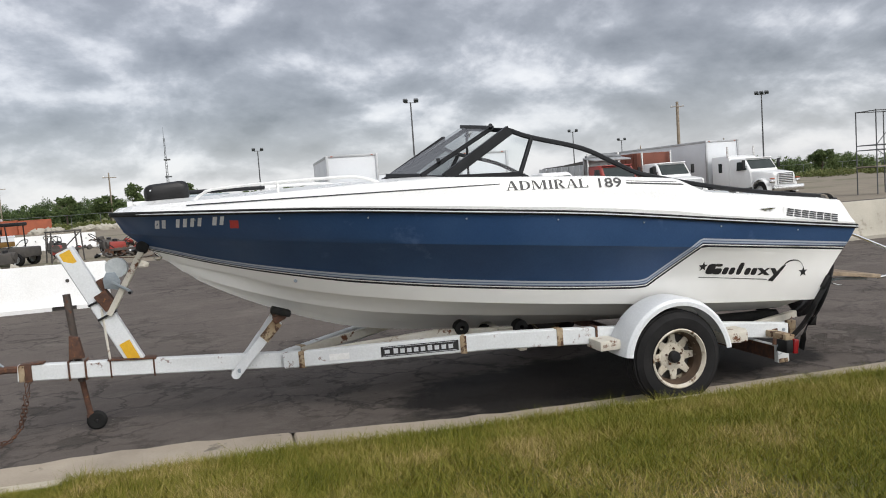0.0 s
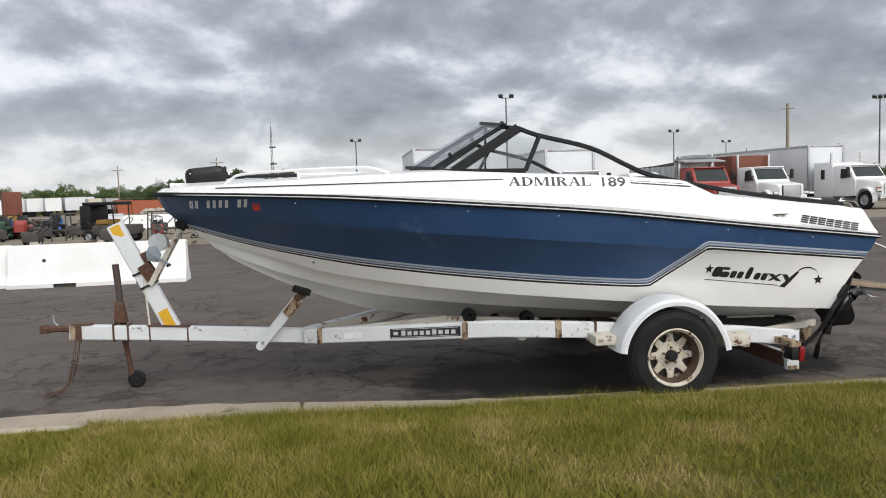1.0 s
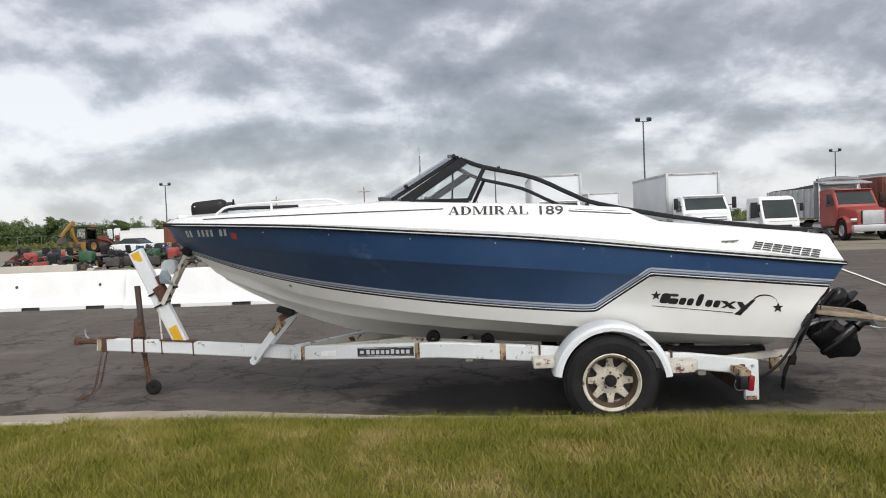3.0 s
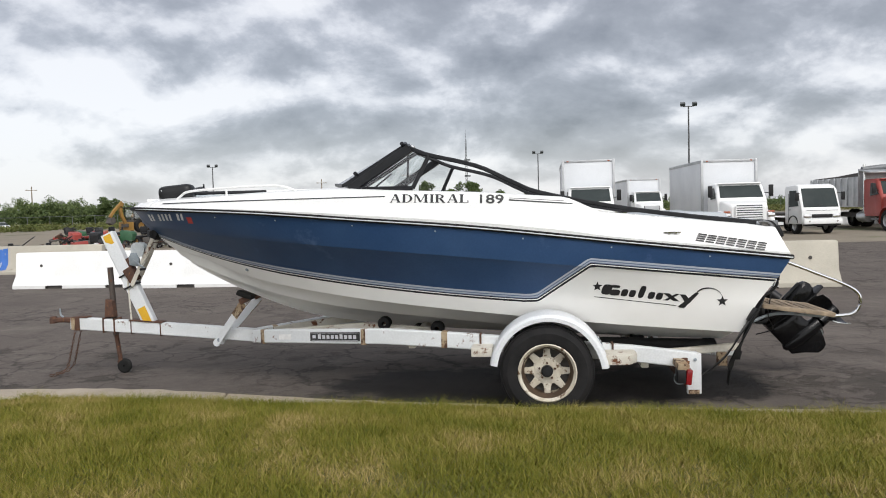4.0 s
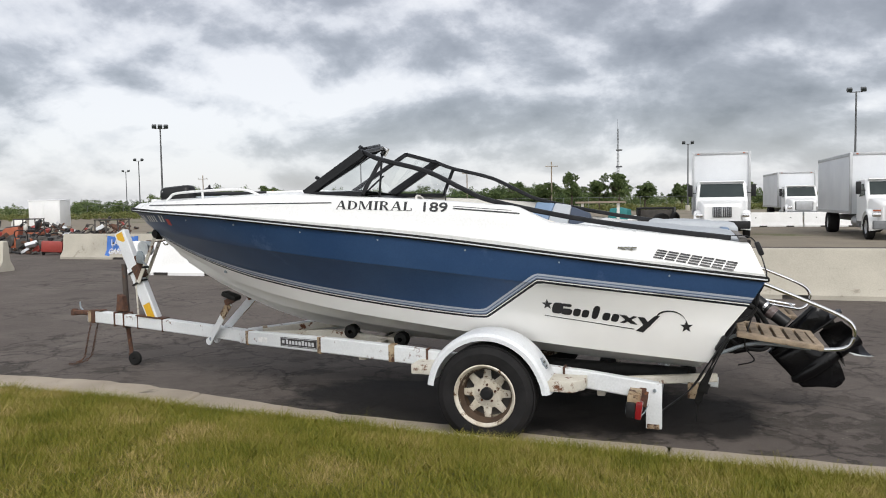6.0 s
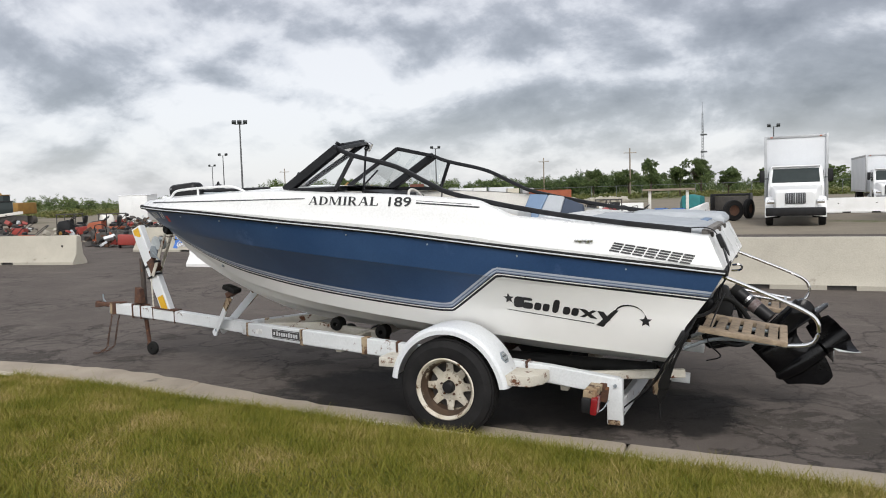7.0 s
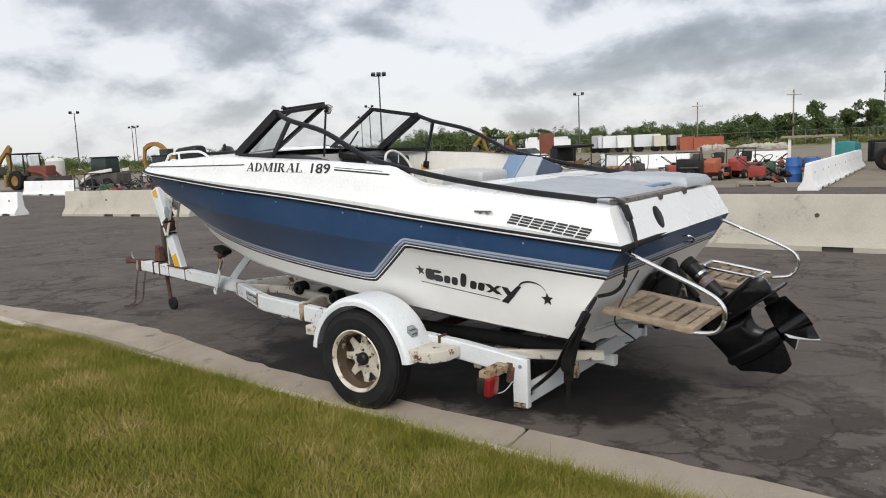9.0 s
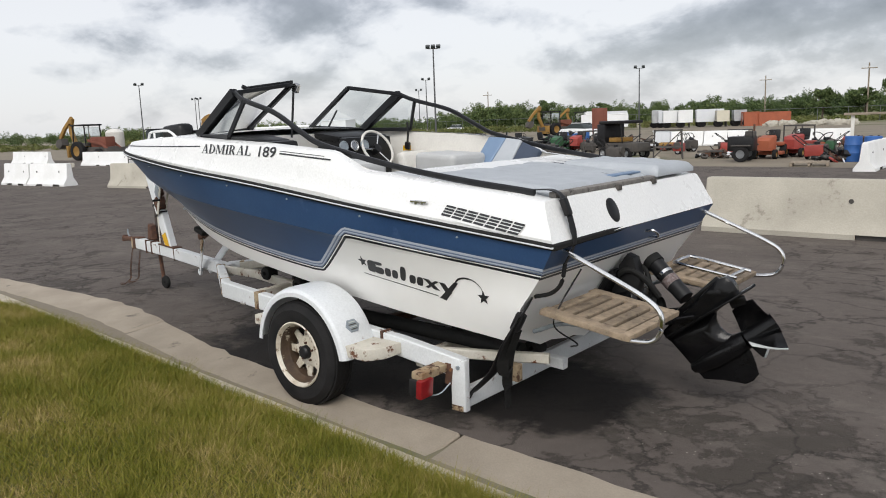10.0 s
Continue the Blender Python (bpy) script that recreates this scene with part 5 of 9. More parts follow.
                for sy in seams:
                    h -= 0.014 * math.exp(-((y - sy) / 0.016) ** 2)
                zz = z + slope * (x - x0)
                rt.append(bm.verts.new((x, y, zz + h)))
                rl.append(bm.verts.new((x, y, zz)))
            top.append(rt)
            low.append(rl)
        for i in range(nx):
            for j in range(ny):
                bm.faces.new((top[i][j], top[i + 1][j], top[i + 1][j + 1], top[i][j + 1]))
                bm.faces.new((low[i][j], low[i][j + 1], low[i + 1][j + 1], low[i + 1][j]))
        for i in range(nx):
            for j in (0, ny):
                bm.faces.new((top[i][j], top[i + 1][j], low[i + 1][j], low[i][j]))
        for j in range(ny):
            for i in (0, nx):
                bm.faces.new((top[i][j], top[i][j + 1], low[i][j + 1], low[i][j]))
        bmesh.ops.recalc_face_normals(bm, faces=bm.faces)
        ob = part("sun_pad", bm, M_VINYL, BOAT, "slack grey vinyl sun pad", 60)
        for sy in seams:
            c = []
            for i in range(3, nx - 2):
                x = x0 + (x1 - x0) * i / nx
                c.append((x, sy, z + slope * (x - x0) + 0.064 + 0.010 * noise.noise((x * 3.1, sy * 2.3, seed))))
            part("seam", sweep(bmesh.new(), [Vector(p) for p in c], rect(0.022, 0.008, 0.003)), M_VINYL_D, ob, "dark welt between the cushions")
        return ob

    pad(-1.10, -0.15, -0.90, 0.34, 1.455, -0.075, (-0.06, 0.14), 1.0)
    pad(-0.86, -0.10, 0.37, 0.98, 1.462, -0.045, (), 7.0)
    part("pad_strip", B((-0.22, 0.10, 1.466), (0.06, 0.40, 0.012), (0, 4, 0), 0.004), M_VINYL_B, BOAT, "slate-blue strip on the pad's edge")
    part("loose_strap", sweep(bmesh.new(), smooth_path([(-2.90, 0.94, 1.86), (-2.895, 0.935, 1.74), (-2.90, 0.93, 1.66)], 5), rect(0.028, 0.006, 0.002)), M_BLACK, BOAT, "loose black strap")
    part("strap_buckle", B((-2.90, 0.93, 1.635), (0.06, 0.03, 0.07), (0, 8, 0), 0.012), M_BLACK, BOAT, "black plastic buckle")
    part("deck_hatch", B((-1.10, 0.66, 1.50), (0.44, 0.56, 0.03), (0, 4, 0), 0.01), M_WHITE, BOAT, "white hatch lid beside the pad")
    for k in range(3):
        part("hatch_groove", B((-1.10, 0.50 + 0.15 * k, 1.517), (0.40, 0.014, 0.006), (0, 4, 0)), M_VINYL_D, BOAT)
    part("pad_board", B((-0.135, -0.28, 1.424), (0.05, 1.26, 0.03), (0, 6, 0), 0.008), M_WOOD_G, BOAT, "grey weathered board under the sun pad")
    for y in (-0.86, -0.2, 0.3):
        part("pad_bracket", B((-0.10, y, 1.405), (0.03, 0.05, 0.035), bevel=0.006), M_DUST_B, BOAT)
    # stern: round plug, drain, cleat
    m = pose(-0.048, -0.37, 1.285, 0, 68, 0) @ Matrix.Diagonal((1.25, 1, 1, 1))
    part("fuel_port", lathe(bmesh.new(), [(0, 0.010), (0.05, 0.010), (0.062, 0.004), (0.064, -0.02), (0, -0.02)], m, 20), M_BLACK, BOAT, "black oval transom port")
    part("tow_eye", tube([(-0.02, 0.02, 1.11), (0.03, 0.02, 1.115), (0.05, 0.05, 1.09), (0.03, 0.08, 1.065), (-0.03, 0.08, 1.06)], 0.008, 7), M_CHROME, BOAT)


build_cockpit()


def build_stern_gear():
    for s in (-1, 1):
        ob = thing("swim_platform", (-0.15, s * 0.68, 0.75), "weathered slatted teak swim platform on the transom", "swim platform", "swim platforms")
        z = lambda x: 0.775 - 0.14 * (x + 0.18)
        for k in range(6):
            x = -0.13 + 0.082 * k
            part("slat", B((x, s * 0.675, z(x)), (0.060, 0.50, 0.030), (0, 8, 0), 0.006), M_WOOD, ob)
        for y in (0.40, 0.955):
            part("plank", B((0.085, s * y, z(0.085) - 0.002), (0.53, 0.085, 0.034), (0, 8, 0), 0.007), M_WOOD, ob)
        part("plank", B((0.345, s * 0.675, z(0.345)), (0.05, 0.64, 0.034), (0, 8, 0), 0.007), M_WOOD, ob)
        for y in (0.45, 0.90):
            part("bracket", tube([(-0.28, s * y, 0.62), (-0.05, s * y, 0.70), (0.30, s * y, z(0.30) - 0.03)], 0.013, 8, 4), M_GALV, ob, "dull steel bracket")
        g = [(-0.05, s * 0.98, 1.145), (0.20, s * 0.985, 1.04), (0.44, s * 0.99, 0.935), (0.535, s * 0.995, 0.865), (0.545, s * 0.995, 0.775), (0.49, s * 0.985, 0.705), (0.34, s * 0.97, 0.685)]
        part("grab_rail", tube(g, 0.0135, 10, 6), M_CHROME, ob, "bent chrome grab rail")
        if s > 0:
            lad = [(0.40, 0.50, 0.755), (0.02, 0.48, 0.82), (-0.03, 0.53, 0.825), (-0.03, 0.72, 0.825), (0.02, 0.77, 0.82), (0.40, 0.78, 0.755)]
            part("boarding_ladder", tube(lad, 0.013, 9, 5), M_CHROME, ob, "folded chrome boarding ladder")
            part("rung", rod(bmesh.new(), (0.36, 0.50, 0.765), (0.36, 0.78, 0.765), 0.012, n=8), M_CHROME, ob)
    # stern drive, tilted up and turned a little
    dr = thing("stern_drive", (0, 0, 0.8), "black stern drive tilted up behind the transom", "outboard drive")
    M = pose(0.10, 0.0, 0.83, 0, 0, 9) @ pose(0, 0, 0, 0, -36, 0)

    def loc(bm):
        bmesh.ops.transform(bm, matrix=M, verts=bm.verts)
        return bm

    part("transom_shield", B((-0.255, 0, 0.70), (0.07, 0.36, 0.38), (0, 32, 0), 0.05, 3), M_DRIVE, dr)
    part("gimbal", B((-0.12, 0.0, 0.60), (0.26, 0.26, 0.24), (0, -18, 0), 0.07, 3), M_DRIVE, dr)
    # upper gear case and leg as outlines seen from the side
    def cast(outline, edge, middle, mid_scale, centre):
        """A cast shape with a thin rim that swells towards the middle."""
        bm = bmesh.new()
        cx, cz = centre
        rings = []
        for sy in (-1, 1):
            rim = [bm.verts.new((x, sy * edge, z)) for x, z in outline]
            mid = [bm.verts.new((cx + (x - cx) * (0.5 + mid_scale / 2), sy * (edge + (middle - edge) * 0.72), cz + (z - cz) * (0.5 + mid_scale / 2))) for x, z in outline]
            top = [bm.verts.new((cx + (x - cx) * mid_scale, sy * middle, cz + (z - cz) * mid_scale)) for x, z in outline]
            n = len(outline)
            for a, b in ((rim, mid), (mid, top)):
                for i in range(n):
                    j = (i + 1) % n
                    bm.faces.new((a[i], a[j], b[j], b[i]))
            bm.faces.new(top)
            rings.append(rim)
        for i in range(len(outline)):
            j = (i + 1) % len(outline)
            bm.faces.new((rings[0][i], rings[0][j], rings[1][j], rings[1][i]))
        bmesh.ops.recalc_face_normals(bm, faces=bm.faces)
        bmesh.ops.triangulate(bm, faces=[f for f in bm.faces if len(f.verts) > 4])
        return bm

    upper = [(-0.20, -0.30), (-0.08, -0.27), (0.08, -0.245), (0.20, -0.212), (0.29, -0.196), (0.335, -0.210), (0.352, -0.25), (0.35, -0.30), (0.33, -0.335), (0.16, -0.36), (-0.19, -0.37)]
    part("upper_case", loc(cast(upper, 0.035, 0.062, 0.72, (0.08, -0.29))), M_DRIVE, dr, "scuffed black upper gear case")
    leg = [(-0.195, -0.355), (0.165, -0.355), (0.132, -0.40), (0.122, -0.455), (0.134, -0.505), (0.165, -0.545), (0.175, -0.60), (-0.165, -0.60), (-0.176, -0.50)]
    part("drive_leg", loc(cast(leg, 0.010, 0.050, 0.50, (-0.03, -0.46))), M_DRIVE, dr, "scuffed black drive leg")
    part("leg_fairing", loc(prism(bmesh.new(), [(0.0, -0.43), (0.05, -0.41), (0.075, -0.50), (0.06, -0.545), (0.01, -0.53)], 0.104, Matrix.Translation((0, 0.052, 0)) @ SIDE, 0.016)), M_DRIVE, dr)
    part("leg_rib", loc(B((0.11, 0, -0.225), (0.36, 0.036, 0.04), (0, -9, 0), 0.012)), M_DRIVE, dr)
    part("cavitation_plate", loc(prism(bmesh.new(), [(-0.19, -0.06), (0.05, -0.105), (0.30, -0.10), (0.43, -0.05), (0.445, 0.0), (0.43, 0.05), (0.30, 0.10), (0.05, 0.105), (-0.19, 0.06)], 0.014, Matrix.Translation((0, 0, -0.345)), 0.003)), M_DRIVE, dr)
    part("trim_tab", loc(B((0.30, 0.0, -0.375), (0.10, 0.022, 0.06), (0, 12, 0), 0.008)), M_DRIVE, dr)
    part("gear_case", loc(lathe(bmesh.new(), [(0, -0.20), (0.03, -0.185), (0.058, -0.13), (0.074, -0.02), (0.07, 0.12), (0.058, 0.20), (0, 0.20)], pose(0.01, 0, -0.595, 0, 90, 0), 24)), M_DRIVE, dr)
    part("skeg", loc(prism(bmesh.new(), [(-0.168, -0.58), (0.185, -0.60), (0.192, -0.67), (0.172, -0.75), (0.15, -0.808), (0.10, -0.828), (0.05, -0.825), (-0.05, -0.745), (-0.152, -0.682)], 0.020, Matrix.Translation((0, 0.010, 0)) @ SIDE, 0.006)), M_DRIVE, dr)
    for s in (-1, 1):
        ram = part("trim_ram", rod(bmesh.new(), (-0.16, s * 0.15, 0.50), (0.22, s * 0.13 + 0.04, 0.58), 0.030, n=14), M_DRIVE, dr)
        part("ram_rod", rod(bmesh.new(), (0.22, s * 0.13 + 0.04, 0.58), (0.34, s * 0.12 + 0.06, 0.61), 0.014, n=10), M_DRIVE, ram)
    part("bellows", lathe(bmesh.new(), [(0.075 + 0.012 * (i % 2), -0.12 + 0.028 * i) for i in range(9)], pose(0.0, 0, 0.60, 0, 78, 0), 18), M_RUBBER, dr)
    # the upright exhaust elbow, the power-steering cylinder and hoses over the drive
    part("elbow_cover", prism(bmesh.new(), [(-0.21, 0.70), (-0.03, 0.68), (0.0, 0.80), (-0.045, 0.95), (-0.10, 0.97), (-0.15, 0.90)], 0.10, Matrix.Translation((0, 0.0, 0)) @ SIDE, 0.025), M_BLACK, dr, "black elbow cover")
    cyl = part("steering_cylinder", rod(bmesh.new(), (0.0, 0.10, 0.895), (0.255, 0.02, 0.70), 0.056, 0.050, 18), M_BLACK, dr, "black steering cylinder with a steel band")
    part("cylinder_cap", rod(bmesh.new(), (-0.02, 0.106, 0.91), (0.02, 0.094, 0.88), 0.063, 0.063, 18), M_RUBBER, cyl)
    part("clamp_ring", rod(bmesh.new(), (0.083, 0.074, 0.831), (0.10, 0.069, 0.818), 0.0575, 0.057, 18), M_CHROME, cyl)
    part("warning_tag", rod(bmesh.new(), (0.12, 0.062, 0.803), (0.165, 0.048, 0.769), 0.0555, 0.0545, 18), M_TAG, cyl, "faded red tag")
    part("hose", tube([(-0.18, -0.10, 0.80), (-0.08, -0.11, 0.87), (0.02, -0.08, 0.82), (0.10, -0.03, 0.70)], 0.020, 9, 5), M_RUBBER, dr)
    part("hose", tube([(-0.12, 0.02, 0.90), (-0.03, 0.03, 0.86), (0.02, 0.0, 0.78), (0.05, -0.02, 0.68)], 0.016, 8, 5), M_RUBBER, dr)
    part("hose", tube([(-0.26, -0.20, 0.66), (-0.12, -0.24, 0.56), (0.04, -0.19, 0.52), (0.14, -0.10, 0.56)], 0.014, 8, 5), M_RUBBER, dr)
    # propeller: hub and three skewed blades with worn bright edges
    P = M @ pose(0.305, 0, -0.592, 0, 90, 12)
    prop = part("propeller", lathe(bmesh.new(), [(0, -0.10), (0.056, -0.09), (0.060, 0.07), (0.066, 0.105), (0.056, 0.105), (0.048, 0.03), (0.024, 0.03), (0.02, 0.07), (0, 0.075)], P, 22), M_DRIVE, dr, "black propeller hub")
    for k in range(3):
        for mt, r0, r1, nm in ((M_DRIVE, 0.05, 0.2 if k == 0 else 0.172, "blade"), (M_BARE, 0.172, 0.205, "worn_edge"))[: 1 if k == 0 else 2]:
            bm = bmesh.new()
            grid = []
            for i in range(5):
                r = r0 + (r1 - r0) * i / 4
                half = 1.35 * math.sin(math.pi * min(max((r + 0.02) / 0.25, 0.02), 0.98)) ** 0.6
                row = []
                for j in range(7):
                    a = 2 * math.pi * k / 3 + 2.95 + half * (j / 6 - 0.35)
                    row.append(P @ Vector((r * math.cos(a), r * math.sin(a), 0.17 * (j / 6 - 0.5) * (1.25 - r * 2))))
                grid.append(row)
            top = [[bm.verts.new(p) for p in row] for row in grid]
            nv = (P.to_3x3() @ Vector((0, 0, 1))) * 0.005
            bot = [[bm.verts.new(p + nv) for p in row] for row in grid]
            for g in (top, bot):
                for i in range(4):
                    for j in range(6):
                        bm.faces.new((g[i][j], g[i][j + 1], g[i + 1][j + 1], g[i + 1][j]))
            rim_t = top[0] + [r[-1] for r in top[1:]] + top[-1][-2::-1] + [r[0] for r in top[-2:0:-1]]
            rim_b = bot[0] + [r[-1] for r in bot[1:]] + bot[-1][-2::-1] + [r[0] for r in bot[-2:0:-1]]
            for i in range(len(rim_t)):
                j = (i + 1) % len(rim_t)
                bm.faces.new((rim_t[i], rim_t[j], rim_b[j], rim_b[i]))
            bmesh.ops.recalc_face_normals(bm, faces=bm.faces)
            part(nm, bm, mt, prop)


build_stern_gear()

# ---- the trailer ----
TRAILER = thing("boat_trailer", (-3.0, 0, 0.0), "white-painted steel boat trailer with rust at the joints", "trailer")


def tongue_z(x):
    return 0.410 + (x + 4.70) * -0.0645


def rail_z(x):
    return float(np.interp(x, [-4.70, -3.46, -3.15, -2.6, -1.2, -0.70], [0.412, 0.53, 0.565, 0.525, 0.412, 0.352]))


def build_trailer_frame():
    part("tongue", beam([(-6.72, 0.085, tongue_z(-6.72)), (-5.9, 0.075, tongue_z(-5.9)), (-4.60, 0, tongue_z(-4.60))], 0.085, 0.125, 0.008), M_TRAILER, TRAILER, "white tongue beam")
    for s in (-1, 1):
        pts = [(-4.72, s * 0.05, rail_z(-4.70)), (-3.20, s * 1.0, rail_z(-3.2)), (-2.6, s * 1.03, rail_z(-2.6)), (-1.2, s * 1.03, rail_z(-1.2)), (-0.70, s * 1.03, rail_z(-0.7))]
        part("side_rail", beam(pts, 0.075, 0.128, 0.008), M_TRAILER, TRAILER, "white side rail with rust spots")
        # rusty joint sleeves
        for x in (-4.58, -3.42, -2.72):
            y = s * float(np.interp(x, [-4.72, -3.20, -2.6], [0.05, 1.0, 1.03]))
            rot = (0, 0, s * 31 if x < -3.2 else 0)
            part("joint_plate", B((x, y, rail_z(x)), (0.05, 0.085, 0.136), rot, 0.004), M_RUSTY, TRAILER, "rust-stained joint plate")
        for x in (-2.42, -1.36):
            part("u_bolt", B((x, s * 1.035, rail_z(x) + 0.005), (0.016, 0.092, 0.142), bevel=0.004), M_RUST, TRAILER)
        # inner arms towards the keel rollers
        part("inner_arm", beam([(-4.58, s * 0.11, 0.44), (-3.55, s * 0.45, 0.555), (-2.9, s * 0.50, 0.515)], 0.05, 0.075, 0.006), M_TRAILER_WORN, TRAILER, "worn cream inner arm")
        # rear post and lamp arm
        part("rear_post", B((-0.725, s * 1.045, 0.25), (0.11, 0.05, 0.325), bevel=0.008), M_TRAILER, TRAILER, "white rear post plate")
        part("post_bolt", rod(bmesh.new(), (-0.72, s * 1.07, 0.365), (-0.72, s * 1.08, 0.365), 0.014, n=6), M_GALV, TRAILER)
        part("lamp_arm", B((-0.85, s * 1.175, 0.350), (0.085, 0.26, 0.05), (0, 4, 0), 0.008), M_RUSTY, TRAILER, "rusty lamp arm")
        part("rust_plate", B((-0.795, s * 1.068, 0.300), (0.055, 0.006, 0.115), (0, 8, 0), 0.002), M_RUST, TRAILER, "rusty backing plate")
        part("rust_foot", B((-0.73, s * 1.072, 0.105), (0.085, 0.006, 0.035), bevel=0.002), M_RUSTY, TRAILER)
        part("rust_joint", B((-0.80, s * 1.055, 0.345), (0.05, 0.035, 0.07), bevel=0.006), M_RUST, TRAILER)
        lamp = part("tail_lamp", B((-0.815, s * 1.275, 0.278), (0.045, 0.115, 0.118), (0, 6, 0), 0.012), M_RED, TRAILER, "red plastic tail lamp")
        part("lamp_housing", B((-0.868, s * 1.262, 0.280), (0.065, 0.125, 0.105), bevel=0.014), M_BLACK, lamp, "black lamp housing")
        part("lamp_wire", tube([(-0.88, s * 1.22, 0.32), (-0.91, s * 1.215, 0.25), (-0.88, s * 1.20, 0.20), (-0.80, s * 1.16, 0.21), (-0.76, s * 1.10, 0.27)], 0.004, 6, 4), M_GALV, lamp)
    part("cross_member", beam([(-0.725, -1.02, 0.155), (-0.725, 1.02, 0.155)], 0.05, 0.125, 0.006), M_TRAILER, TRAILER, "white low rear cross member")
    part("cross_member_web", B((-0.753, 0, 0.155), (0.006, 1.98, 0.118), bevel=0.002), M_RUST, TRAILER, "rusted inner face of the cross member")
    part("cross_member", beam([(-1.89, -1.02, 0.36), (-1.89, 1.02, 0.36)], 0.07, 0.07, 0.006), M_RUST, TRAILER, "rusty axle beam")
    part("cross_member", beam([(-3.0, -1.0, 0.50), (-3.0, 1.0, 0.50)], 0.06, 0.09, 0.006), M_TRAILER_WORN, TRAILER)
    part("cross_member", beam([(-1.1, -1.0, 0.33), (-1.1, 1.0, 0.33)], 0.06, 0.09, 0.006), M_TRAILER_WORN, TRAILER)
    for s in (-1, 1):
        part("bunk_beam", beam([(-1.5, s * 0.55, 0.40), (-0.28, s * 0.55, 0.33)], 0.06, 0.07, 0.006), M_TRAILER, TRAILER, "white roller beam")
        part("rear_bracket", B((-0.46, s * 0.84, 0.325), (0.08, 0.05, 0.11), bevel=0.008), M_RUSTY, TRAILER, "rusty bracket")
        part("roller_beam", beam([(-0.95, s * 0.95, 0.395), (-0.30, s * 0.70, 0.40)], 0.05, 0.06, 0.006), M_TRAILER_WORN, TRAILER)
    # black carpeted bunks under the stern
    for s in (-1, 1):
        part("bunk_pad", rod(bmesh.new(), (-1.95, s * 0.74, 0.46), (-0.50, s * 0.70, 0.415), 0.050, n=16), M_RUBBER, TRAILER, "black padded bunk")
    # keel rollers
    for x, y, z in ((-3.33, -0.47, 0.62), (-2.84, -0.52, 0.58), (-3.33, 0.47, 0.62), (-2.84, 0.52, 0.58), (-1.1, -0.55, 0.475), (-1.1, 0.55, 0.475), (-0.5, -0.55, 0.43), (-0.5, 0.55, 0.43), (-3.5, 0.0, 0.47), (-3.05, -0.25, 0.52)):
        part("roller", lathe(bmesh.new(), [(0.02, -0.055), (0.055, -0.05), (0.062, -0.03), (0.055, 0), (0.062, 0.03), (0.055, 0.05), (0.02, 0.055)], pose(x, y, z - 0.03, 90, 0, 0), 18, close=True), M_RUBBER, TRAILER, "black rubber roller")
        part("roller_bracket", B((x, y + 0.065 * (1 if y < 0 else -1), z - 0.08), (0.05, 0.012, 0.10), bevel=0.003), M_RUST, TRAILER)


build_trailer_frame()


def front_part(name, bm, material, parent, label=""):
    """The tongue stands a little askew under the boat: its fittings follow it to starboard."""
    for v in bm.verts:
        up = min(max((v.co.z - 0.7) / 0.6, 0), 1)
        low = 0.082 * min(max((-4.9 - v.co.x) / 1.0, 0), 1)
        high = 0.15 * min(max((-5.68 - v.co.x) / 0.5, 0), 1)
        v.co.y += low + (high - low) * up
        v.co.x -= 0.055 * up * min(max((-5.75 - v.co.x) / 0.4, 0), 1)
        v.co.z += 0.022 * up
    return part(name, bm, material, parent, label)


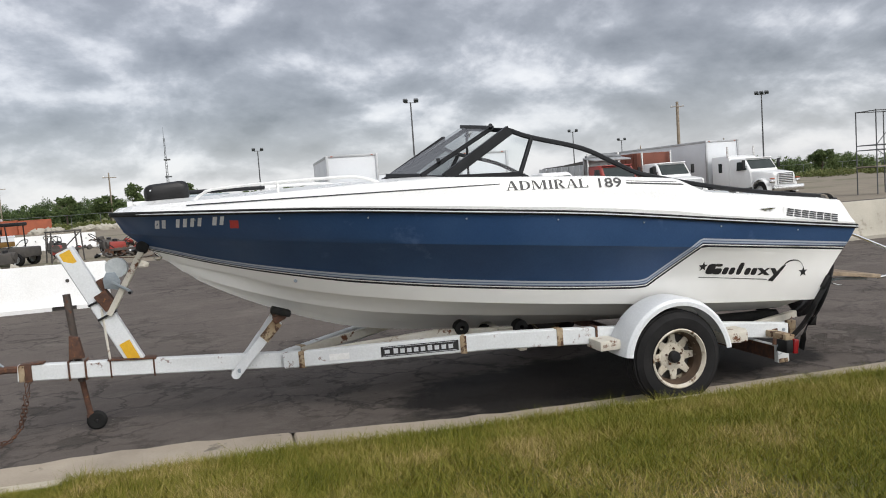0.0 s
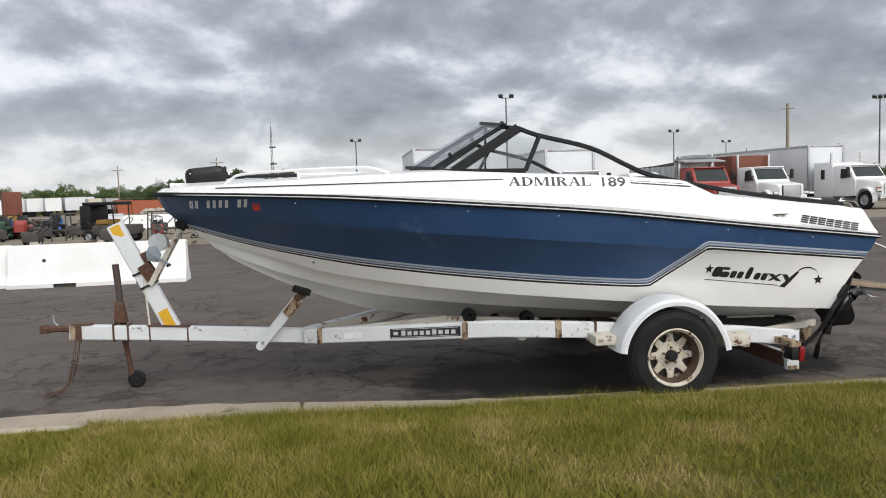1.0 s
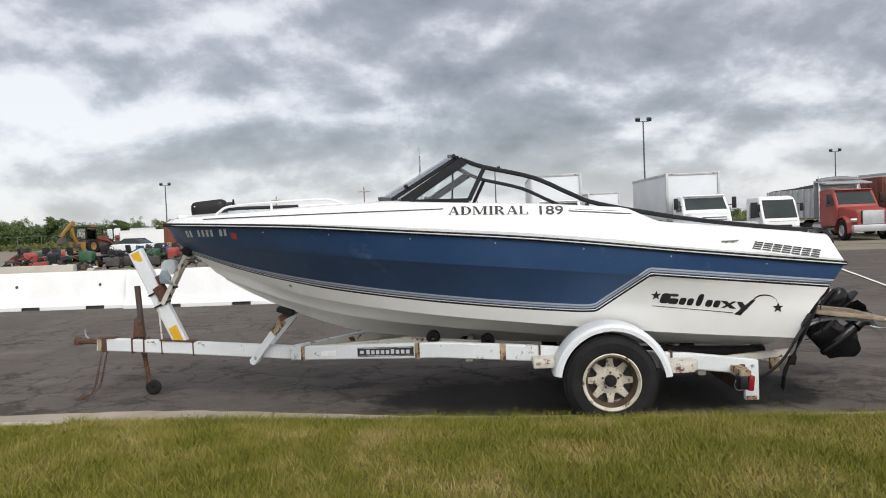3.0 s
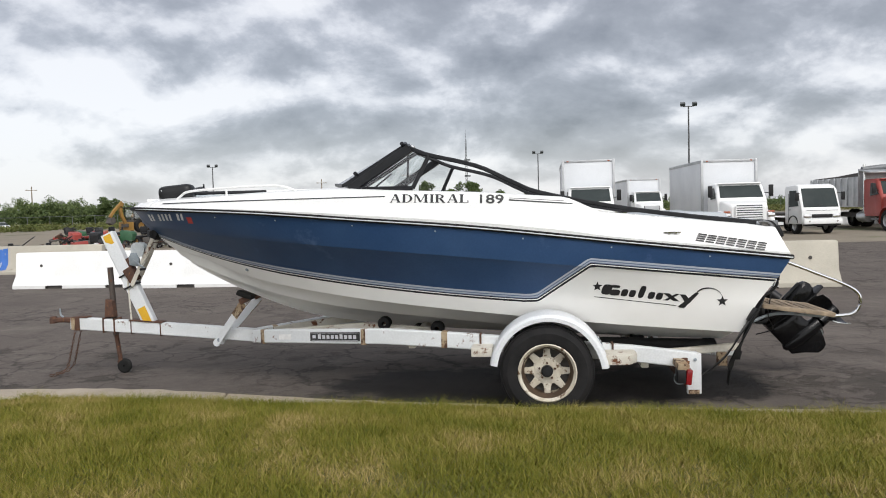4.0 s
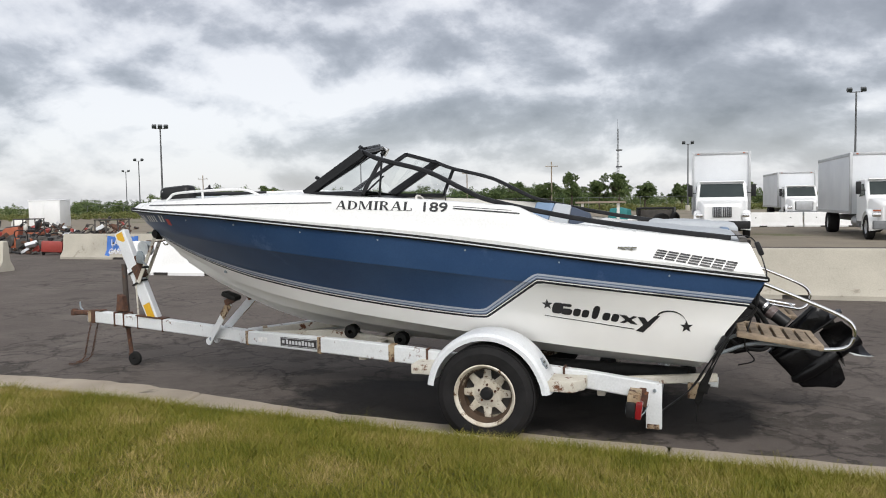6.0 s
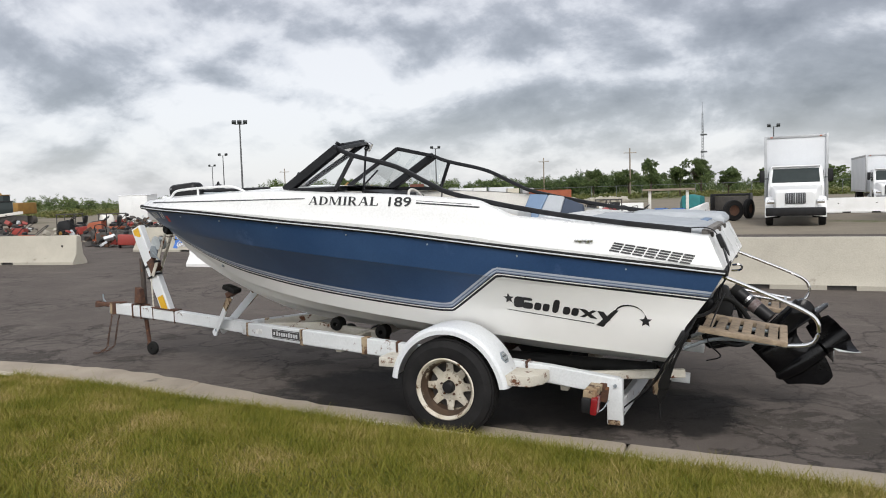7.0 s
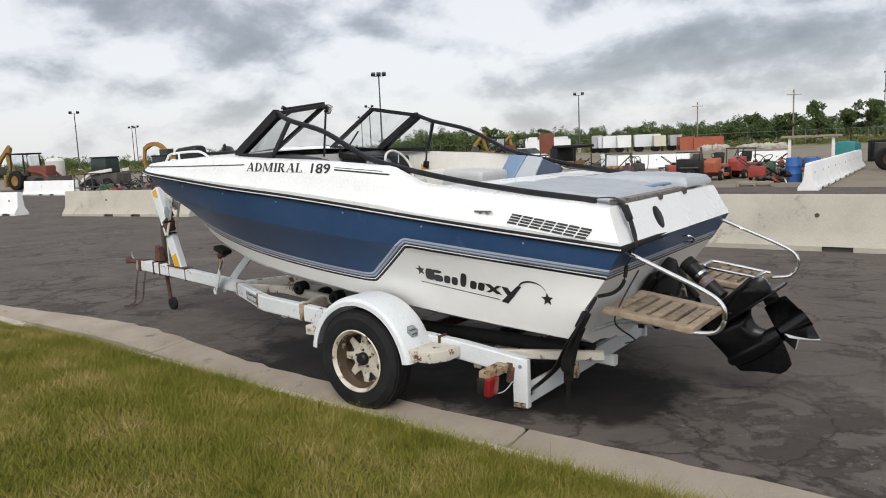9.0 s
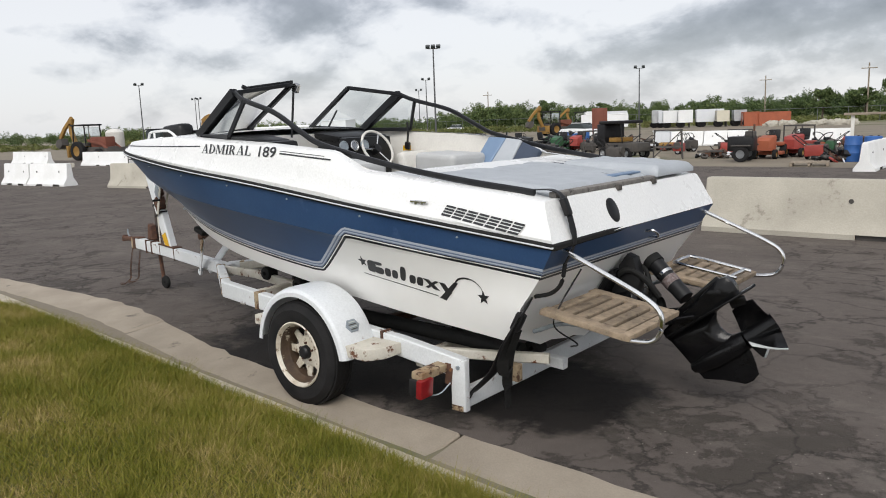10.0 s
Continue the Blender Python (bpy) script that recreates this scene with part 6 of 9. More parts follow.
def build_front():
    # coupler, latch and safety chain
    front_part("coupler", beam([(-6.92, 0, 0.572), (-6.80, 0, 0.575), (-6.66, 0, 0.565)], 0.075, 0.05, 0.012), M_RUST, TRAILER, "rusted hitch coupler")
    front_part("coupler_cap", lathe(bmesh.new(), [(0, 0.045), (0.03, 0.04), (0.042, 0.015), (0.042, -0.03), (0, -0.03)], pose(-6.93, 0, 0.57), 16), M_RUST, TRAILER)
    front_part("coupler_latch", tube([(-6.82, 0, 0.60), (-6.85, 0, 0.63), (-6.855, 0, 0.69)], 0.009, 8, 4), M_GALV, TRAILER)
    front_part("coupler_bracket", B((-6.62, 0, tongue_z(-6.62) + 0.068), (0.17, 0.09, 0.014), bevel=0.004), M_RUST, TRAILER)
    front_part("rust_patch", B((-6.685, 0, tongue_z(-6.685)), (0.06, 0.091, 0.131), bevel=0.008), M_RUSTY, TRAILER, "rust-eaten tongue end")
    front_part("coupler_plate", B((-6.645, 0, tongue_z(-6.645)), (0.05, 0.098, 0.138), bevel=0.004), M_RUST, TRAILER)
    for y, ph in ((-0.055, 0.0), (0.05, 0.6)):
        path = smooth_path([(-6.66, y, 0.48), (-6.68, y - 0.02, 0.36), (-6.71, y - 0.03, 0.22), (-6.76, y - 0.02, 0.09), (-6.84, y - 0.05, 0.025), (-6.92, y - 0.07, 0.018)], 5)
        d = 0.0
        last = path[0]
        k = 0
        for p in path[1:]:
            if (p - last).length >= 0.028:
                t = (p - last).normalized()
                side = t.cross(Vector((1, 0.3, 0)) if k % 2 else Vector((0, 1, 0.2))).normalized()
                c = (p + last) / 2
                lk = [c + t * (0.021 * math.cos(a)) + side * (0.011 * math.sin(a)) for a in np.linspace(0, 2 * math.pi, 11)[:-1]]
                front_part("chain_link", sweep(bmesh.new(), lk, ring(0.0042, 5), closed=True), M_RUST, TRAILER)
                last = p
                k += 1
    # tongue jack
    jack = front_part("jack_tube", rod(bmesh.new(), (-6.322, 0.085, 1.085), (-6.300, 0.085, 0.40), 0.029, n=16), M_IRON, TRAILER, "dark rusty tongue jack tube")
    front_part("jack_inner", rod(bmesh.new(), (-6.300, 0.085, 0.41), (-6.265, 0.085, 0.13), 0.023, n=14), M_RUST, jack)
    front_part("jack_foot", B((-6.255, 0.085, 0.112), (0.065, 0.045, 0.065), (0, -25, 0), 0.01), M_RUST, jack)
    front_part("jack_collar", prism(bmesh.new(), [(-0.055, -0.06), (0.055, -0.06), (0.032, 0.10), (-0.034, 0.12)], 0.07, at_side(-6.305, 0.05, 0.66), 0.008), M_RUST, jack)
    for x in (-6.36, -6.24):
        front_part("jack_clamp", B((x, 0.02, tongue_z(x)), (0.014, 0.15, 0.155), bevel=0.003), M_RUST, TRAILER)
    front_part("jack_wheel", lathe(bmesh.new(), [(0.012, -0.025), (0.06, -0.025), (0.075, -0.015), (0.078, 0.0), (0.075, 0.015), (0.06, 0.025), (0.012, 0.025)], pose(-6.222, 0.085, 0.076, 90, 0, 0), 22, close=True), M_RUBBER, jack, "worn black jack wheel")
    # winch post leaning forward, with its stay, arm and winch
    base, top = Vector((-5.87, 0, 0.53)), Vector((-6.27, 0, 1.43))
    post = front_part("winch_post", beam([base, top], 0.085, 0.135, 0.008), M_FENDER, TRAILER, "white winch post with yellow reflectors")
    d = (top - base).normalized()
    ang = math.degrees(math.atan2(-(top.x - base.x), top.z - base.z))
    for f in (0.90, 0.10):
        c = base.lerp(top, f)
        front_part("reflector", B(c + Vector((0, -0.0445, 0)), (0.085, 0.003, 0.165), (0, -ang, 0)), M_YELLOW, post, "yellow reflector strip")
        front_part("reflector", B(c + Vector((0, 0.0445, 0)), (0.065, 0.003, 0.15), (0, -ang, 0)), M_YELLOW, post)
    for f in (0.42, 0.545):
        front_part("clamp_strap", B(base.lerp(top, f), (0.150, 0.098, 0.016), (0, -ang, 0), 0.003), M_BLACK, post)
    front_part("post_foot", B((-5.90, 0, tongue_z(-5.9) + 0.068), (0.36, 0.11, 0.014), (0, 3.7, 0), 0.003), M_RUST, TRAILER, "rusted base plate")
    for x in (-6.06, -5.74):
        front_part("u_bolt", B((x, 0, tongue_z(x)), (0.013, 0.10, 0.15), bevel=0.003), M_RUST, TRAILER)
    front_part("stay_rod", rod(bmesh.new(), (-6.06, -0.03, 0.56), (-6.07, -0.03, 0.96), 0.009, n=8), M_TRAILER_WORN, TRAILER)
    for y in (-0.05, 0.05):
        arm = beam([(-6.02, y, 0.91), (-5.745, y, 1.38)], 0.012, 0.042, 0.003)
        front_part("roller_arm", arm, M_TRAILER_WORN, TRAILER, "worn white bow roller arm")
    front_part("arm_bracket", B((-6.03, 0, 1.02), (0.10, 0.11, 0.14), (0, -30, 0), 0.008), M_RUST, TRAILER)
    front_part("bow_roller", lathe(bmesh.new(), [(0.015, -0.06), (0.044, -0.06), (0.046, -0.045), (0.034, 0), (0.046, 0.045), (0.044, 0.06), (0.015, 0.06)], pose(-5.735, 0, 1.415, 90, 0, 0), 20, close=True), M_RUBBER, TRAILER, "black rubber bow roller")
    front_part("bow_chock", B((-5.725, 0, 1.405), (0.065, 0.115, 0.085), (0, 30, 0), 0.02), M_RUBBER, TRAILER)
    w = front_part("winch", lathe(bmesh.new(), [(0, -0.062), (0.022, -0.062), (0.024, -0.054), (0.064, -0.052), (0.074, -0.048), (0.074, -0.042), (0.035, -0.038), (0.035, 0.038), (0.072, 0.042), (0.074, 0.05), (0, 0.052)], pose(-5.925, 0, 1.265, 90, 0, 0), 32), M_REEL, TRAILER, "pale zinc-plated boat winch")
    front_part("gear_cover", prism(bmesh.new(), [(-0.055, -0.10), (0.035, -0.115), (0.060, -0.05), (0.030, 0.02), (-0.03, 0.02), (-0.06, -0.03)], 0.024, at_side(-5.965, -0.036, 1.215), 0.006), M_GALV, w, "grey winch gear cover")
    front_part("winch_crank", beam([(-5.965, -0.085, 1.165), (-5.845, -0.085, 1.085)], 0.007, 0.022, 0.003), M_GALV, w)
    front_part("crank_grip", rod(bmesh.new(), (-5.84, -0.085, 1.08), (-5.84, -0.17, 1.08), 0.012, n=10), M_BLACK, w)
    front_part("winch_mount", B((-6.02, 0, 1.15), (0.09, 0.07, 0.09), (0, -25, 0), 0.008), M_RUST, w)
    front_part("winch_strap", beam([(-5.90, 0, 1.34), (-5.71, 0, 1.33), (-5.66, 0, 1.345)], 0.04, 0.005, 0.001), M_RUST, w)
    front_part("bow_hook", tube([(-5.66, -0.005, 1.37), (-5.62, -0.01, 1.345), (-5.60, -0.01, 1.315), (-5.63, -0.01, 1.30), (-5.66, -0.01, 1.32)], 0.007, 7, 4), M_CHROME, TRAILER)
    # swinging bow arms
    for s in (-1, 1):
        front_part("bow_arm", beam([(-5.12, s * 0.062, 0.345), (-4.76, s * 0.20, 0.765)], 0.012, 0.075, 0.004), M_FENDER, TRAILER, "white flat support arm")
        front_part("arm_pivot", rod(bmesh.new(), (-5.09, s * 0.055, 0.375), (-5.09, s * 0.082, 0.375), 0.018, n=10), M_GALV, TRAILER)
        front_part("arm_stain", beam([(-4.88, s * 0.162, 0.625), (-4.765, s * 0.206, 0.757)], 0.012, 0.083, 0.004), M_RUSTY, TRAILER, "rust-stained arm end")
        front_part("arm_end", rod(bmesh.new(), (-5.12, s * 0.056, 0.345), (-5.12, s * 0.068, 0.345), 0.0375, n=18), M_FENDER, TRAILER)
        front_part("arm_bracket", B((-4.75, s * 0.20, 0.788), (0.10, 0.08, 0.055), (0, -25, 0), 0.01), M_RUST, TRAILER, "rusted arm head")
        front_part("hull_pad", B((-4.735, s * 0.21, 0.835), (0.16, 0.12, 0.05), (0, 18, 0), 0.018), M_RUBBER, TRAILER, "black rubber hull pad")


build_front()


def build_wheel(s):
    """Wheel, fender and step plates on one side."""
    cx, cz, y0 = -1.888, 0.322, s * 1.262
    R, W = 0.350, 0.205
    side = pose(cx, y0, cz, 90 if s < 0 else -90, 0, 0) @ Matrix.Diagonal((1.03, 1.03, 1, 1))  # z axis points outboard
    wheel = part("wheel", lathe(bmesh.new(), [
        (0.205, -W * 0.42), (0.225, -W * 0.48), (0.28, -W * 0.52), (R - 0.035, -W * 0.46), (R - 0.01, -W * 0.38), (R, -W * 0.2), (R, W * 0.2), (R - 0.01, W * 0.38), (R - 0.035, W * 0.46), (0.30, W * 0.515), (0.25, W * 0.505), (0.225, W * 0.47), (0.205, W * 0.42)],
        side, 56, close=True), M_TYRE, TRAILER, "worn black trailer tyre")
    # tread blocks, cut by grooves round the tyre
    for k in range(4):
        zc = W * (-0.27 + 0.18 * k)
        part("tread_rib", lathe(bmesh.new(), [(R - 0.004, zc - 0.013), (R + 0.005, zc - 0.011), (R + 0.005, zc + 0.011), (R - 0.004, zc + 0.013)], side, 48, close=True), M_TYRE, wheel)
    rim = part("rim", lathe(bmesh.new(), [(0.205, W * 0.40), (0.210, W * 0.46), (0.222, W * 0.50), (0.214, W * 0.53), (0.202, W * 0.47), (0.194, W * 0.40)], side, 48, close=True), M_RIM, wheel, "rust-stained cream steel rim lip")
    part("rim_barrel", lathe(bmesh.new(), [(0.195, W * 0.41), (0.188, W * 0.36), (0.184, W * 0.20), (0.173, W * 0.12), (0.170, -W * 0.3), (0.200, -W * 0.44)], side, 48), M_BARREL, rim, "rust-brown rim barrel")
    # spoke disc: eight windows between spokes
    bm = bmesh.new()
    zd = W * 0.02
    inner, outer = 0.104, 0.176
    for k in range(8):
        a0 = 2 * math.pi * k / 8
        hw_i, hw_o = 0.32, 0.13
        pts = []
        for r, h in ((inner, hw_i), ((inner + outer) / 2, 0.19), (outer, hw_o)):
            pts.append((r * math.cos(a0 - h), r * math.sin(a0 - h)))
        for r, h in ((outer, hw_o), ((inner + outer) / 2, 0.19), (inner, hw_i)):
            pts.append((r * math.cos(a0 + h), r * math.sin(a0 + h)))
        prism(bm, pts, 0.012, side @ Matrix.Translation((0, 0, zd - 0.012)), 0.003)
    part("spoke_ring", bm, M_RIM, rim)
    part("wheel_disc", lathe(bmesh.new(), [(0.0, zd + 0.012), (0.05, zd + 0.012), (0.075, zd + 0.010), (0.108, zd - 0.004), (0.110, zd - 0.016), (0.0, zd - 0.016)], side, 32), M_RIM, rim)
    part("rim_back", lathe(bmesh.new(), [(0.0, -0.045), (0.175, -0.045), (0.175, -0.055), (0, -0.055)], side, 24), M_DUST, rim)
    part("hub_cap", lathe(bmesh.new(), [(0, zd + 0.055), (0.034, zd + 0.052), (0.044, zd + 0.04), (0.047, zd + 0.005), (0, zd + 0.005)], side, 20), M_BLACK, rim, "dark greasy hub cap")
    for k in range(5):
        a = 2 * math.pi * k / 5 + 0.3
        p = side @ Vector((0.062 * math.cos(a), 0.062 * math.sin(a), zd + 0.004))
        q = side @ Vector((0.062 * math.cos(a), 0.062 * math.sin(a), zd + 0.026))
        part("wheel_nut", rod(bmesh.new(), p, q, 0.010, 0.008, 6), M_RUST, rim)
    # fender: an arched sheet with a rolled outer lip
    bm = bmesh.new()
    prof = [(s * 1.065, 0.447), (s * 1.10, 0.460), (s * 1.305, 0.460), (s * 1.345, 0.449), (s * 1.360, 0.428), (s * 1.360, 0.398), (s * 1.353, 0.398), (s * 1.350, 0.426), (s * 1.335, 0.441), (s * 1.305, 0.451), (s * 1.10, 0.451), (s * 1.07, 0.440)]
    rows = []
    for a in np.linspace(radians(4), radians(173), 40):
        fl = 1.0 + 0.03 * max(0.0, (0.5 - a)) * 2
        rows.append([bm.verts.new((cx + 0.01 + r * fl * math.cos(a) * 1.0, y, cz + 0.002 + r * math.sin(a))) for y, r in prof])
    n = len(prof)
    for r, q in zip(rows, rows[1:]):
        for j in range(n):
            bm.faces.new((r[j], r[(j + 1) % n], q[(j + 1) % n], q[j]))
    bm.faces.new(rows[0])
    bm.faces.new(rows[-1][::-1])
    bmesh.ops.recalc_face_normals(bm, faces=bm.faces)
    fender = part("fender", bm, M_FENDER, TRAILER, "white rounded steel fender")
    # badge on the fender
    a = radians(30)
    face = pose(cx + 0.01 + 0.460 * math.cos(a), s * 1.22, cz + 0.460 * math.sin(a), 0, 0, 0) @ pose(0, 0, 0, 0, 60, 0)
    hexa = [(0.052 * math.cos(k * math.pi / 3 + 0.5) * 0.95, 0.052 * math.sin(k * math.pi / 3 + 0.5) * 1.15) for k in range(6)]
    badge = part("fender_badge", prism(bmesh.new(), hexa, 0.006, face, 0.002), M_GALV, fender, "dull six-sided metal badge")
    for k in range(4):
        part("badge_rib", B(face @ Vector((-0.024 + 0.016 * k, 0, 0.009)), (0.006, 0.07 - 0.012 * abs(k - 1.5), 0.005), (0, 60, 0), 0.001), M_DUST if k % 2 else M_BARE, badge)
    # step plates fore and aft
    part("step_plate", B((-2.40, s * 1.14, 0.465), (0.17, 0.24, 0.075), bevel=0.012), M_TRAILER_WORN, fender, "rusty cream step plate")
    part("step_plate", prism(bmesh.new(), [(-1.46, s * 1.33), (-1.26, s * 1.33), (-1.19, s * 1.22), (-1.19, s * 1.07), (-1.46, s * 1.07)], 0.075, Matrix.Translation((0, 0, 0.375)), 0.008), M_TRAILER_WORN, fender, "rusty cream step plate")


build_wheel(-1)
build_wheel(1)


def rail_point(f, dz, out):
    p, q = Vector((-4.60, -0.125, rail_z(-4.60))), Vector((-3.20, -1.0, rail_z(-3.2)))
    d = (q - p).normalized()
    n = Vector((d.y, -d.x, 0)).normalized()
    n = n if n.y < 0 else -n
    return p.lerp(q, f) + Vector((0, 0, dz)) + n * out


# maker's plate on the splayed rail: dark field, pale rim, plain pale bars
def plate(name, f0, f1, z0, z1, out, mt, parent, label=""):
    bm = bmesh.new()
    vs = [bm.verts.new(rail_point(f, z, out)) for f, z in ((f0, z0), (f1, z0), (f1, z1), (f0, z1))]
    bm.faces.new(vs)
    back = [bm.verts.new(rail_point(f, z, out - 0.002)) for f, z in ((f0, z0), (f1, z0), (f1, z1), (f0, z1))]
    for i in range(4):
        bm.faces.new((vs[i], back[i], back[(i + 1) % 4], vs[(i + 1) % 4]))
    bmesh.ops.recalc_face_normals(bm, faces=bm.faces)
    return part(name, bm, mt, parent, label)


NP = plate("maker_plate", 0.435, 0.82, -0.040, 0.040, 0.0405, M_DECAL, TRAILER, "black maker's plate with plain pale bars")
for a, b, lo, hi in ((0.445, 0.810, 0.031, 0.034), (0.445, 0.810, -0.034, -0.031), (0.455, 0.48, -0.014, 0.014)):
    plate("plate_line", a, b, lo, hi, 0.0425, M_DECAL_W, NP)
for k in range(9):
    a = 0.50 + 0.034 * k
    plate("plate_bar", a, a + 0.022, -0.019, 0.021 if k in (0, 5) else 0.014, 0.0425, M_DECAL_W, NP)
plate("cream_tag", 0.165, 0.27, -0.028, 0.022, 0.0395, M_WHITE, TRAILER)

# ratchet strap from the sun pad round the stern corner to the trailer
STRAP = thing("ratchet_strap", (-0.05, -0.92, 0.3), "black webbing ratchet strap holding the boat's stern down", "strap")
part("webbing", sweep(bmesh.new(), smooth_path([(-0.25, -0.93, 1.452), (-0.12, -0.925, 1.452), (-0.055, -0.92, 1.40), (0.0, -0.925, 1.25), (0.012, -0.93, 1.16), (-0.04, -0.94, 1.05)], 5), rect(0.048, 0.006, 0.002)), M_BLACK, STRAP)
part("ratchet", B((-0.035, -0.935, 1.365), (0.035, 0.05, 0.10), (0, -22, 0), 0.012), M_BLACK, STRAP, "black steel ratchet")
part("cord", tube([(-0.04, -0.94, 1.05), (-0.06, -0.95, 0.94), (-0.12, -0.96, 0.88), (-0.20, -1.01, 0.86)], 0.012, 7, 5), M_BLACK, STRAP)
part("webbing", sweep(bmesh.new(), smooth_path([(-0.20, -1.03, 0.86), (-0.26, -1.06, 0.74), (-0.36, -1.06, 0.58), (-0.48, -1.03, 0.38), (-0.66, -0.99, 0.21), (-0.70, -1.0, 0.16)], 5), rect(0.075, 0.010, 0.003)), M_BLACK, STRAP)
part("ratchet", B((-0.275, -1.062, 0.715), (0.055, 0.05, 0.12), (0, 28, 0), 0.014), M_BLACK, STRAP, "black steel ratchet")
part("loose_end", sweep(bmesh.new(), smooth_path([(-0.28, -1.06, 0.66), (-0.36, -1.04, 0.48), (-0.42, -0.98, 0.32), (-0.44, -0.94, 0.14)], 5), rect(0.062, 0.006, 0.001)), M_RUBBER, STRAP)
part("folded_end", sweep(bmesh.new(), smooth_path([(-0.25, -1.07, 0.76), (-0.33, -1.085, 0.60), (-0.385, -1.07, 0.46), (-0.40, -1.03, 0.36), (-0.37, -1.0, 0.42)], 5), rect(0.070, 0.008, 0.002)), M_RUBBER, STRAP)
part("wire", tube([(-0.02, -0.80, 1.0), (-0.10, -0.90, 0.80), (-0.12, -0.93, 0.68), (-0.05, -0.80, 0.56), (-0.15, -0.70, 0.50)], 0.005, 6, 5), M_BLACK, STRAP)

# ---- trucks and machines across the lot ----


def put(ob, x, y, yaw=0.0, z=-0.03):
    ob.matrix_basis = pose(x, y, z, 0, 0, yaw)
    return ob


def road_wheel(parent, x, y, r, w, name="wheel", rim_mat=None, n=24):
    """A tyre with its rim, axle along x."""
    m = pose(x, y, r, 0, 90, 0)
    t = part(name, lathe(bmesh.new(), [(r * 0.58, -w / 2), (r * 0.90, -w / 2), (r, -w * 0.36), (r, w * 0.36), (r * 0.90, w / 2), (r * 0.58, w / 2)], m, n, close=True), M_TYRE, parent)
    part("rim", lathe(bmesh.new(), [(r * 0.60, -w * 0.45), (r * 0.5, -w * 0.2), (r * 0.2, -w * 0.34), (0, -w * 0.34), (0, w * 0.34), (r * 0.2, w * 0.34), (r * 0.5, w * 0.2), (r * 0.60, w * 0.45)], m, n), rim_mat or M_ALU, t)
    return t


def cab_shell(sections):
    """Loft of rounded boxes: each section is (y, half width, z low, z high)."""
    bm = bmesh.new()
    rows = []
    for y, hw, zl, zh in sections:
        c = min(0.12, hw * 0.2, (zh - zl) * 0.25)
        prof = [(-hw, zl), (-hw, zh - c), (-hw + c * 0.4, zh - c * 0.3), (-hw + c, zh), (hw - c, zh), (hw - c * 0.4, zh - c * 0.3), (hw, zh - c), (hw, zl)]
        rows.append([bm.verts.new((x, y, z)) for x, z in prof])
    for a, b in zip(rows, rows[1:]):
        for j in range(8):
            bm.faces.new((a[j], a[(j + 1) % 8], b[(j + 1) % 8], b[j]))
    bm.faces.new(rows[0])
    bm.faces.new(rows[-1][::-1])
    bmesh.ops.recalc_face_normals(bm, faces=bm.faces)
    return bm


def slab(pts, t=0.012):
    """A four-cornered plate of a little thickness."""
    bm = bmesh.new()
    P = [Vector(p) for p in pts]
    n = (P[1] - P[0]).cross(P[-1] - P[0]).normalized() * t
    a = [bm.verts.new(p + n) for p in P]
    b = [bm.verts.new(p - n) for p in P]
    bm.faces.new(a)
    bm.faces.new(b[::-1])
    for i in range(len(P)):
        j = (i + 1) % len(P)
        bm.faces.new((a[i], b[i], b[j], a[j]))
    bmesh.ops.recalc_face_normals(bm, faces=bm.faces)
    return bm


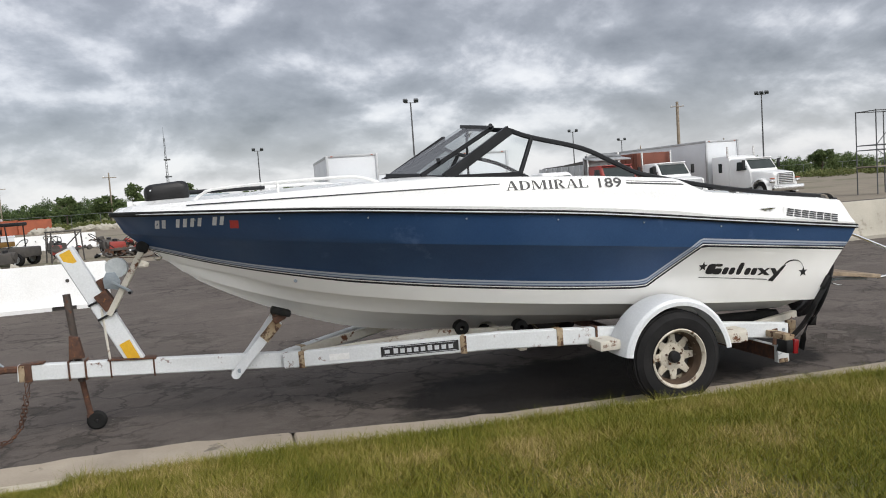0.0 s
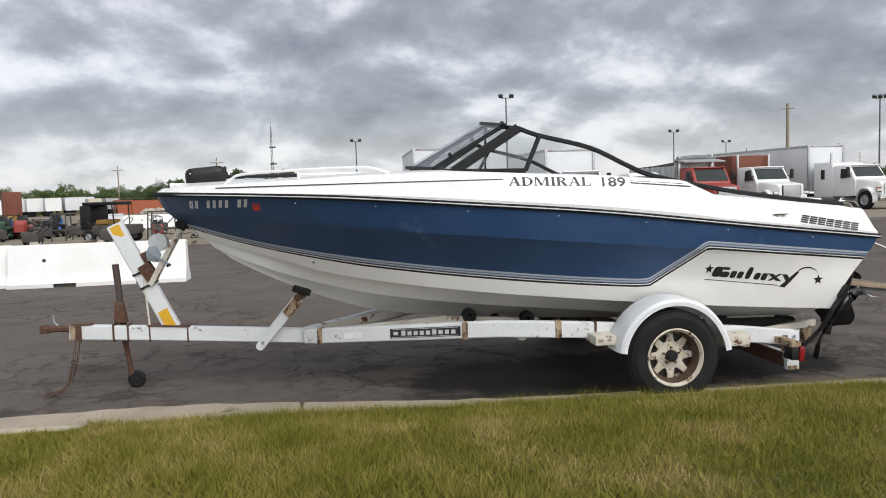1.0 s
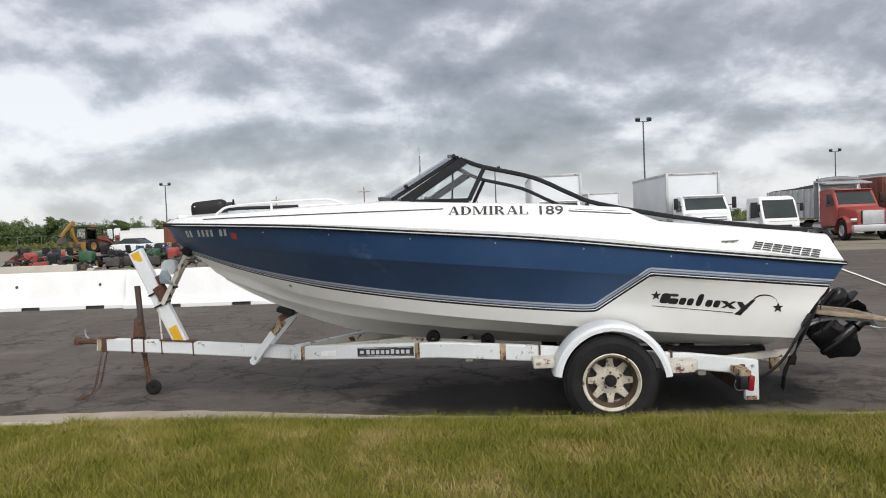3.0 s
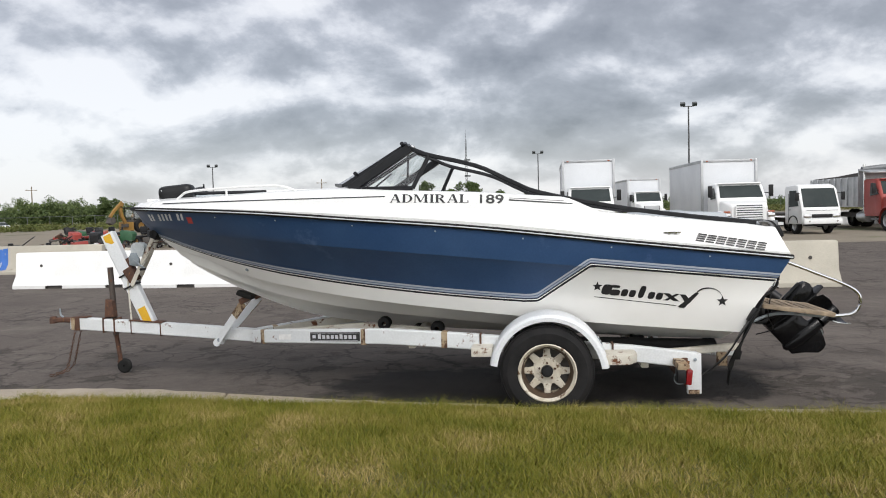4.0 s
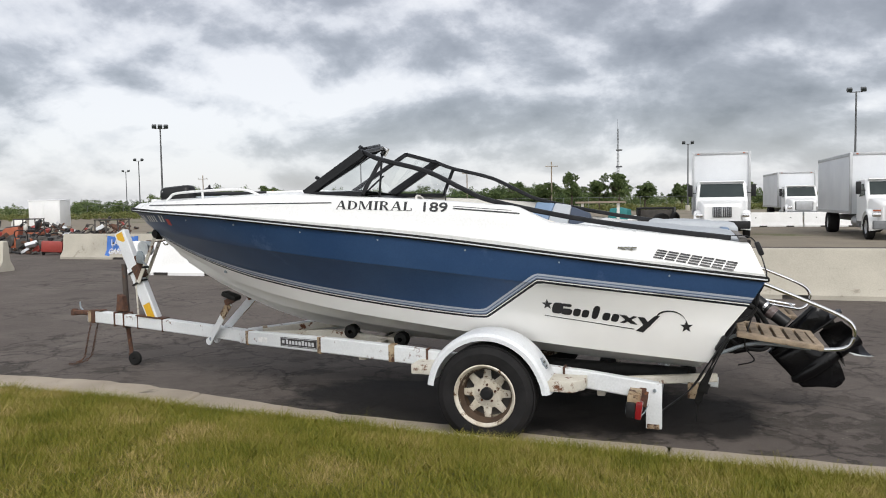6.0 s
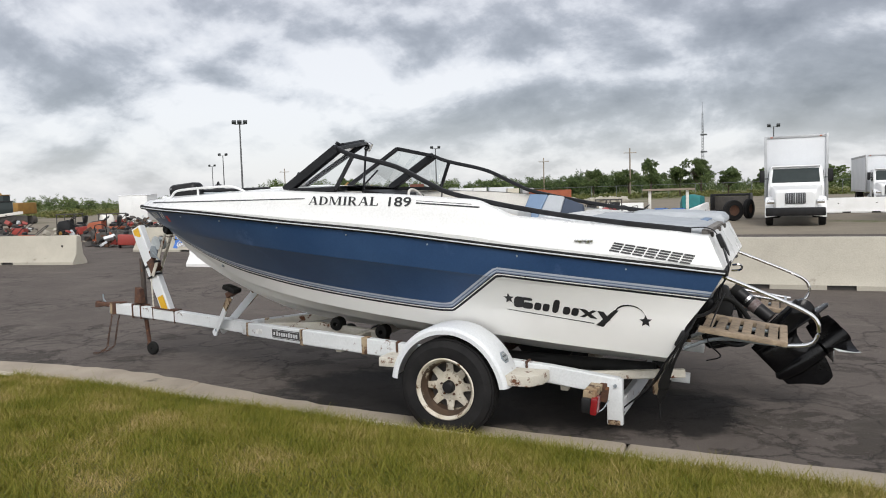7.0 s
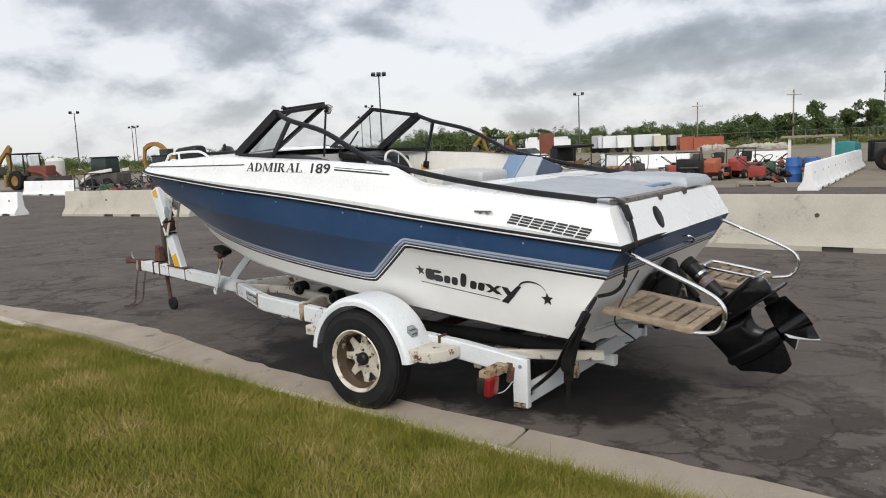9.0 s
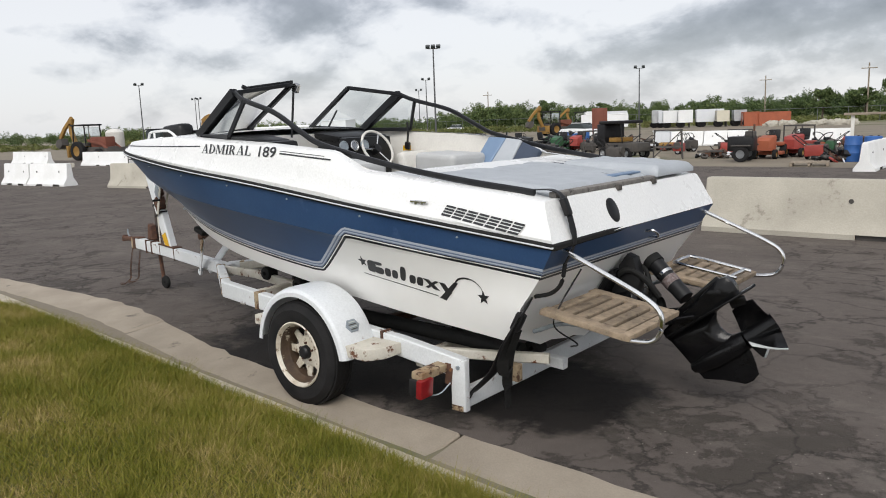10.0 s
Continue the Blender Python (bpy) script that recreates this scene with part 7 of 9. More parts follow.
def lorry(name, label, paint, body, hood=1.35, cab=1.75, grille="slats", roof=2.55, hw=1.16, group="parked trucks", boxlen=7.2, boxh=3.68, sleeper=False, bumper=None):
    """A conventional truck that faces -y, its bumper at y = 0."""
    ob = thing(name, (0, 0, 0), label, "truck", group)
    b0, y1 = 0.30, 0.30 + hood
    y2 = y1 + cab
    hz = 1.55
    part("bonnet", cab_shell([(b0, hw * 0.62, 0.72, hz - 0.18), (b0 + 0.12, hw * 0.70, 0.70, hz - 0.05), (y1 - 0.35, hw * 0.80, 0.72, hz + 0.08), (y1 + 0.05, hw * 0.88, 0.75, hz + 0.12)]), paint, ob)
    shell = part("cab", cab_shell([(y1, hw * 0.92, 0.75, hz + 0.10), (y1 + 0.05, hw * 0.93, 0.74, hz + 0.18), (y1 + 0.52, hw * 0.90, 0.70, roof - 0.06), (y1 + 0.75, hw * 0.90, 0.70, roof), (y2, hw * 0.90, 0.70, roof)]), paint, ob)
    # windscreen, door windows
    part("windscreen", slab([(-hw * 0.80, y1 + 0.085, hz + 0.24), (hw * 0.80, y1 + 0.085, hz + 0.24), (hw * 0.76, y1 + 0.475, roof - 0.14), (-hw * 0.76, y1 + 0.475, roof - 0.14)], 0.02), M_DGLASS, shell, "dark windscreen")
    part("roof_visor", B((0, y1 + 0.45, roof - 0.05), (hw * 1.6, 0.18, 0.05), (-25, 0, 0), 0.015), paint, shell)
    for s in (-1, 1):
        part("door_window", slab([(s * hw * 0.935, y1 + 0.28, hz + 0.22), (s * hw * 0.935, y1 + 1.08, hz + 0.16), (s * hw * 0.915, y1 + 1.05, roof - 0.22), (s * hw * 0.915, y1 + 0.62, roof - 0.22)], 0.012), M_DGLASS, shell, "dark door window")
        part("mirror", B((s * (hw + 0.16), y1 + 0.25, hz + 0.52), (0.20, 0.08, 0.52), bevel=0.03), M_BLACK, ob, "black door mirror")
        part("mirror_arm", rod(bmesh.new(), (s * hw * 0.9, y1 + 0.3, hz + 0.42), (s * (hw + 0.1), y1 + 0.25, hz + 0.42), 0.018, n=6), M_BLACK, ob)
        # wing over the front wheel
        wing = bmesh.new()
        rows = []
        for a in np.linspace(radians(-10), radians(190), 14):
            yy, zz = b0 + 0.78 + 0.60 * math.cos(a), 0.50 + 0.66 * math.sin(a)
            rows.append([wing.verts.new((s * x, yy, zz + dz)) for x, dz in ((hw * 0.60, 0.10), (hw * 0.97, 0.04), (hw * 1.0, -0.03), (hw * 0.97, -0.03), (hw * 0.60, 0.02))])
        for r, q in zip(rows, rows[1:]):
            for j in range(5):
                wing.faces.new((r[j], r[(j + 1) % 5], q[(j + 1) % 5], q[j]))
        bmesh.ops.recalc_face_normals(wing, faces=wing.faces)
        part("wing", wing, paint, ob)
        part("headlight", B((s * hw * 0.80, b0 + 0.02, 1.0), (0.30, 0.14, 0.18), bevel=0.05), M_CHROME, ob, "clear headlight")
        part("step", B((s * hw * 0.86, y1 + 0.55, 0.55), (0.28, 0.75, 0.10), bevel=0.02), M_GREYS, ob)
        road_wheel(ob, s * (hw - 0.16), b0 + 0.78, 0.50, 0.28)
    gw = hw * (0.66 if grille == "split" else 0.98)
    gr = part("grille", B((0, b0 - 0.02, 1.14), (gw, 0.06, 0.44 if grille == "split" else 0.62), bevel=0.05), M_GRILLE, ob, "dark grille")
    if grille == "slats":
        for k in range(6):
            part("grille_bar", B((0, b0 - 0.055, 0.87 + 0.10 * k), (hw * 0.94, 0.02, 0.056), bevel=0.01), M_CHROME if sleeper else M_TRUCK, gr)
        for q in (-1, 1):
            part("grille_frame", B((q * hw * 0.49, b0 - 0.05, 1.13), (0.05, 0.04, 0.62), bevel=0.01), M_TRUCK, gr)
            part("turn_signal", B((q * hw * 0.80, b0 + 0.02, 1.16), (0.26, 0.12, 0.07), bevel=0.02), M_ORANGE, ob, "amber turn signal")
    elif grille == "split":
        part("grille_bar", B((0, b0 - 0.055, 1.14), (0.05, 0.02, 0.42), bevel=0.01), M_ALU, gr)
        for k in range(9):
            x = hw * 0.30 * (k - 4) / 4
            part("grille_bar", B((x, b0 - 0.052, 1.14), (0.016, 0.012, 0.40), bevel=0.004), M_ALU, gr)
    else:
        part("grille_mesh", B((0, b0 - 0.055, 1.12), (hw * 0.90, 0.02, 0.66), bevel=0.02), M_ALU, gr)
    part("bumper", B((0, 0.10, 0.60), (hw * 1.92, 0.22, 0.34), bevel=0.06), bumper or M_GREYS, ob, "front bumper")
    rear = y2 + 0.25
    part("chassis", B((0, rear / 2 + boxlen / 2, 0.72), (0.86, rear + boxlen - 1.2, 0.24), bevel=0.02), M_DUST, ob)
    for s in (-1, 1):
        road_wheel(ob, s * (hw - 0.20), rear + boxlen * 0.70, 0.50, 0.48)
        part("fuel_tank", rod(bmesh.new(), (s * 0.82, y2 - 0.1, 0.66), (s * 0.82, y2 + 0.8, 0.66), 0.27, n=16), M_ALU, ob)
    if sleeper:
        sl = part("sleeper", cab_shell([(y2 - 0.05, hw * 0.94, 0.68, roof + 0.10), (y2 + 0.3, hw * 0.96, 0.66, roof + 0.22), (y2 + 1.35, hw * 0.96, 0.66, roof + 0.22)]), paint, ob)
        for s in (-1, 1):
            part("sleeper_window", B((s * hw * 0.965, y2 + 0.65, 1.95), (0.02, 0.30, 0.55), bevel=0.008), M_DGLASS, sl, "small dark side window")
        rear = y2 + 1.7
    if body == "box":
        bx = part("cargo_box", B((0, rear + boxlen / 2, (0.98 + boxh) / 2), (2.50, boxlen, boxh - 0.98), bevel=0.03), M_PANEL, ob, "white panelled cargo box")
        for s in (-1, 1):
            part("corner_post", B((s * 1.235, rear - 0.01, (0.98 + boxh) / 2), (0.12, 0.10, boxh - 0.94), bevel=0.02), M_ALU, bx, "aluminium corner post")
            part("side_rail", B((s * 1.255, rear + boxlen / 2, boxh - 0.06), (0.03, boxlen, 0.14), bevel=0.01), M_ALU, bx)
            part("side_rail", B((s * 1.255, rear + boxlen / 2, 1.04), (0.03, boxlen, 0.14), bevel=0.01), M_ALU, bx)
            part("marker_lamp", B((s * 1.0, rear - 0.03, boxh - 0.05), (0.10, 0.02, 0.05), bevel=0.008), M_ORANGE, bx)
        part("front_rail", B((0, rear - 0.005, boxh - 0.05), (2.44, 0.04, 0.12), bevel=0.01), M_ALU, bx)
    elif body == "dump":
        bm = bmesh.new()
        for s in (-1, 1):
            box(bm, (s * 1.20, rear + 2.9, 1.95), (0.08, 5.8, 1.5))
        box(bm, (0, rear + 0.04, 2.1), (2.4, 0.08, 1.9))
        box(bm, (0, rear + 5.76, 1.95), (2.4, 0.08, 1.5))
        box(bm, (0, rear + 2.9, 1.2), (2.4, 5.8, 0.10))
        bd = part("dump_body", bm, M_ALU, ob, "grey steel dump body")
        for s in (-1, 1):
            for k in range(8):
                part("body_rib", B((s * 1.27, rear + 0.4 + 0.72 * k, 1.95), (0.08, 0.09, 1.5), bevel=0.01), M_ALU, bd)
        part("cab_guard", B((0, rear - 0.55, 2.95), (2.4, 1.3, 0.08), (8, 0, 0), 0.02), M_ALU, bd)
        part("tarp_roll", tube([(-1.1, rear - 0.1, 3.06), (0, rear - 0.15, 3.15), (1.1, rear - 0.1, 3.06)], 0.14, 10, 5), M_GREYS, bd, "rolled grey tarp")
        part("tarp", cab_shell([(rear + 0.1, 1.15, 2.68, 2.92), (rear + 2.5, 1.15, 2.66, 2.80), (rear + 5.6, 1.1, 2.6, 2.75)]), M_DUST, bd)
        for s in (-1, 1):
            road_wheel(ob, s * (hw - 0.20), rear + boxlen * 0.70 - 1.3, 0.50, 0.48)
    elif body == "chip":
        bx = part("chip_body", B((0, rear + 3.2, 2.1), (2.4, 6.2, 2.2), bevel=0.03), M_BROWN, ob, "rusty brown chip body")
        for s in (-1, 1):
            for k in range(7):
                part("body_rib", B((s * 1.22, rear + 0.5 + 0.85 * k, 2.1), (0.07, 0.09, 2.2), bevel=0.01), M_BROWN, bx)
    if body in ("dump", "chip") or sleeper:
        for s in (-1, 1):
            part("exhaust_stack", rod(bmesh.new(), (s * 1.0, y2 + 0.12, 0.9), (s * 1.0, y2 + 0.12, roof + 0.75), 0.065, n=12), M_CHROME, ob, "chrome exhaust stack")
    return ob


put(lorry("box_truck", "white box truck with a split dark grille on the gravel", M_TRUCK, "box", grille="split", boxlen=7.4, boxh=3.86, roof=2.5, bumper=M_BLACK), 0.78, 27.6, -1)
put(lorry("box_truck", "white box truck with a chrome barred grille on the gravel", M_TRUCK, "box", grille="slats", hood=0.95, boxlen=7.0, boxh=3.58, roof=2.45), 7.35, 26.6, 2)
put(lorry("box_truck", "white box truck parked behind the others on the gravel", M_TRUCK, "box", grille="mesh", boxlen=7.4, boxh=3.55, hood=1.0), 7.0, 51.0, 3)
put(lorry("dump_truck", "faded red dump truck with a grey steel body", M_TRED, "dump", grille="mesh", hood=1.3, roof=2.55, bumper=M_ALU), 16.0, 30.3, 3)
put(lorry("chip_truck", "white truck with a rusty brown chip body", M_TRUCK, "chip", grille="mesh", hood=1.5, roof=2.5, bumper=M_ALU), 19.9, 30.7, 4)
put(lorry("semi_truck", "white sleeper truck with a long white box", M_TRUCK, "box", grille="slats", hood=1.5, sleeper=True, boxlen=10.5, boxh=3.72, roof=2.45, bumper=M_CHROME), 25.3, 29.9, 6)


def cab_over():
    ob = thing("cab_over_truck", (0, 0, 0), "small white cab-over truck with a flat bed", "truck", "parked trucks")
    c = part("cab", cab_shell([(0.0, 0.84, 0.62, 1.10), (0.06, 0.92, 0.50, 1.22), (0.40, 0.93, 0.48, 2.16), (0.52, 0.90, 0.48, 2.27), (0.75, 0.90, 0.48, 2.32), (1.6, 0.90, 0.48, 2.28), (1.66, 0.86, 0.52, 2.22)]), M_TRUCK, ob)
    part("windscreen", slab([(-0.83, 0.085, 1.24), (0.83, 0.085, 1.24), (0.80, 0.405, 2.12), (-0.80, 0.405, 2.12)], 0.02), M_DGLASS, c, "dark windscreen")
    for x in (-0.35, 0.30):
        part("wiper", rod(bmesh.new(), (x, 0.055, 1.26), (x + 0.42, 0.10, 1.36), 0.012, n=6), M_BLACK, c)
    bp = part("bumper", B((0, -0.05, 0.60), (1.84, 0.20, 0.26), bevel=0.06), M_TRUCK, ob, "white bumper")
    part("air_dam", B((0, 0.02, 0.43), (1.6, 0.10, 0.10), bevel=0.03), M_BLACK, bp)
    part("grille", B((0, -0.005, 0.84), (0.98, 0.07, 0.17), bevel=0.03), M_BLACK, ob, "black grille")
    part("panel_seam", B((0, -0.004, 1.10), (1.50, 0.02, 0.012)), M_GRILLE, c)
    for s in (-1, 1):
        part("headlight", B((s * 0.69, -0.01, 0.84), (0.36, 0.09, 0.17), (0, s * -6, 0), 0.04), M_CHROME, ob, "clear headlight")
        part("fog_lamp", rod(bmesh.new(), (s * 0.66, -0.155, 0.60), (s * 0.66, -0.14, 0.60), 0.045, n=12), M_CHROME, bp)
        part("door_window", slab([(s * 0.935, 0.34, 1.32), (s * 0.935, 1.18, 1.27), (s * 0.91, 1.18, 2.04), (s * 0.91, 0.58, 2.04)], 0.012), M_DGLASS, c)
        part("door_seam", B((s * 0.925, 1.26, 1.25), (0.012, 0.012, 1.3)), M_GRILLE, c)
        part("door_handle", B((s * 0.935, 1.12, 1.14), (0.02, 0.13, 0.03), bevel=0.006), M_BLACK, c)
        part("mirror", B((s * 1.10, 0.16, 1.75), (0.17, 0.08, 0.38), bevel=0.03), M_BLACK, ob)
        part("mirror_arm", rod(bmesh.new(), (s * 0.90, 0.30, 1.90), (s * 1.10, 0.18, 1.90), 0.014, n=6), M_BLACK, ob)
        part("wheel_arch", sweep(bmesh.new(), [(s * 0.915, 0.85 + 0.46 * math.cos(a), 0.40 + 0.46 * math.sin(a)) for a in np.linspace(0.3, 2.85, 9)], rect(0.05, 0.03)), M_BLACK, ob)
        road_wheel(ob, s * 0.76, 0.85, 0.38, 0.22)
        road_wheel(ob, s * 0.74, 4.2, 0.38, 0.40)
    part("chassis", B((0, 3.2, 0.62), (0.8, 4.6, 0.2), bevel=0.02), M_DUST, ob)
    part("flat_bed", B((0, 3.6, 0.92), (2.1, 3.8, 0.12), bevel=0.02), M_DUST, ob)
    return ob


put(cab_over(), 11.3, 29.6, 10)


def mower(paint, hoodlen=0.75):
    """A ride-on mower or small tractor, facing -y."""
    ob = thing("ride_on_mower", (0, 0, 0), "used " + ("red" if paint is M_TRED else "green" if paint is M_GREEN else "black" if paint is M_BLACK else "yellow" if paint is M_YELLOWP else "orange") + " ride-on mower standing in a row", "mower", "ride-on mowers")
    part("bonnet", cab_shell([(0, 0.20, 0.35, 0.72), (0.12, 0.27, 0.33, 0.84), (hoodlen, 0.29, 0.33, 0.92)]), paint, ob)
    part("deck", B((0, 0.95, 0.22), (1.05, 0.8, 0.14), bevel=0.05), paint, ob)
    part("seat", B((0, 1.30, 0.72), (0.44, 0.40, 0.12), bevel=0.05), M_BLACK, ob)
    part("seat_back", B((0, 1.52, 0.93), (0.44, 0.10, 0.40), (-10, 0, 0), 0.05), M_BLACK, ob)
    part("rear_fender", B((0, 1.35, 0.56), (0.95, 0.62, 0.14), bevel=0.06), paint, ob)
    part("steering_wheel", sweep(bmesh.new(), [pose(0, 0.88, 1.02, 35, 0, 0) @ Vector((0.16 * math.cos(a), 0.16 * math.sin(a), 0)) for a in np.linspace(0, 2 * math.pi, 15)[:-1]], ring(0.016, 5), closed=True), M_BLACK, ob)
    part("column", rod(bmesh.new(), (0, 0.72, 0.85), (0, 0.88, 1.02), 0.025, n=6), M_BLACK, ob)
    for s in (-1, 1):
        road_wheel(ob, s * 0.38, 0.28, 0.19, 0.15, n=16, rim_mat=M_YELLOWP)
        road_wheel(ob, s * 0.42, 1.38, 0.28, 0.24, n=16, rim_mat=M_YELLOWP)
    return ob


rng = random.Random(11)
M0 = [mower(p) for p in (M_TRED, M_GREEN, M_BLACK, M_YELLOWP, M_ORANGE)]
spots = [(-7.0, 27.9), (-20.3, 31.6), (-22.2, 32.2), (-27.0, 50.0), (-7.6, 26.6)]
for ob, (x, y) in zip(M0, spots):
    put(ob, x, y, rng.uniform(-70, 70))
for k, x, y in ((0, -19.6, 32.6), (2, -21.2, 33.6), (2, -18.6, 33.4), (2, -25.6, 31.5), (0, -27.5, 33.0), (4, -31.2, 21.0), (2, -33.0, 22.6), (2, -37.0, 24.0)):
    copy_thing(M0[k], pose(x, y, -0.03, 0, 0, rng.uniform(-80, 80)))


def scrap_pile(x, y, r, h, seed, light=0.2):
    """A low heap of cast-off machine parts: plates, tubes, wheels and housings thrown together."""
    rg = random.Random(seed)
    ob = thing("scrap_pile", (0, 0, 0), "low heap of dark and rusty cast-off machine parts", "scrap", "scrap piles")
    paints = [M_DUST] * 9 + [M_RUST] * 5 + [M_BLACK] * 4 + [M_TRED] * 2 + [M_PANEL] * int(12 * light)
    for _ in range(int(20 + 8 * r)):
        a, q = rg.uniform(0, 6.28), r * rg.random() ** 0.6
        px, py = q * math.cos(a), q * math.sin(a) * 0.7
        top = h * (1 - (q / r) ** 1.5) * rg.uniform(0.2, 1.0)
        k = rg.random()
        tilt = (rg.uniform(-35, 35), rg.uniform(-35, 35), rg.uniform(0, 180))
        bm = bmesh.new()
        if k < 0.4:
            name, sz = "housing", (rg.uniform(0.12, 0.5), rg.uniform(0.1, 0.35), rg.uniform(0.06, 0.25))
            box(bm, (px, py, max(top, sz[2] * 0.5)), sz, tilt, 0.015, 1)
        elif k < 0.72:
            name, m, L = "pipe", pose(px, py, max(top, 0.05), *tilt), rg.uniform(0.3, 0.8)
            rod(bm, m @ Vector((-L / 2, 0, 0)), m @ Vector((L / 2, 0, 0.05)), rg.uniform(0.012, 0.04), n=7)
        else:
            name, m, wr = "wheel", pose(px, py, max(top, 0.12), *tilt), rg.uniform(0.10, 0.22)
            lathe(bm, [(wr * 0.5, -0.05), (wr, -0.04), (wr, 0.04), (wr * 0.5, 0.05)], m, 12, close=True)
        part(name, bm, rg.choice(paints), ob)
    put(ob, x, y, rg.uniform(-20, 20))


for i, (x, y, r, h) in enumerate(((-29.7, 19.4, 1.8, 0.8), (-24.4, 16.4, 1.3, 0.6), (-27.2, 18.2, 1.5, 0.7), (-33.0, 24.2, 1.8, 0.9), (-36.0, 28.0, 2.0, 0.9), (-40.5, 33.0, 2.0, 1.1), (-45.0, 37.0, 2.4, 1.2), (-44.0, 42.0, 2.4, 1.1),
                                    (-26.0, 29.0, 1.6, 0.8), (-23.6, 29.6, 1.5, 0.7), (-30.5, 27.0, 1.8, 0.8), (-17.4, 35.4, 1.5, 1.0), (-15.6, 34.0, 1.3, 0.5), (-12.2, 38.2, 1.5, 0.5), (-9.6, 33.4, 1.2, 0.7), (-4.75, 25.6, 0.7, 0.6),
                                    (-5.0, 31.0, 1.4, 0.8), (-24.2, 40.5, 1.8, 1.0), (-27.5, 43.5, 2.0, 1.0), (-21.2, 38.6, 1.6, 0.9), (-50.0, 26.0, 1.8, 1.0), (-47.5, 29.0, 2.0, 1.2), (-6.6, 36.5, 1.5, 0.8), (-9.8, 27.4, 0.9, 0.4))):
    scrap_pile(x, y, r, h, 100 + i)


def junk_frame():
    """A welded tube rack, as cast-off equipment stands about."""
    ob = thing("tube_rack", (0, 0, 0), "bent dusty steel tube rack among used equipment", "rack", "used equipment")
    for x in (-0.6, 0.6):
        for y in (-0.4, 0.4):
            part("upright", rod(bmesh.new(), (x, y, 0), (x * 0.9, y, 1.25), 0.03, n=7), M_DUST, ob)
    for z in (0.5, 1.22):
        part("rail", tube([(-0.58, -0.4, z), (0.58, -0.4, z), (0.58, 0.4, z), (-0.58, 0.4, z)], 0.028, 7, 1, closed=True), M_DUST, ob)
    part("brace", rod(bmesh.new(), (-0.58, -0.4, 0.1), (0.56, -0.4, 1.2), 0.022, n=6), M_DUST, ob)
    return ob


def engine_lump(paint, label):
    """A cast-off engine or implement: block, drum, handle and small wheels."""
    ob = thing("used_implement", (0, 0, 0), label, "implement", "used equipment")
    part("block", B((0, 0, 0.34), (0.7, 0.45, 0.42), (0, 4, 0), 0.06), paint, ob)
    part("drum", rod(bmesh.new(), (-0.42, 0.02, 0.42), (0.30, 0.02, 0.46), 0.17, 0.14, 14), M_DUST, ob)
    part("handle", tube([(0.3, -0.2, 0.5), (0.75, -0.2, 0.85), (0.86, 0, 0.92), (0.75, 0.2, 0.85), (0.3, 0.2, 0.5)], 0.018, 6, 4), M_BLACK, ob)
    part("air_filter", lathe(bmesh.new(), [(0, 0.14), (0.10, 0.12), (0.11, 0), (0, 0)], pose(-0.05, 0.0, 0.55), 14), M_BLACK, ob)
    for s in (-1, 1):
        road_wheel(ob, s * 0.30, 0.0, 0.15, 0.09, n=14)
    return ob


J0 = [junk_frame(), engine_lump(M_TRED, "red cast-off implement on small wheels"), engine_lump(M_DUST, "dusty dark cast-off implement on small wheels"), engine_lump(M_ORANGE, "orange cast-off implement on small wheels"), engine_lump(M_GREEN, "green cast-off implement on small wheels")]
put(J0[0], -37.3, 25.0, 20)
put(J0[1], -22.9, 15.6, 40)
put(J0[2], -23.6, 17.2, 10)
put(J0[3], -26.5, 17.6, 70)
put(J0[4], -6.4, 31.2, 0)
for k in range(46):
    if k < 34:
        x = -40 + 0.85 * k + rng.uniform(-0.4, 0.4)
        y = rng.uniform(14.9, 24) if x < -22 else rng.uniform(25, 34)
    else:
        x = rng.uniform(-24, -5.0)
        y = rng.uniform(26.5, 37)
    copy_thing(J0[rng.choice((0, 1, 2, 2, 2, 2, 2, 3, 2, 4))], pose(x, y, -0.03, 0, 0, rng.uniform(0, 360)))


def canopy_cart():
    ob = thing("utility_cart", (0, 0, 0), "black utility cart with a dark canopy and cushions", "cart", "used equipment")
    part("body", B((0, 0, 0.52), (1.1, 2.2, 0.4), bevel=0.08), M_DUST, ob)
    part("canopy", B((0, 0.2, 1.62), (1.25, 1.5, 0.14), bevel=0.05), M_BLACK, ob)
    part("rear_box", B((0, 0.85, 1.05), (1.2, 0.5, 1.0), bevel=0.05), M_BLACK, ob)
    part("seat", B((0, 0.2, 0.85), (1.0, 0.5, 0.2), bevel=0.05), M_YELLOWP, ob)
    for s in (-1, 1):
        part("canopy_post", rod(bmesh.new(), (s * 0.52, -0.45, 0.7), (s * 0.56, -0.4, 1.6), 0.025, n=6), M_BLACK, ob)
        road_wheel(ob, s * 0.5, -0.75, 0.26, 0.2, n=16)
        road_wheel(ob, s * 0.5, 0.75, 0.26, 0.2, n=16)
    return ob


put(canopy_cart(), -13.7, 26.9, 70)


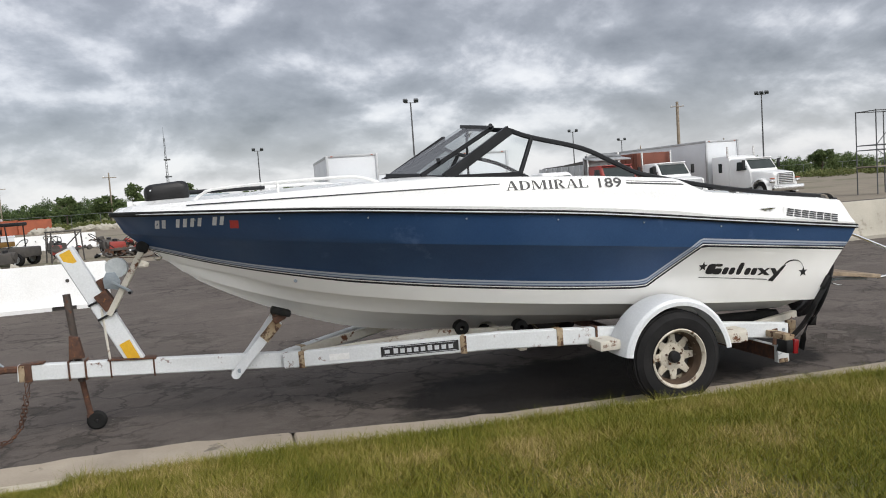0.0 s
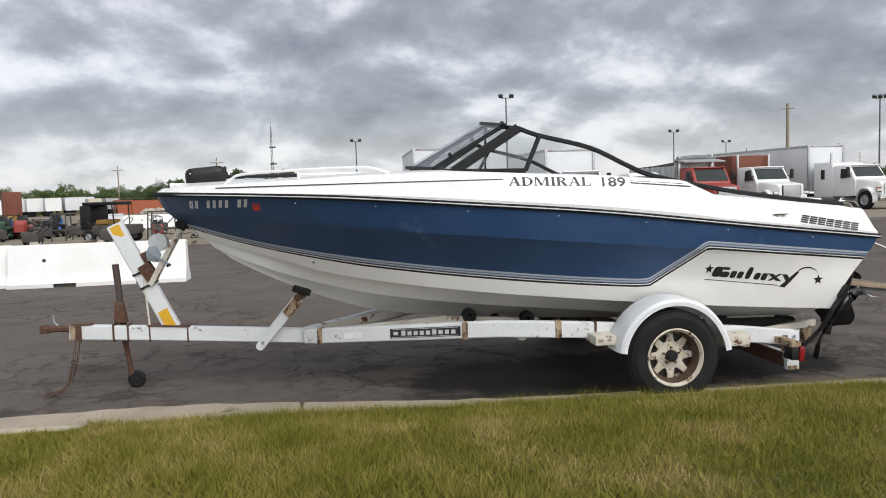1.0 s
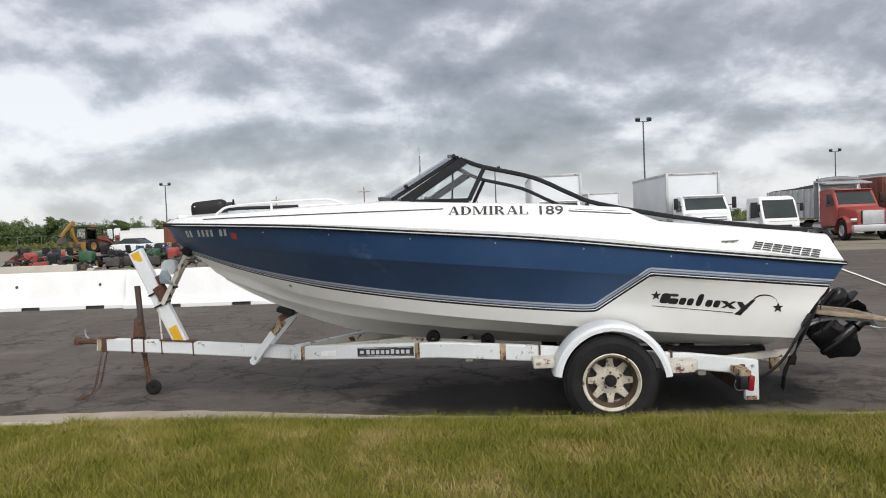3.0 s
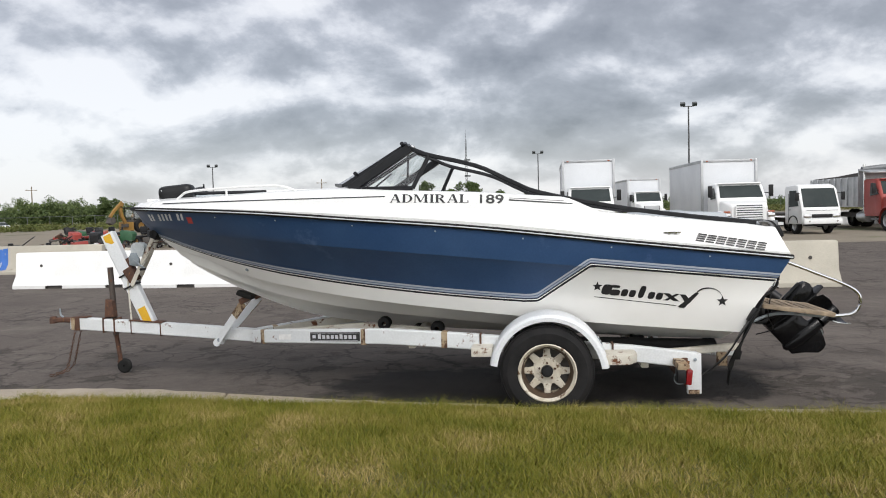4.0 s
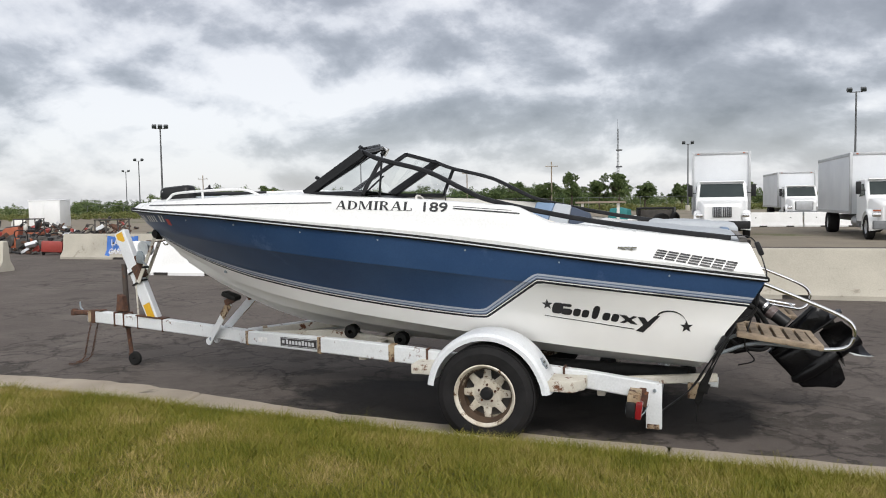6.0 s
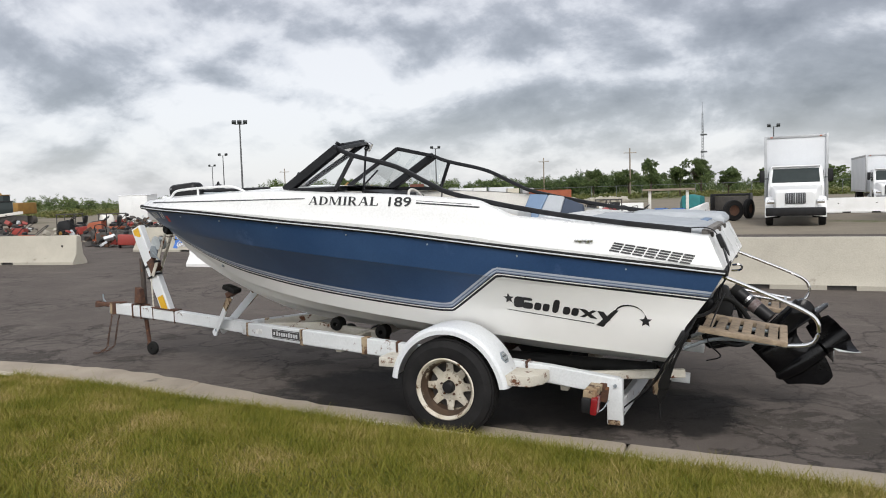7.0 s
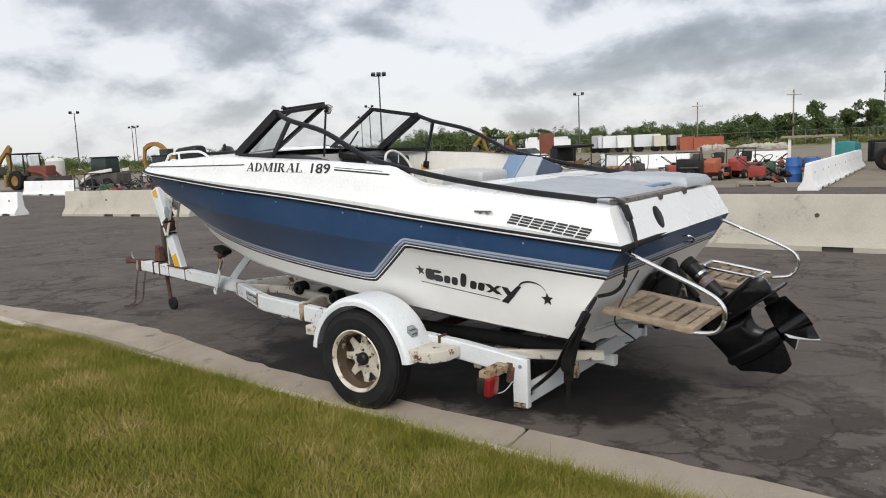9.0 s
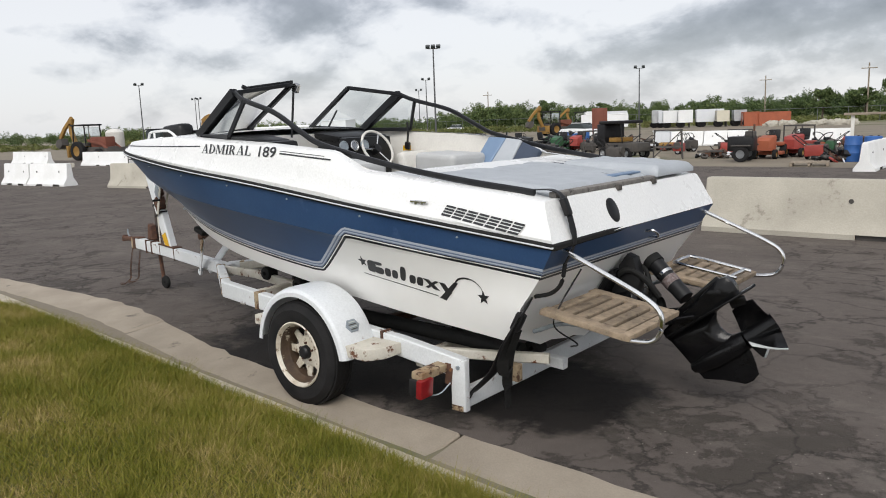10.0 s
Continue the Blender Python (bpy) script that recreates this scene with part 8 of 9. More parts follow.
def trailer_welder():
    ob = thing("generator_trailer", (0, 0, 0), "dark generator on a small road trailer", "generator", "used equipment")
    part("housing", B((0, 0, 0.68), (0.95, 0.7, 0.55), bevel=0.06), M_BLACK, ob, "black housing")
    part("engine", B((0.30, 0, 1.02), (0.34, 0.4, 0.26), bevel=0.05), M_DUST, ob)
    part("guard_rail", tube([(-0.45, -0.36, 0.9), (-0.45, -0.36, 1.22), (0.45, -0.36, 1.22), (0.45, -0.36, 0.9)], 0.02, 7, 1), M_BLACK, ob)
    part("tow_bar", beam([(-0.7, 0, 0.4), (-1.7, 0, 0.38)], 0.08, 0.08), M_DUST, ob)
    part("exhaust", rod(bmesh.new(), (0.4, 0.1, 1.1), (0.4, 0.1, 1.4), 0.04, n=8), M_RUST, ob)
    for s in (-1, 1):
        m = part("mudguard", B((0.1, s * 0.58, 0.62), (0.7, 0.22, 0.05), bevel=0.02), M_DUST, ob)
        t = pose(0.1, s * 0.58, 0.30, 90, 0, 0)
        tyre = part("wheel", lathe(bmesh.new(), [(0.16, -0.08), (0.28, -0.08), (0.30, -0.05), (0.30, 0.05), (0.28, 0.08), (0.16, 0.08)], t, 20, close=True), M_TYRE, ob)
        part("rim", lathe(bmesh.new(), [(0.17, -0.07), (0.06, -0.05), (0, -0.05), (0, 0.05), (0.06, 0.05), (0.17, 0.07)], t, 20), M_GREYS, tyre)
    return ob


put(trailer_welder(), -8.0, 25.4, 4)


def drum(paint, label):
    ob = thing("plastic_drum", (0, 0, 0), label, "drum", "drums")
    part("shell", lathe(bmesh.new(), [(0, 0), (0.28, 0), (0.29, 0.03), (0.285, 0.28), (0.295, 0.30), (0.285, 0.32), (0.285, 0.58), (0.295, 0.60), (0.285, 0.62), (0.28, 0.88), (0.25, 0.90), (0, 0.89)], Matrix.Identity(4), 22), paint, ob)
    part("bung", lathe(bmesh.new(), [(0, 0.03), (0.04, 0.03), (0.04, 0), (0, 0)], pose(0.15, 0, 0.89), 10), M_BLACK, ob)
    return ob


d0 = drum(M_BLUE, "blue plastic drum on the gravel")
put(d0, -3.5, 25.2)
for x, y in ((-4.2, 25.6), (-22.6, 38.8), (-23.2, 39.1), (-19.4, 37.2), (-26.6, 44), (-25.4, 44.2)):
    copy_thing(d0, pose(x, y, -0.03))


def lying_tank(paint, x, y, L, r, yaw, label):
    ob = thing("storage_tank", (0, 0, 0), label, "tank", "tanks")
    part("shell", lathe(bmesh.new(), [(0, -L / 2), (r * 0.6, -L / 2 + 0.03), (r * 0.92, -L / 2 + 0.12), (r, -L / 2 + 0.25), (r, L / 2 - 0.25), (r * 0.92, L / 2 - 0.12), (r * 0.6, L / 2 - 0.03), (0, L / 2)], pose(0, 0, r + 0.08, 0, 90, 0), 22), paint, ob)
    for s in (-1, 1):
        part("saddle", B((s * L * 0.28, 0, 0.10), (0.12, r * 1.5, 0.2), bevel=0.01), M_TIMBER, ob)
    put(ob, x, y, yaw)


lying_tank(M_YELLOWP, -15.0, 34.6, 1.15, 0.17, 6, "yellow gas tank lying on saddles")
lying_tank(M_LINER, -22.5, 34.4, 0.8, 0.26, 20, "cream plastic tank lying on the gravel")


def cabinet(x, y, sx, sy, h, mt, yaw, label, cat="cabinet"):
    ob = thing("steel_cabinet", (0, 0, 0), label, cat, "cabinets")
    part("body", B((0, 0, h / 2), (sx, sy, h), bevel=0.03), mt, ob)
    part("door", B((-sx * 0.24, -sy / 2 - 0.012, h * 0.5), (sx * 0.45, 0.03, h * 0.9), bevel=0.008), mt, ob)
    part("door", B((sx * 0.24, -sy / 2 - 0.012, h * 0.5), (sx * 0.45, 0.03, h * 0.9), bevel=0.008), mt, ob)
    part("roof", B((0, 0, h + 0.03), (sx + 0.08, sy + 0.08, 0.06), (2, 0, 0), 0.01), mt, ob)
    put(ob, x, y, yaw)


cabinet(-16.4, 37.0, 0.9, 0.6, 0.95, M_PANEL, 15, "pale steel cabinet among used equipment")
cabinet(-58.6, 50.8, 2.8, 2.6, 2.5, M_TRUCK, 24, "white metal shed on the gravel", "shed")
lying_tank(M_LINER, -41.6, 31.5, 0.9, 0.50, 60, "cream plastic tank lying on the gravel")


def container(x, y, L, h, mt, yaw, label, name="shipping_container", legs=0.0):
    ob = thing(name, (0, 0, 0), label, "container" if legs == 0 else "trailer", "containers and trailers")
    n = int(L / 0.28)
    W = 2.44
    for s in (-1, 1):
        bm = bmesh.new()
        prev = None
        for i in range(n + 1):
            xx = -L / 2 + L * i / n
            d = 0.035 if i % 2 else 0.0
            c = [bm.verts.new((xx, s * (W / 2 - d), legs + 0.1)), bm.verts.new((xx, s * (W / 2 - d), legs + h - 0.1))]
            if prev:
                bm.faces.new((prev[0], c[0], c[1], prev[1]))
            prev = c
        part("wall", bm, mt, ob)
    part("roof", B((0, 0, legs + h - 0.05), (L, W, 0.1), bevel=0.02), mt, ob)
    part("floor", B((0, 0, legs + 0.06), (L, W, 0.12), bevel=0.02), mt, ob)
    for s in (-1, 1):
        part("end_wall", B((s * (L / 2 - 0.04), 0, legs + h / 2), (0.08, W, h), bevel=0.02), mt, ob)
        for q in (-1, 1):
            part("door_bar", rod(bmesh.new(), (s * (L / 2 + 0.03), q * 0.4, legs + 0.2), (s * (L / 2 + 0.03), q * 0.4, legs + h - 0.2), 0.025, n=6), M_ALU, ob)
    if legs:
        for xx in (-L * 0.36, -L * 0.26):
            for s in (-1, 1):
                t = pose(xx, s * 0.95, 0.45, 90, 0, 0)
                part("wheel", lathe(bmesh.new(), [(0.0, -0.15), (0.40, -0.15), (0.45, -0.1), (0.45, 0.1), (0.40, 0.15), (0, 0.15)], t, 16), M_TYRE, ob)
        part("landing_leg", B((L * 0.3, 0, legs / 2), (0.15, 1.6, legs), bevel=0.02), M_DUST, ob)
    put(ob, x, y, yaw)


ORANGE = "weathered orange shipping container far off on the gravel"
VAN = "white box trailer far off on the gravel"

def row_box(x0, x1, y, h, mt, label, name="box_trailer", legs=0.7, lean=0.0):
    """A box in the far row that shows its face between two places along the row."""
    yaw = 27 + lean
    container((x0 + x1) / 2, y, abs(x1 - x0) / math.cos(radians(27)) * 0.96, h, mt, yaw, label, name, legs)


row_box(-58.6, -57.0, 103, 2.1, M_TRUCK, VAN)
row_box(-42.7, -37.9, 75, 1.5, M_TRUCK, VAN)
row_box(-55.0, -51.8, 103, 2.0, M_PANEL, VAN)
row_box(-47.8, -46.5, 104, 1.9, M_ALU, "grey box trailer far off on the gravel")
row_box(-46.4, -45.2, 103, 1.7, M_PANEL, "grey box trailer far off on the gravel")
row_box(-45.1, -42.6, 102, 1.75, M_TRUCK, VAN)
row_box(-42.5, -40.7, 101, 1.75, M_TRUCK, VAN)
row_box(-40.6, -37.2, 103, 1.75, M_PANEL, "grey box trailer far off on the gravel")
row_box(-37.1, -35.6, 101, 1.5, M_CREAM, "cream box trailer far off on the gravel")
row_box(-35.5, -34.0, 103, 1.5, M_ALU, "grey box trailer far off on the gravel")
row_box(-33.9, -32.0, 102, 2.0, M_ORANGE, ORANGE, "shipping_container", -0.12, 5)
row_box(-31.9, -28.3, 103, 1.95, M_ORANGE, ORANGE, "shipping_container", -0.16, -6)
BIN = thing("steel_bin", (0, 0, 0), "rust-red steel bin standing on posts", "bin")
part("panel", B((0, 0, 1.78), (1.05, 0.9, 1.45), bevel=0.02), M_BROWN, BIN)
for sx in (-1, 1):
    part("rib", B((sx * 0.3, -0.46, 1.78), (0.06, 0.03, 1.4), bevel=0.008), M_BROWN, BIN)
    for sy in (-1, 1):
        part("post", B((sx * 0.46, sy * 0.38, 0.55), (0.09, 0.09, 1.1), bevel=0.01), M_BROWN, BIN)
put(BIN, -24.7, 45.0, 27)
# low white painted barriers among the equipment
for x0, x1 in ((-17.6, -15.0), (-14.9, -12.5), (-9.8, -7.2)):
    barrier(x0, x1, 39.2, M_CONC_P, PAINTED, yaw=2)


def excavator(x, y, yaw, s=1.0):
    ob = thing("excavator", (0, 0, 0), "yellow tracked excavator with its boom folded down", "excavator", "earth movers")
    for q in (-1, 1):
        part("track", prism(bmesh.new(), [(-1.7, 0.15), (-1.45, 0), (1.45, 0), (1.7, 0.15), (1.75, 0.5), (1.5, 0.8), (-1.5, 0.8), (-1.75, 0.5)], 0.5, at_side(0, q * 0.95 + 0.25, 0), 0.03), M_DUST, ob)
    part("house", B((0.5, 0.1, 1.55), (2.4, 2.3, 1.1), bevel=0.12), M_YELLOWP, ob)
    part("cab", B((-0.5, -0.75, 2.05), (1.2, 0.9, 1.6), bevel=0.1), M_DGLASS, ob, "dark glazed cab")
    part("cab_roof", B((-0.5, -0.75, 2.88), (1.25, 0.95, 0.08), bevel=0.03), M_YELLOWP, ob)
    part("boom", beam(smooth_path([(-0.7, 0.2, 1.7), (-2.2, 0.2, 3.2), (-3.6, 0.2, 3.5), (-4.8, 0.2, 3.0)], 5), 0.35, 0.45, 0.03), M_YELLOWP, ob)
    part("dipper", beam([(-4.7, 0.2, 3.15), (-5.0, 0.2, 1.8), (-4.8, 0.2, 0.9)], 0.28, 0.34, 0.03), M_YELLOWP, ob)
    part("ram", rod(bmesh.new(), (-2.6, 0.2, 3.65), (-4.5, 0.2, 3.5), 0.09, n=10), M_CHROME, ob)
    part("bucket", prism(bmesh.new(), [(0.3, 0.9), (-0.2, 0.8), (-0.5, 0.3), (-0.3, 0.0), (0.3, 0.1), (0.5, 0.5)], 0.9, at_side(-4.7, 0.65, 0.05), 0.04), M_DUST, ob)
    put(ob, x, y, yaw)


def backhoe(x, y, yaw):
    ob = thing("backhoe_loader", (0, 0, 0), "old yellow backhoe loader with its arm folded", "backhoe", "earth movers")
    part("bonnet", B((1.6, 0, 1.35), (1.7, 0.9, 0.8), bevel=0.1), M_BROWN, ob)
    part("chassis", B((0.6, 0, 0.8), (4.2, 1.0, 0.4), bevel=0.05), M_DUST, ob)
    part("seat_deck", B((-0.2, 0, 1.2), (1.6, 1.5, 0.25), bevel=0.05), M_DUST, ob)
    for a in (-0.85, 0.55):
        for q in (-1, 1):
            part("cab_post", beam([(a, q * 0.72, 1.2), (a * 0.92, q * 0.68, 2.6)], 0.08, 0.08, 0.01), M_BLACK, ob)
    part("cab_roof", B((-0.15, 0, 2.66), (1.7, 1.55, 0.12), bevel=0.04), M_BLACK, ob)
    part("cab_glass", B((-0.15, 0.0, 1.95), (1.25, 1.32, 1.1)), M_GLASS, ob)
    for q in (-1, 1):
        for xx, r, w in ((-0.2, 0.72, 0.42), (2.1, 0.45, 0.28)):
            t = pose(xx, q * 0.85, r, 90, 0, 0)
            tyre = part("wheel", lathe(bmesh.new(), [(r * 0.55, -w / 2), (r * 0.9, -w / 2), (r, -w * 0.35), (r, w * 0.35), (r * 0.9, w / 2), (r * 0.55, w / 2)], t, 22, close=True), M_TYRE, ob)
            part("rim", lathe(bmesh.new(), [(r * 0.57, -w * 0.4), (r * 0.2, -w * 0.2), (0, -w * 0.2), (0, w * 0.2), (r * 0.2, w * 0.2), (r * 0.57, w * 0.4)], t, 22), M_YELLOWP, tyre)
    part("hoe_boom", beam(smooth_path([(-1.3, 0, 0.9), (-1.9, 0, 2.2), (-1.7, 0, 3.2)], 5), 0.26, 0.34, 0.03), M_YELLOWP, ob)
    part("hoe_dipper", beam([(-1.7, 0, 3.25), (-2.7, 0, 2.4), (-3.3, 0, 1.7)], 0.22, 0.30, 0.03), M_YELLOWP, ob)
    part("hoe_bucket", prism(bmesh.new(), [(0.2, 0.7), (-0.3, 0.6), (-0.5, 0.1), (-0.1, -0.1), (0.35, 0.2)], 0.6, at_side(-3.1, 0.3, 1.0), 0.03), M_DUST, ob)
    part("stabiliser", B((-1.25, 0, 0.7), (0.25, 2.0, 0.9), bevel=0.04), M_YELLOWP, ob)
    part("loader_bucket", prism(bmesh.new(), [(0, 0), (0.9, 0.05), (0.35, 0.25), (0.2, 0.8), (0, 0.8)], 2.1, at_side(3.0, 1.05, 0.1), 0.02), M_DUST, ob)
    for q in (-1, 1):
        part("loader_arm", beam([(0.7, q * 0.6, 1.5), (2.2, q * 0.6, 1.2), (3.1, q * 0.6, 0.6)], 0.12, 0.2, 0.02), M_BROWN, ob)
    put(ob, x, y, yaw)


for k, (x, y, w) in enumerate(((-24.3, 33.4, 80), (-22.6, 34.4, -70), (-26.5, 34.0, 60), (-21.0, 33.6, 85), (-27.8, 35.2, -60), (-29.5, 37.0, 75))):
    copy_thing(M0[(1, 1, 0, 2, 4, 1)[k]], pose(x, y, -0.03, 0, 0, w))
excavator(-68.5, 44.5, 8)
backhoe(-56.6, 23.2, 12)
backhoe(-52.5, 91.0, 30)
backhoe(-44.2, 70.0, 70)


def skid_loader(x, y, yaw):
    ob = thing("skid_loader", (0, 0, 0), "dark compact loader with a glazed cab", "loader", "earth movers")
    part("body", B((0.4, 0, 0.75), (2.2, 1.3, 0.7), bevel=0.1), M_DUST, ob)
    part("cab", B((0, 0, 1.55), (1.3, 1.2, 1.1), bevel=0.12), M_DGLASS, ob)
    part("roof", B((0, 0, 2.12), (1.35, 1.25, 0.08), bevel=0.03), M_BLACK, ob)
    for q in (-1, 1):
        part("loader_arm", beam([(1.2, q * 0.75, 1.3), (-0.6, q * 0.75, 1.1), (-1.5, q * 0.75, 0.5)], 0.12, 0.2, 0.02), M_LINER, ob)
        for xx in (-0.5, 0.8):
            part("wheel", lathe(bmesh.new(), [(0, -0.14), (0.36, -0.14), (0.40, -0.08), (0.40, 0.08), (0.36, 0.14), (0, 0.14)], pose(xx, q * 0.8, 0.40, 90, 0, 0), 18), M_TYRE, ob)
    part("bucket", prism(bmesh.new(), [(0, 0), (-0.7, 0.05), (-0.2, 0.2), (-0.1, 0.6), (0, 0.6)], 1.7, at_side(-1.4, 0.85, 0.08), 0.02), M_DUST, ob)
    put(ob, x, y, yaw)


skid_loader(-45.2, 22.6, 15)
skid_loader(-50.0, 30.0, 60)


def car(paint, label):
    ob = thing("parked_car", (0, 0, 0), label, "car", "parked cars")
    part("body", cab_shell([(0, 0.72, 0.35, 0.62), (0.15, 0.84, 0.28, 0.74), (1.3, 0.88, 0.26, 0.92), (3.4, 0.88, 0.26, 0.96), (4.3, 0.84, 0.30, 0.90), (4.5, 0.76, 0.36, 0.78)]), paint, ob)
    c = part("cabin", cab_shell([(1.25, 0.80, 0.85, 0.95), (1.9, 0.72, 0.85, 1.40), (3.0, 0.72, 0.85, 1.42), (3.8, 0.80, 0.85, 0.98)]), M_DGLASS, ob, "dark glazed cabin")
    part("roof", B((0, 2.45, 1.42), (1.36, 1.15, 0.05), bevel=0.02), paint, c)
    for s in (-1, 1):
        for y in (0.85, 3.5):
            road_wheel(ob, s * 0.76, y, 0.32, 0.2, n=18)
    part("bumper", B((0, 0.02, 0.45), (1.5, 0.12, 0.18), bevel=0.04), M_GREYS, ob)
    return ob


put(car(M_PANEL, "silver car parked beyond the barriers"), 43.0, 52.0, 60)
put(car(M_TRUCK, "small white car far off on the grass"), -84, 104, 70)
put(car(M_TRUCK, "white car parked among used equipment"), -30.5, 56, 75)


def tank_tower(x, y):
    ob = thing("water_tank", (0, 0, 0), "cream plastic water tank on a stand", "tank", "tanks")
    part("shell", lathe(bmesh.new(), [(0, 0), (0.68, 0), (0.70, 0.1), (0.70, 1.15), (0.5, 1.35), (0.2, 1.42), (0, 1.42)], pose(0, 0, 0.9), 26), M_LINER, ob)
    part("stand", B((0, 0, 0.45), (1.7, 1.7, 0.9), bevel=0.03), M_DUST, ob)
    put(ob, x, y)


tank_tower(-57.6, 25.8)

# dark crate, teal tarped boat, wooden goal and tyres beyond the painted barriers
CR = thing("steel_crate", (0, 0, 0), "black steel crate standing on the gravel", "crate")
for s in (-1, 1):
    part("side", B((s * 1.1, 0, 0.62), (0.12, 1.3, 1.15), bevel=0.02), M_BLACK, CR)
    part("rail", B((0, s * 0.6, 1.15), (2.3, 0.10, 0.14), bevel=0.02), M_BLACK, CR)
    part("rail", B((0, s * 0.6, 0.15), (2.3, 0.10, 0.22), bevel=0.02), M_BLACK, CR)
part("back", B((0, 0.55, 0.6), (2.2, 0.06, 0.9), bevel=0.01), M_DUST, CR)
put(CR, -2.6, 44, -4)
TP = thing("tarped_load", (0, 0, 0), "teal tarp over a low load on the gravel", "tarp")
part("tarp", cab_shell([(0, 0.15, 0.1, 0.7), (0.12, 0.6, 0.0, 1.12), (0.7, 0.66, 0.0, 1.25), (1.2, 0.55, 0.0, 1.18), (1.4, 0.2, 0.1, 0.8)]), M_TEAL, TP)
put(TP, -4.05, 42.4, 82)
GO = thing("timber_frame", (0, 0, 0), "pale timber frame standing among used equipment", "frame")
for s in (-1, 1):
    part("leg", B((s * 0.9, 0, 0.8), (0.14, 0.14, 1.6), bevel=0.01), M_LINER, GO)
part("beam", B((0, 0, 1.62), (2.5, 0.4, 0.10), bevel=0.01), M_TIMBER, GO)
put(GO, -4.9, 33.0, 10)
ty = thing("loose_tyre", (0, 0, 0), "old truck tyre lying against a barrier", "tyre", "loose tyres")
part("tyre", lathe(bmesh.new(), [(0.26, -0.13), (0.46, -0.13), (0.51, -0.08), (0.51, 0.08), (0.46, 0.13), (0.26, 0.13)], pose(0, 0, 0.51, 90, 0, 0), 26, close=True), M_TYRE, ty)
part("rim", lathe(bmesh.new(), [(0.28, -0.1), (0.1, -0.02), (0, -0.02), (0, 0.02), (0.1, 0.02), (0.28, 0.1)], pose(0, 0, 0.51, 90, 0, 0), 20), M_RUST, ty)
put(ty, -1.9, 33.5, 30)
copy_thing(ty, pose(-1.3, 36.0, -0.03, 0, 0, 70))

# rubble and pallets on the gravel
PA = thing("pallet", (0, 0, 0), "weathered timber pallet lying on the gravel", "pallet", "pallets")
for k in range(6):
    part("board", B((0, -0.45 + 0.18 * k, 0.13), (1.2, 0.11, 0.022), bevel=0.004), M_TIMBER, PA)
for k in range(3):
    part("bearer", B((-0.55 + 0.55 * k, 0, 0.06), (0.09, 1.0, 0.10), bevel=0.004), M_TIMBER, PA)
put(PA, -5.0, 23.2, 12)
for x, y in ((-10.2, 22.8), (-14.8, 26.0), (-9.0, 30.2), (-20.6, 26.2), (-28.0, 19.6), (-4.4, 29.5)):
    copy_thing(PA, pose(x, y, -0.03, 0, 0, rng.uniform(0, 90)))


def rubble():
    r2 = random.Random(5)
    bm = bmesh.new()
    for k in range(170):
        if k < 110:
            c = r2.choice((-27.2, -26.4, -25.6, -22.5, -20.0, -19.2))
            x, y = r2.gauss(c, 0.55), r2.uniform(93, 95)
        else:
            x, y = r2.uniform(-48, -6), r2.uniform(15, 34)
        s = r2.uniform(0.10, 0.25) if y < 50 else r2.uniform(0.25, 0.62)
        g = bmesh.ops.create_icosphere(bm, subdivisions=1, radius=s, matrix=pose(x, y, s * 0.3, r2.uniform(0, 90), r2.uniform(0, 90), r2.uniform(0, 90)))
        for v in g["verts"]:
            v.co += Vector((r2.uniform(-1, 1), r2.uniform(-1, 1), r2.uniform(-0.6, 0.6))) * s * 0.35
    solo("rubble", bm, M_CONC, "broken concrete rubble scattered on the gravel", "rubble", kind="stuff", angle=10)


rubble()

# blue banner on the bare barrier
BN = thing("banner", (-18.3, 13.88, 0.0), "blue vinyl banner with white words on a barrier", "banner")


def banner_y(z):
    return 13.8 + float(np.interp(z, [0.0, 0.075, 0.30, 0.81], [0.0, 0.0, 0.165, 0.215])) - 0.012


bm = bmesh.new()
g = []
for i in range(13):
    x = -18.95 + 1.25 * i / 12
    g.append([bm.verts.new((x, banner_y(z) - 0.012 * math.sin(i * 1.3 + j), z - 0.05 * math.sin(math.pi * i / 12))) for j, z in enumerate((0.14, 0.30, 0.46, 0.62, 0.78))])
for a, b in zip(g, g[1:]):
    for j in range(4):
        bm.faces.new((a[j], b[j], b[j + 1], a[j + 1]))
part("cloth", bm, M_BANNER, BN)


def banner_word(word, x0, x1, z0, h):
    lettering("words", word, x0, x1, z0, h, 0.0, lambda x, z: -(banner_y(z) - 0.03), M_DECAL_W, BN, "white banner words", 0.02, 0.0)


banner_word("LAWN", -18.75, -18.0, 0.46, 0.20)
banner_word("GARDEN", -18.82, -17.88, 0.18, 0.18)

# ---- poles, mast and scaffold ----


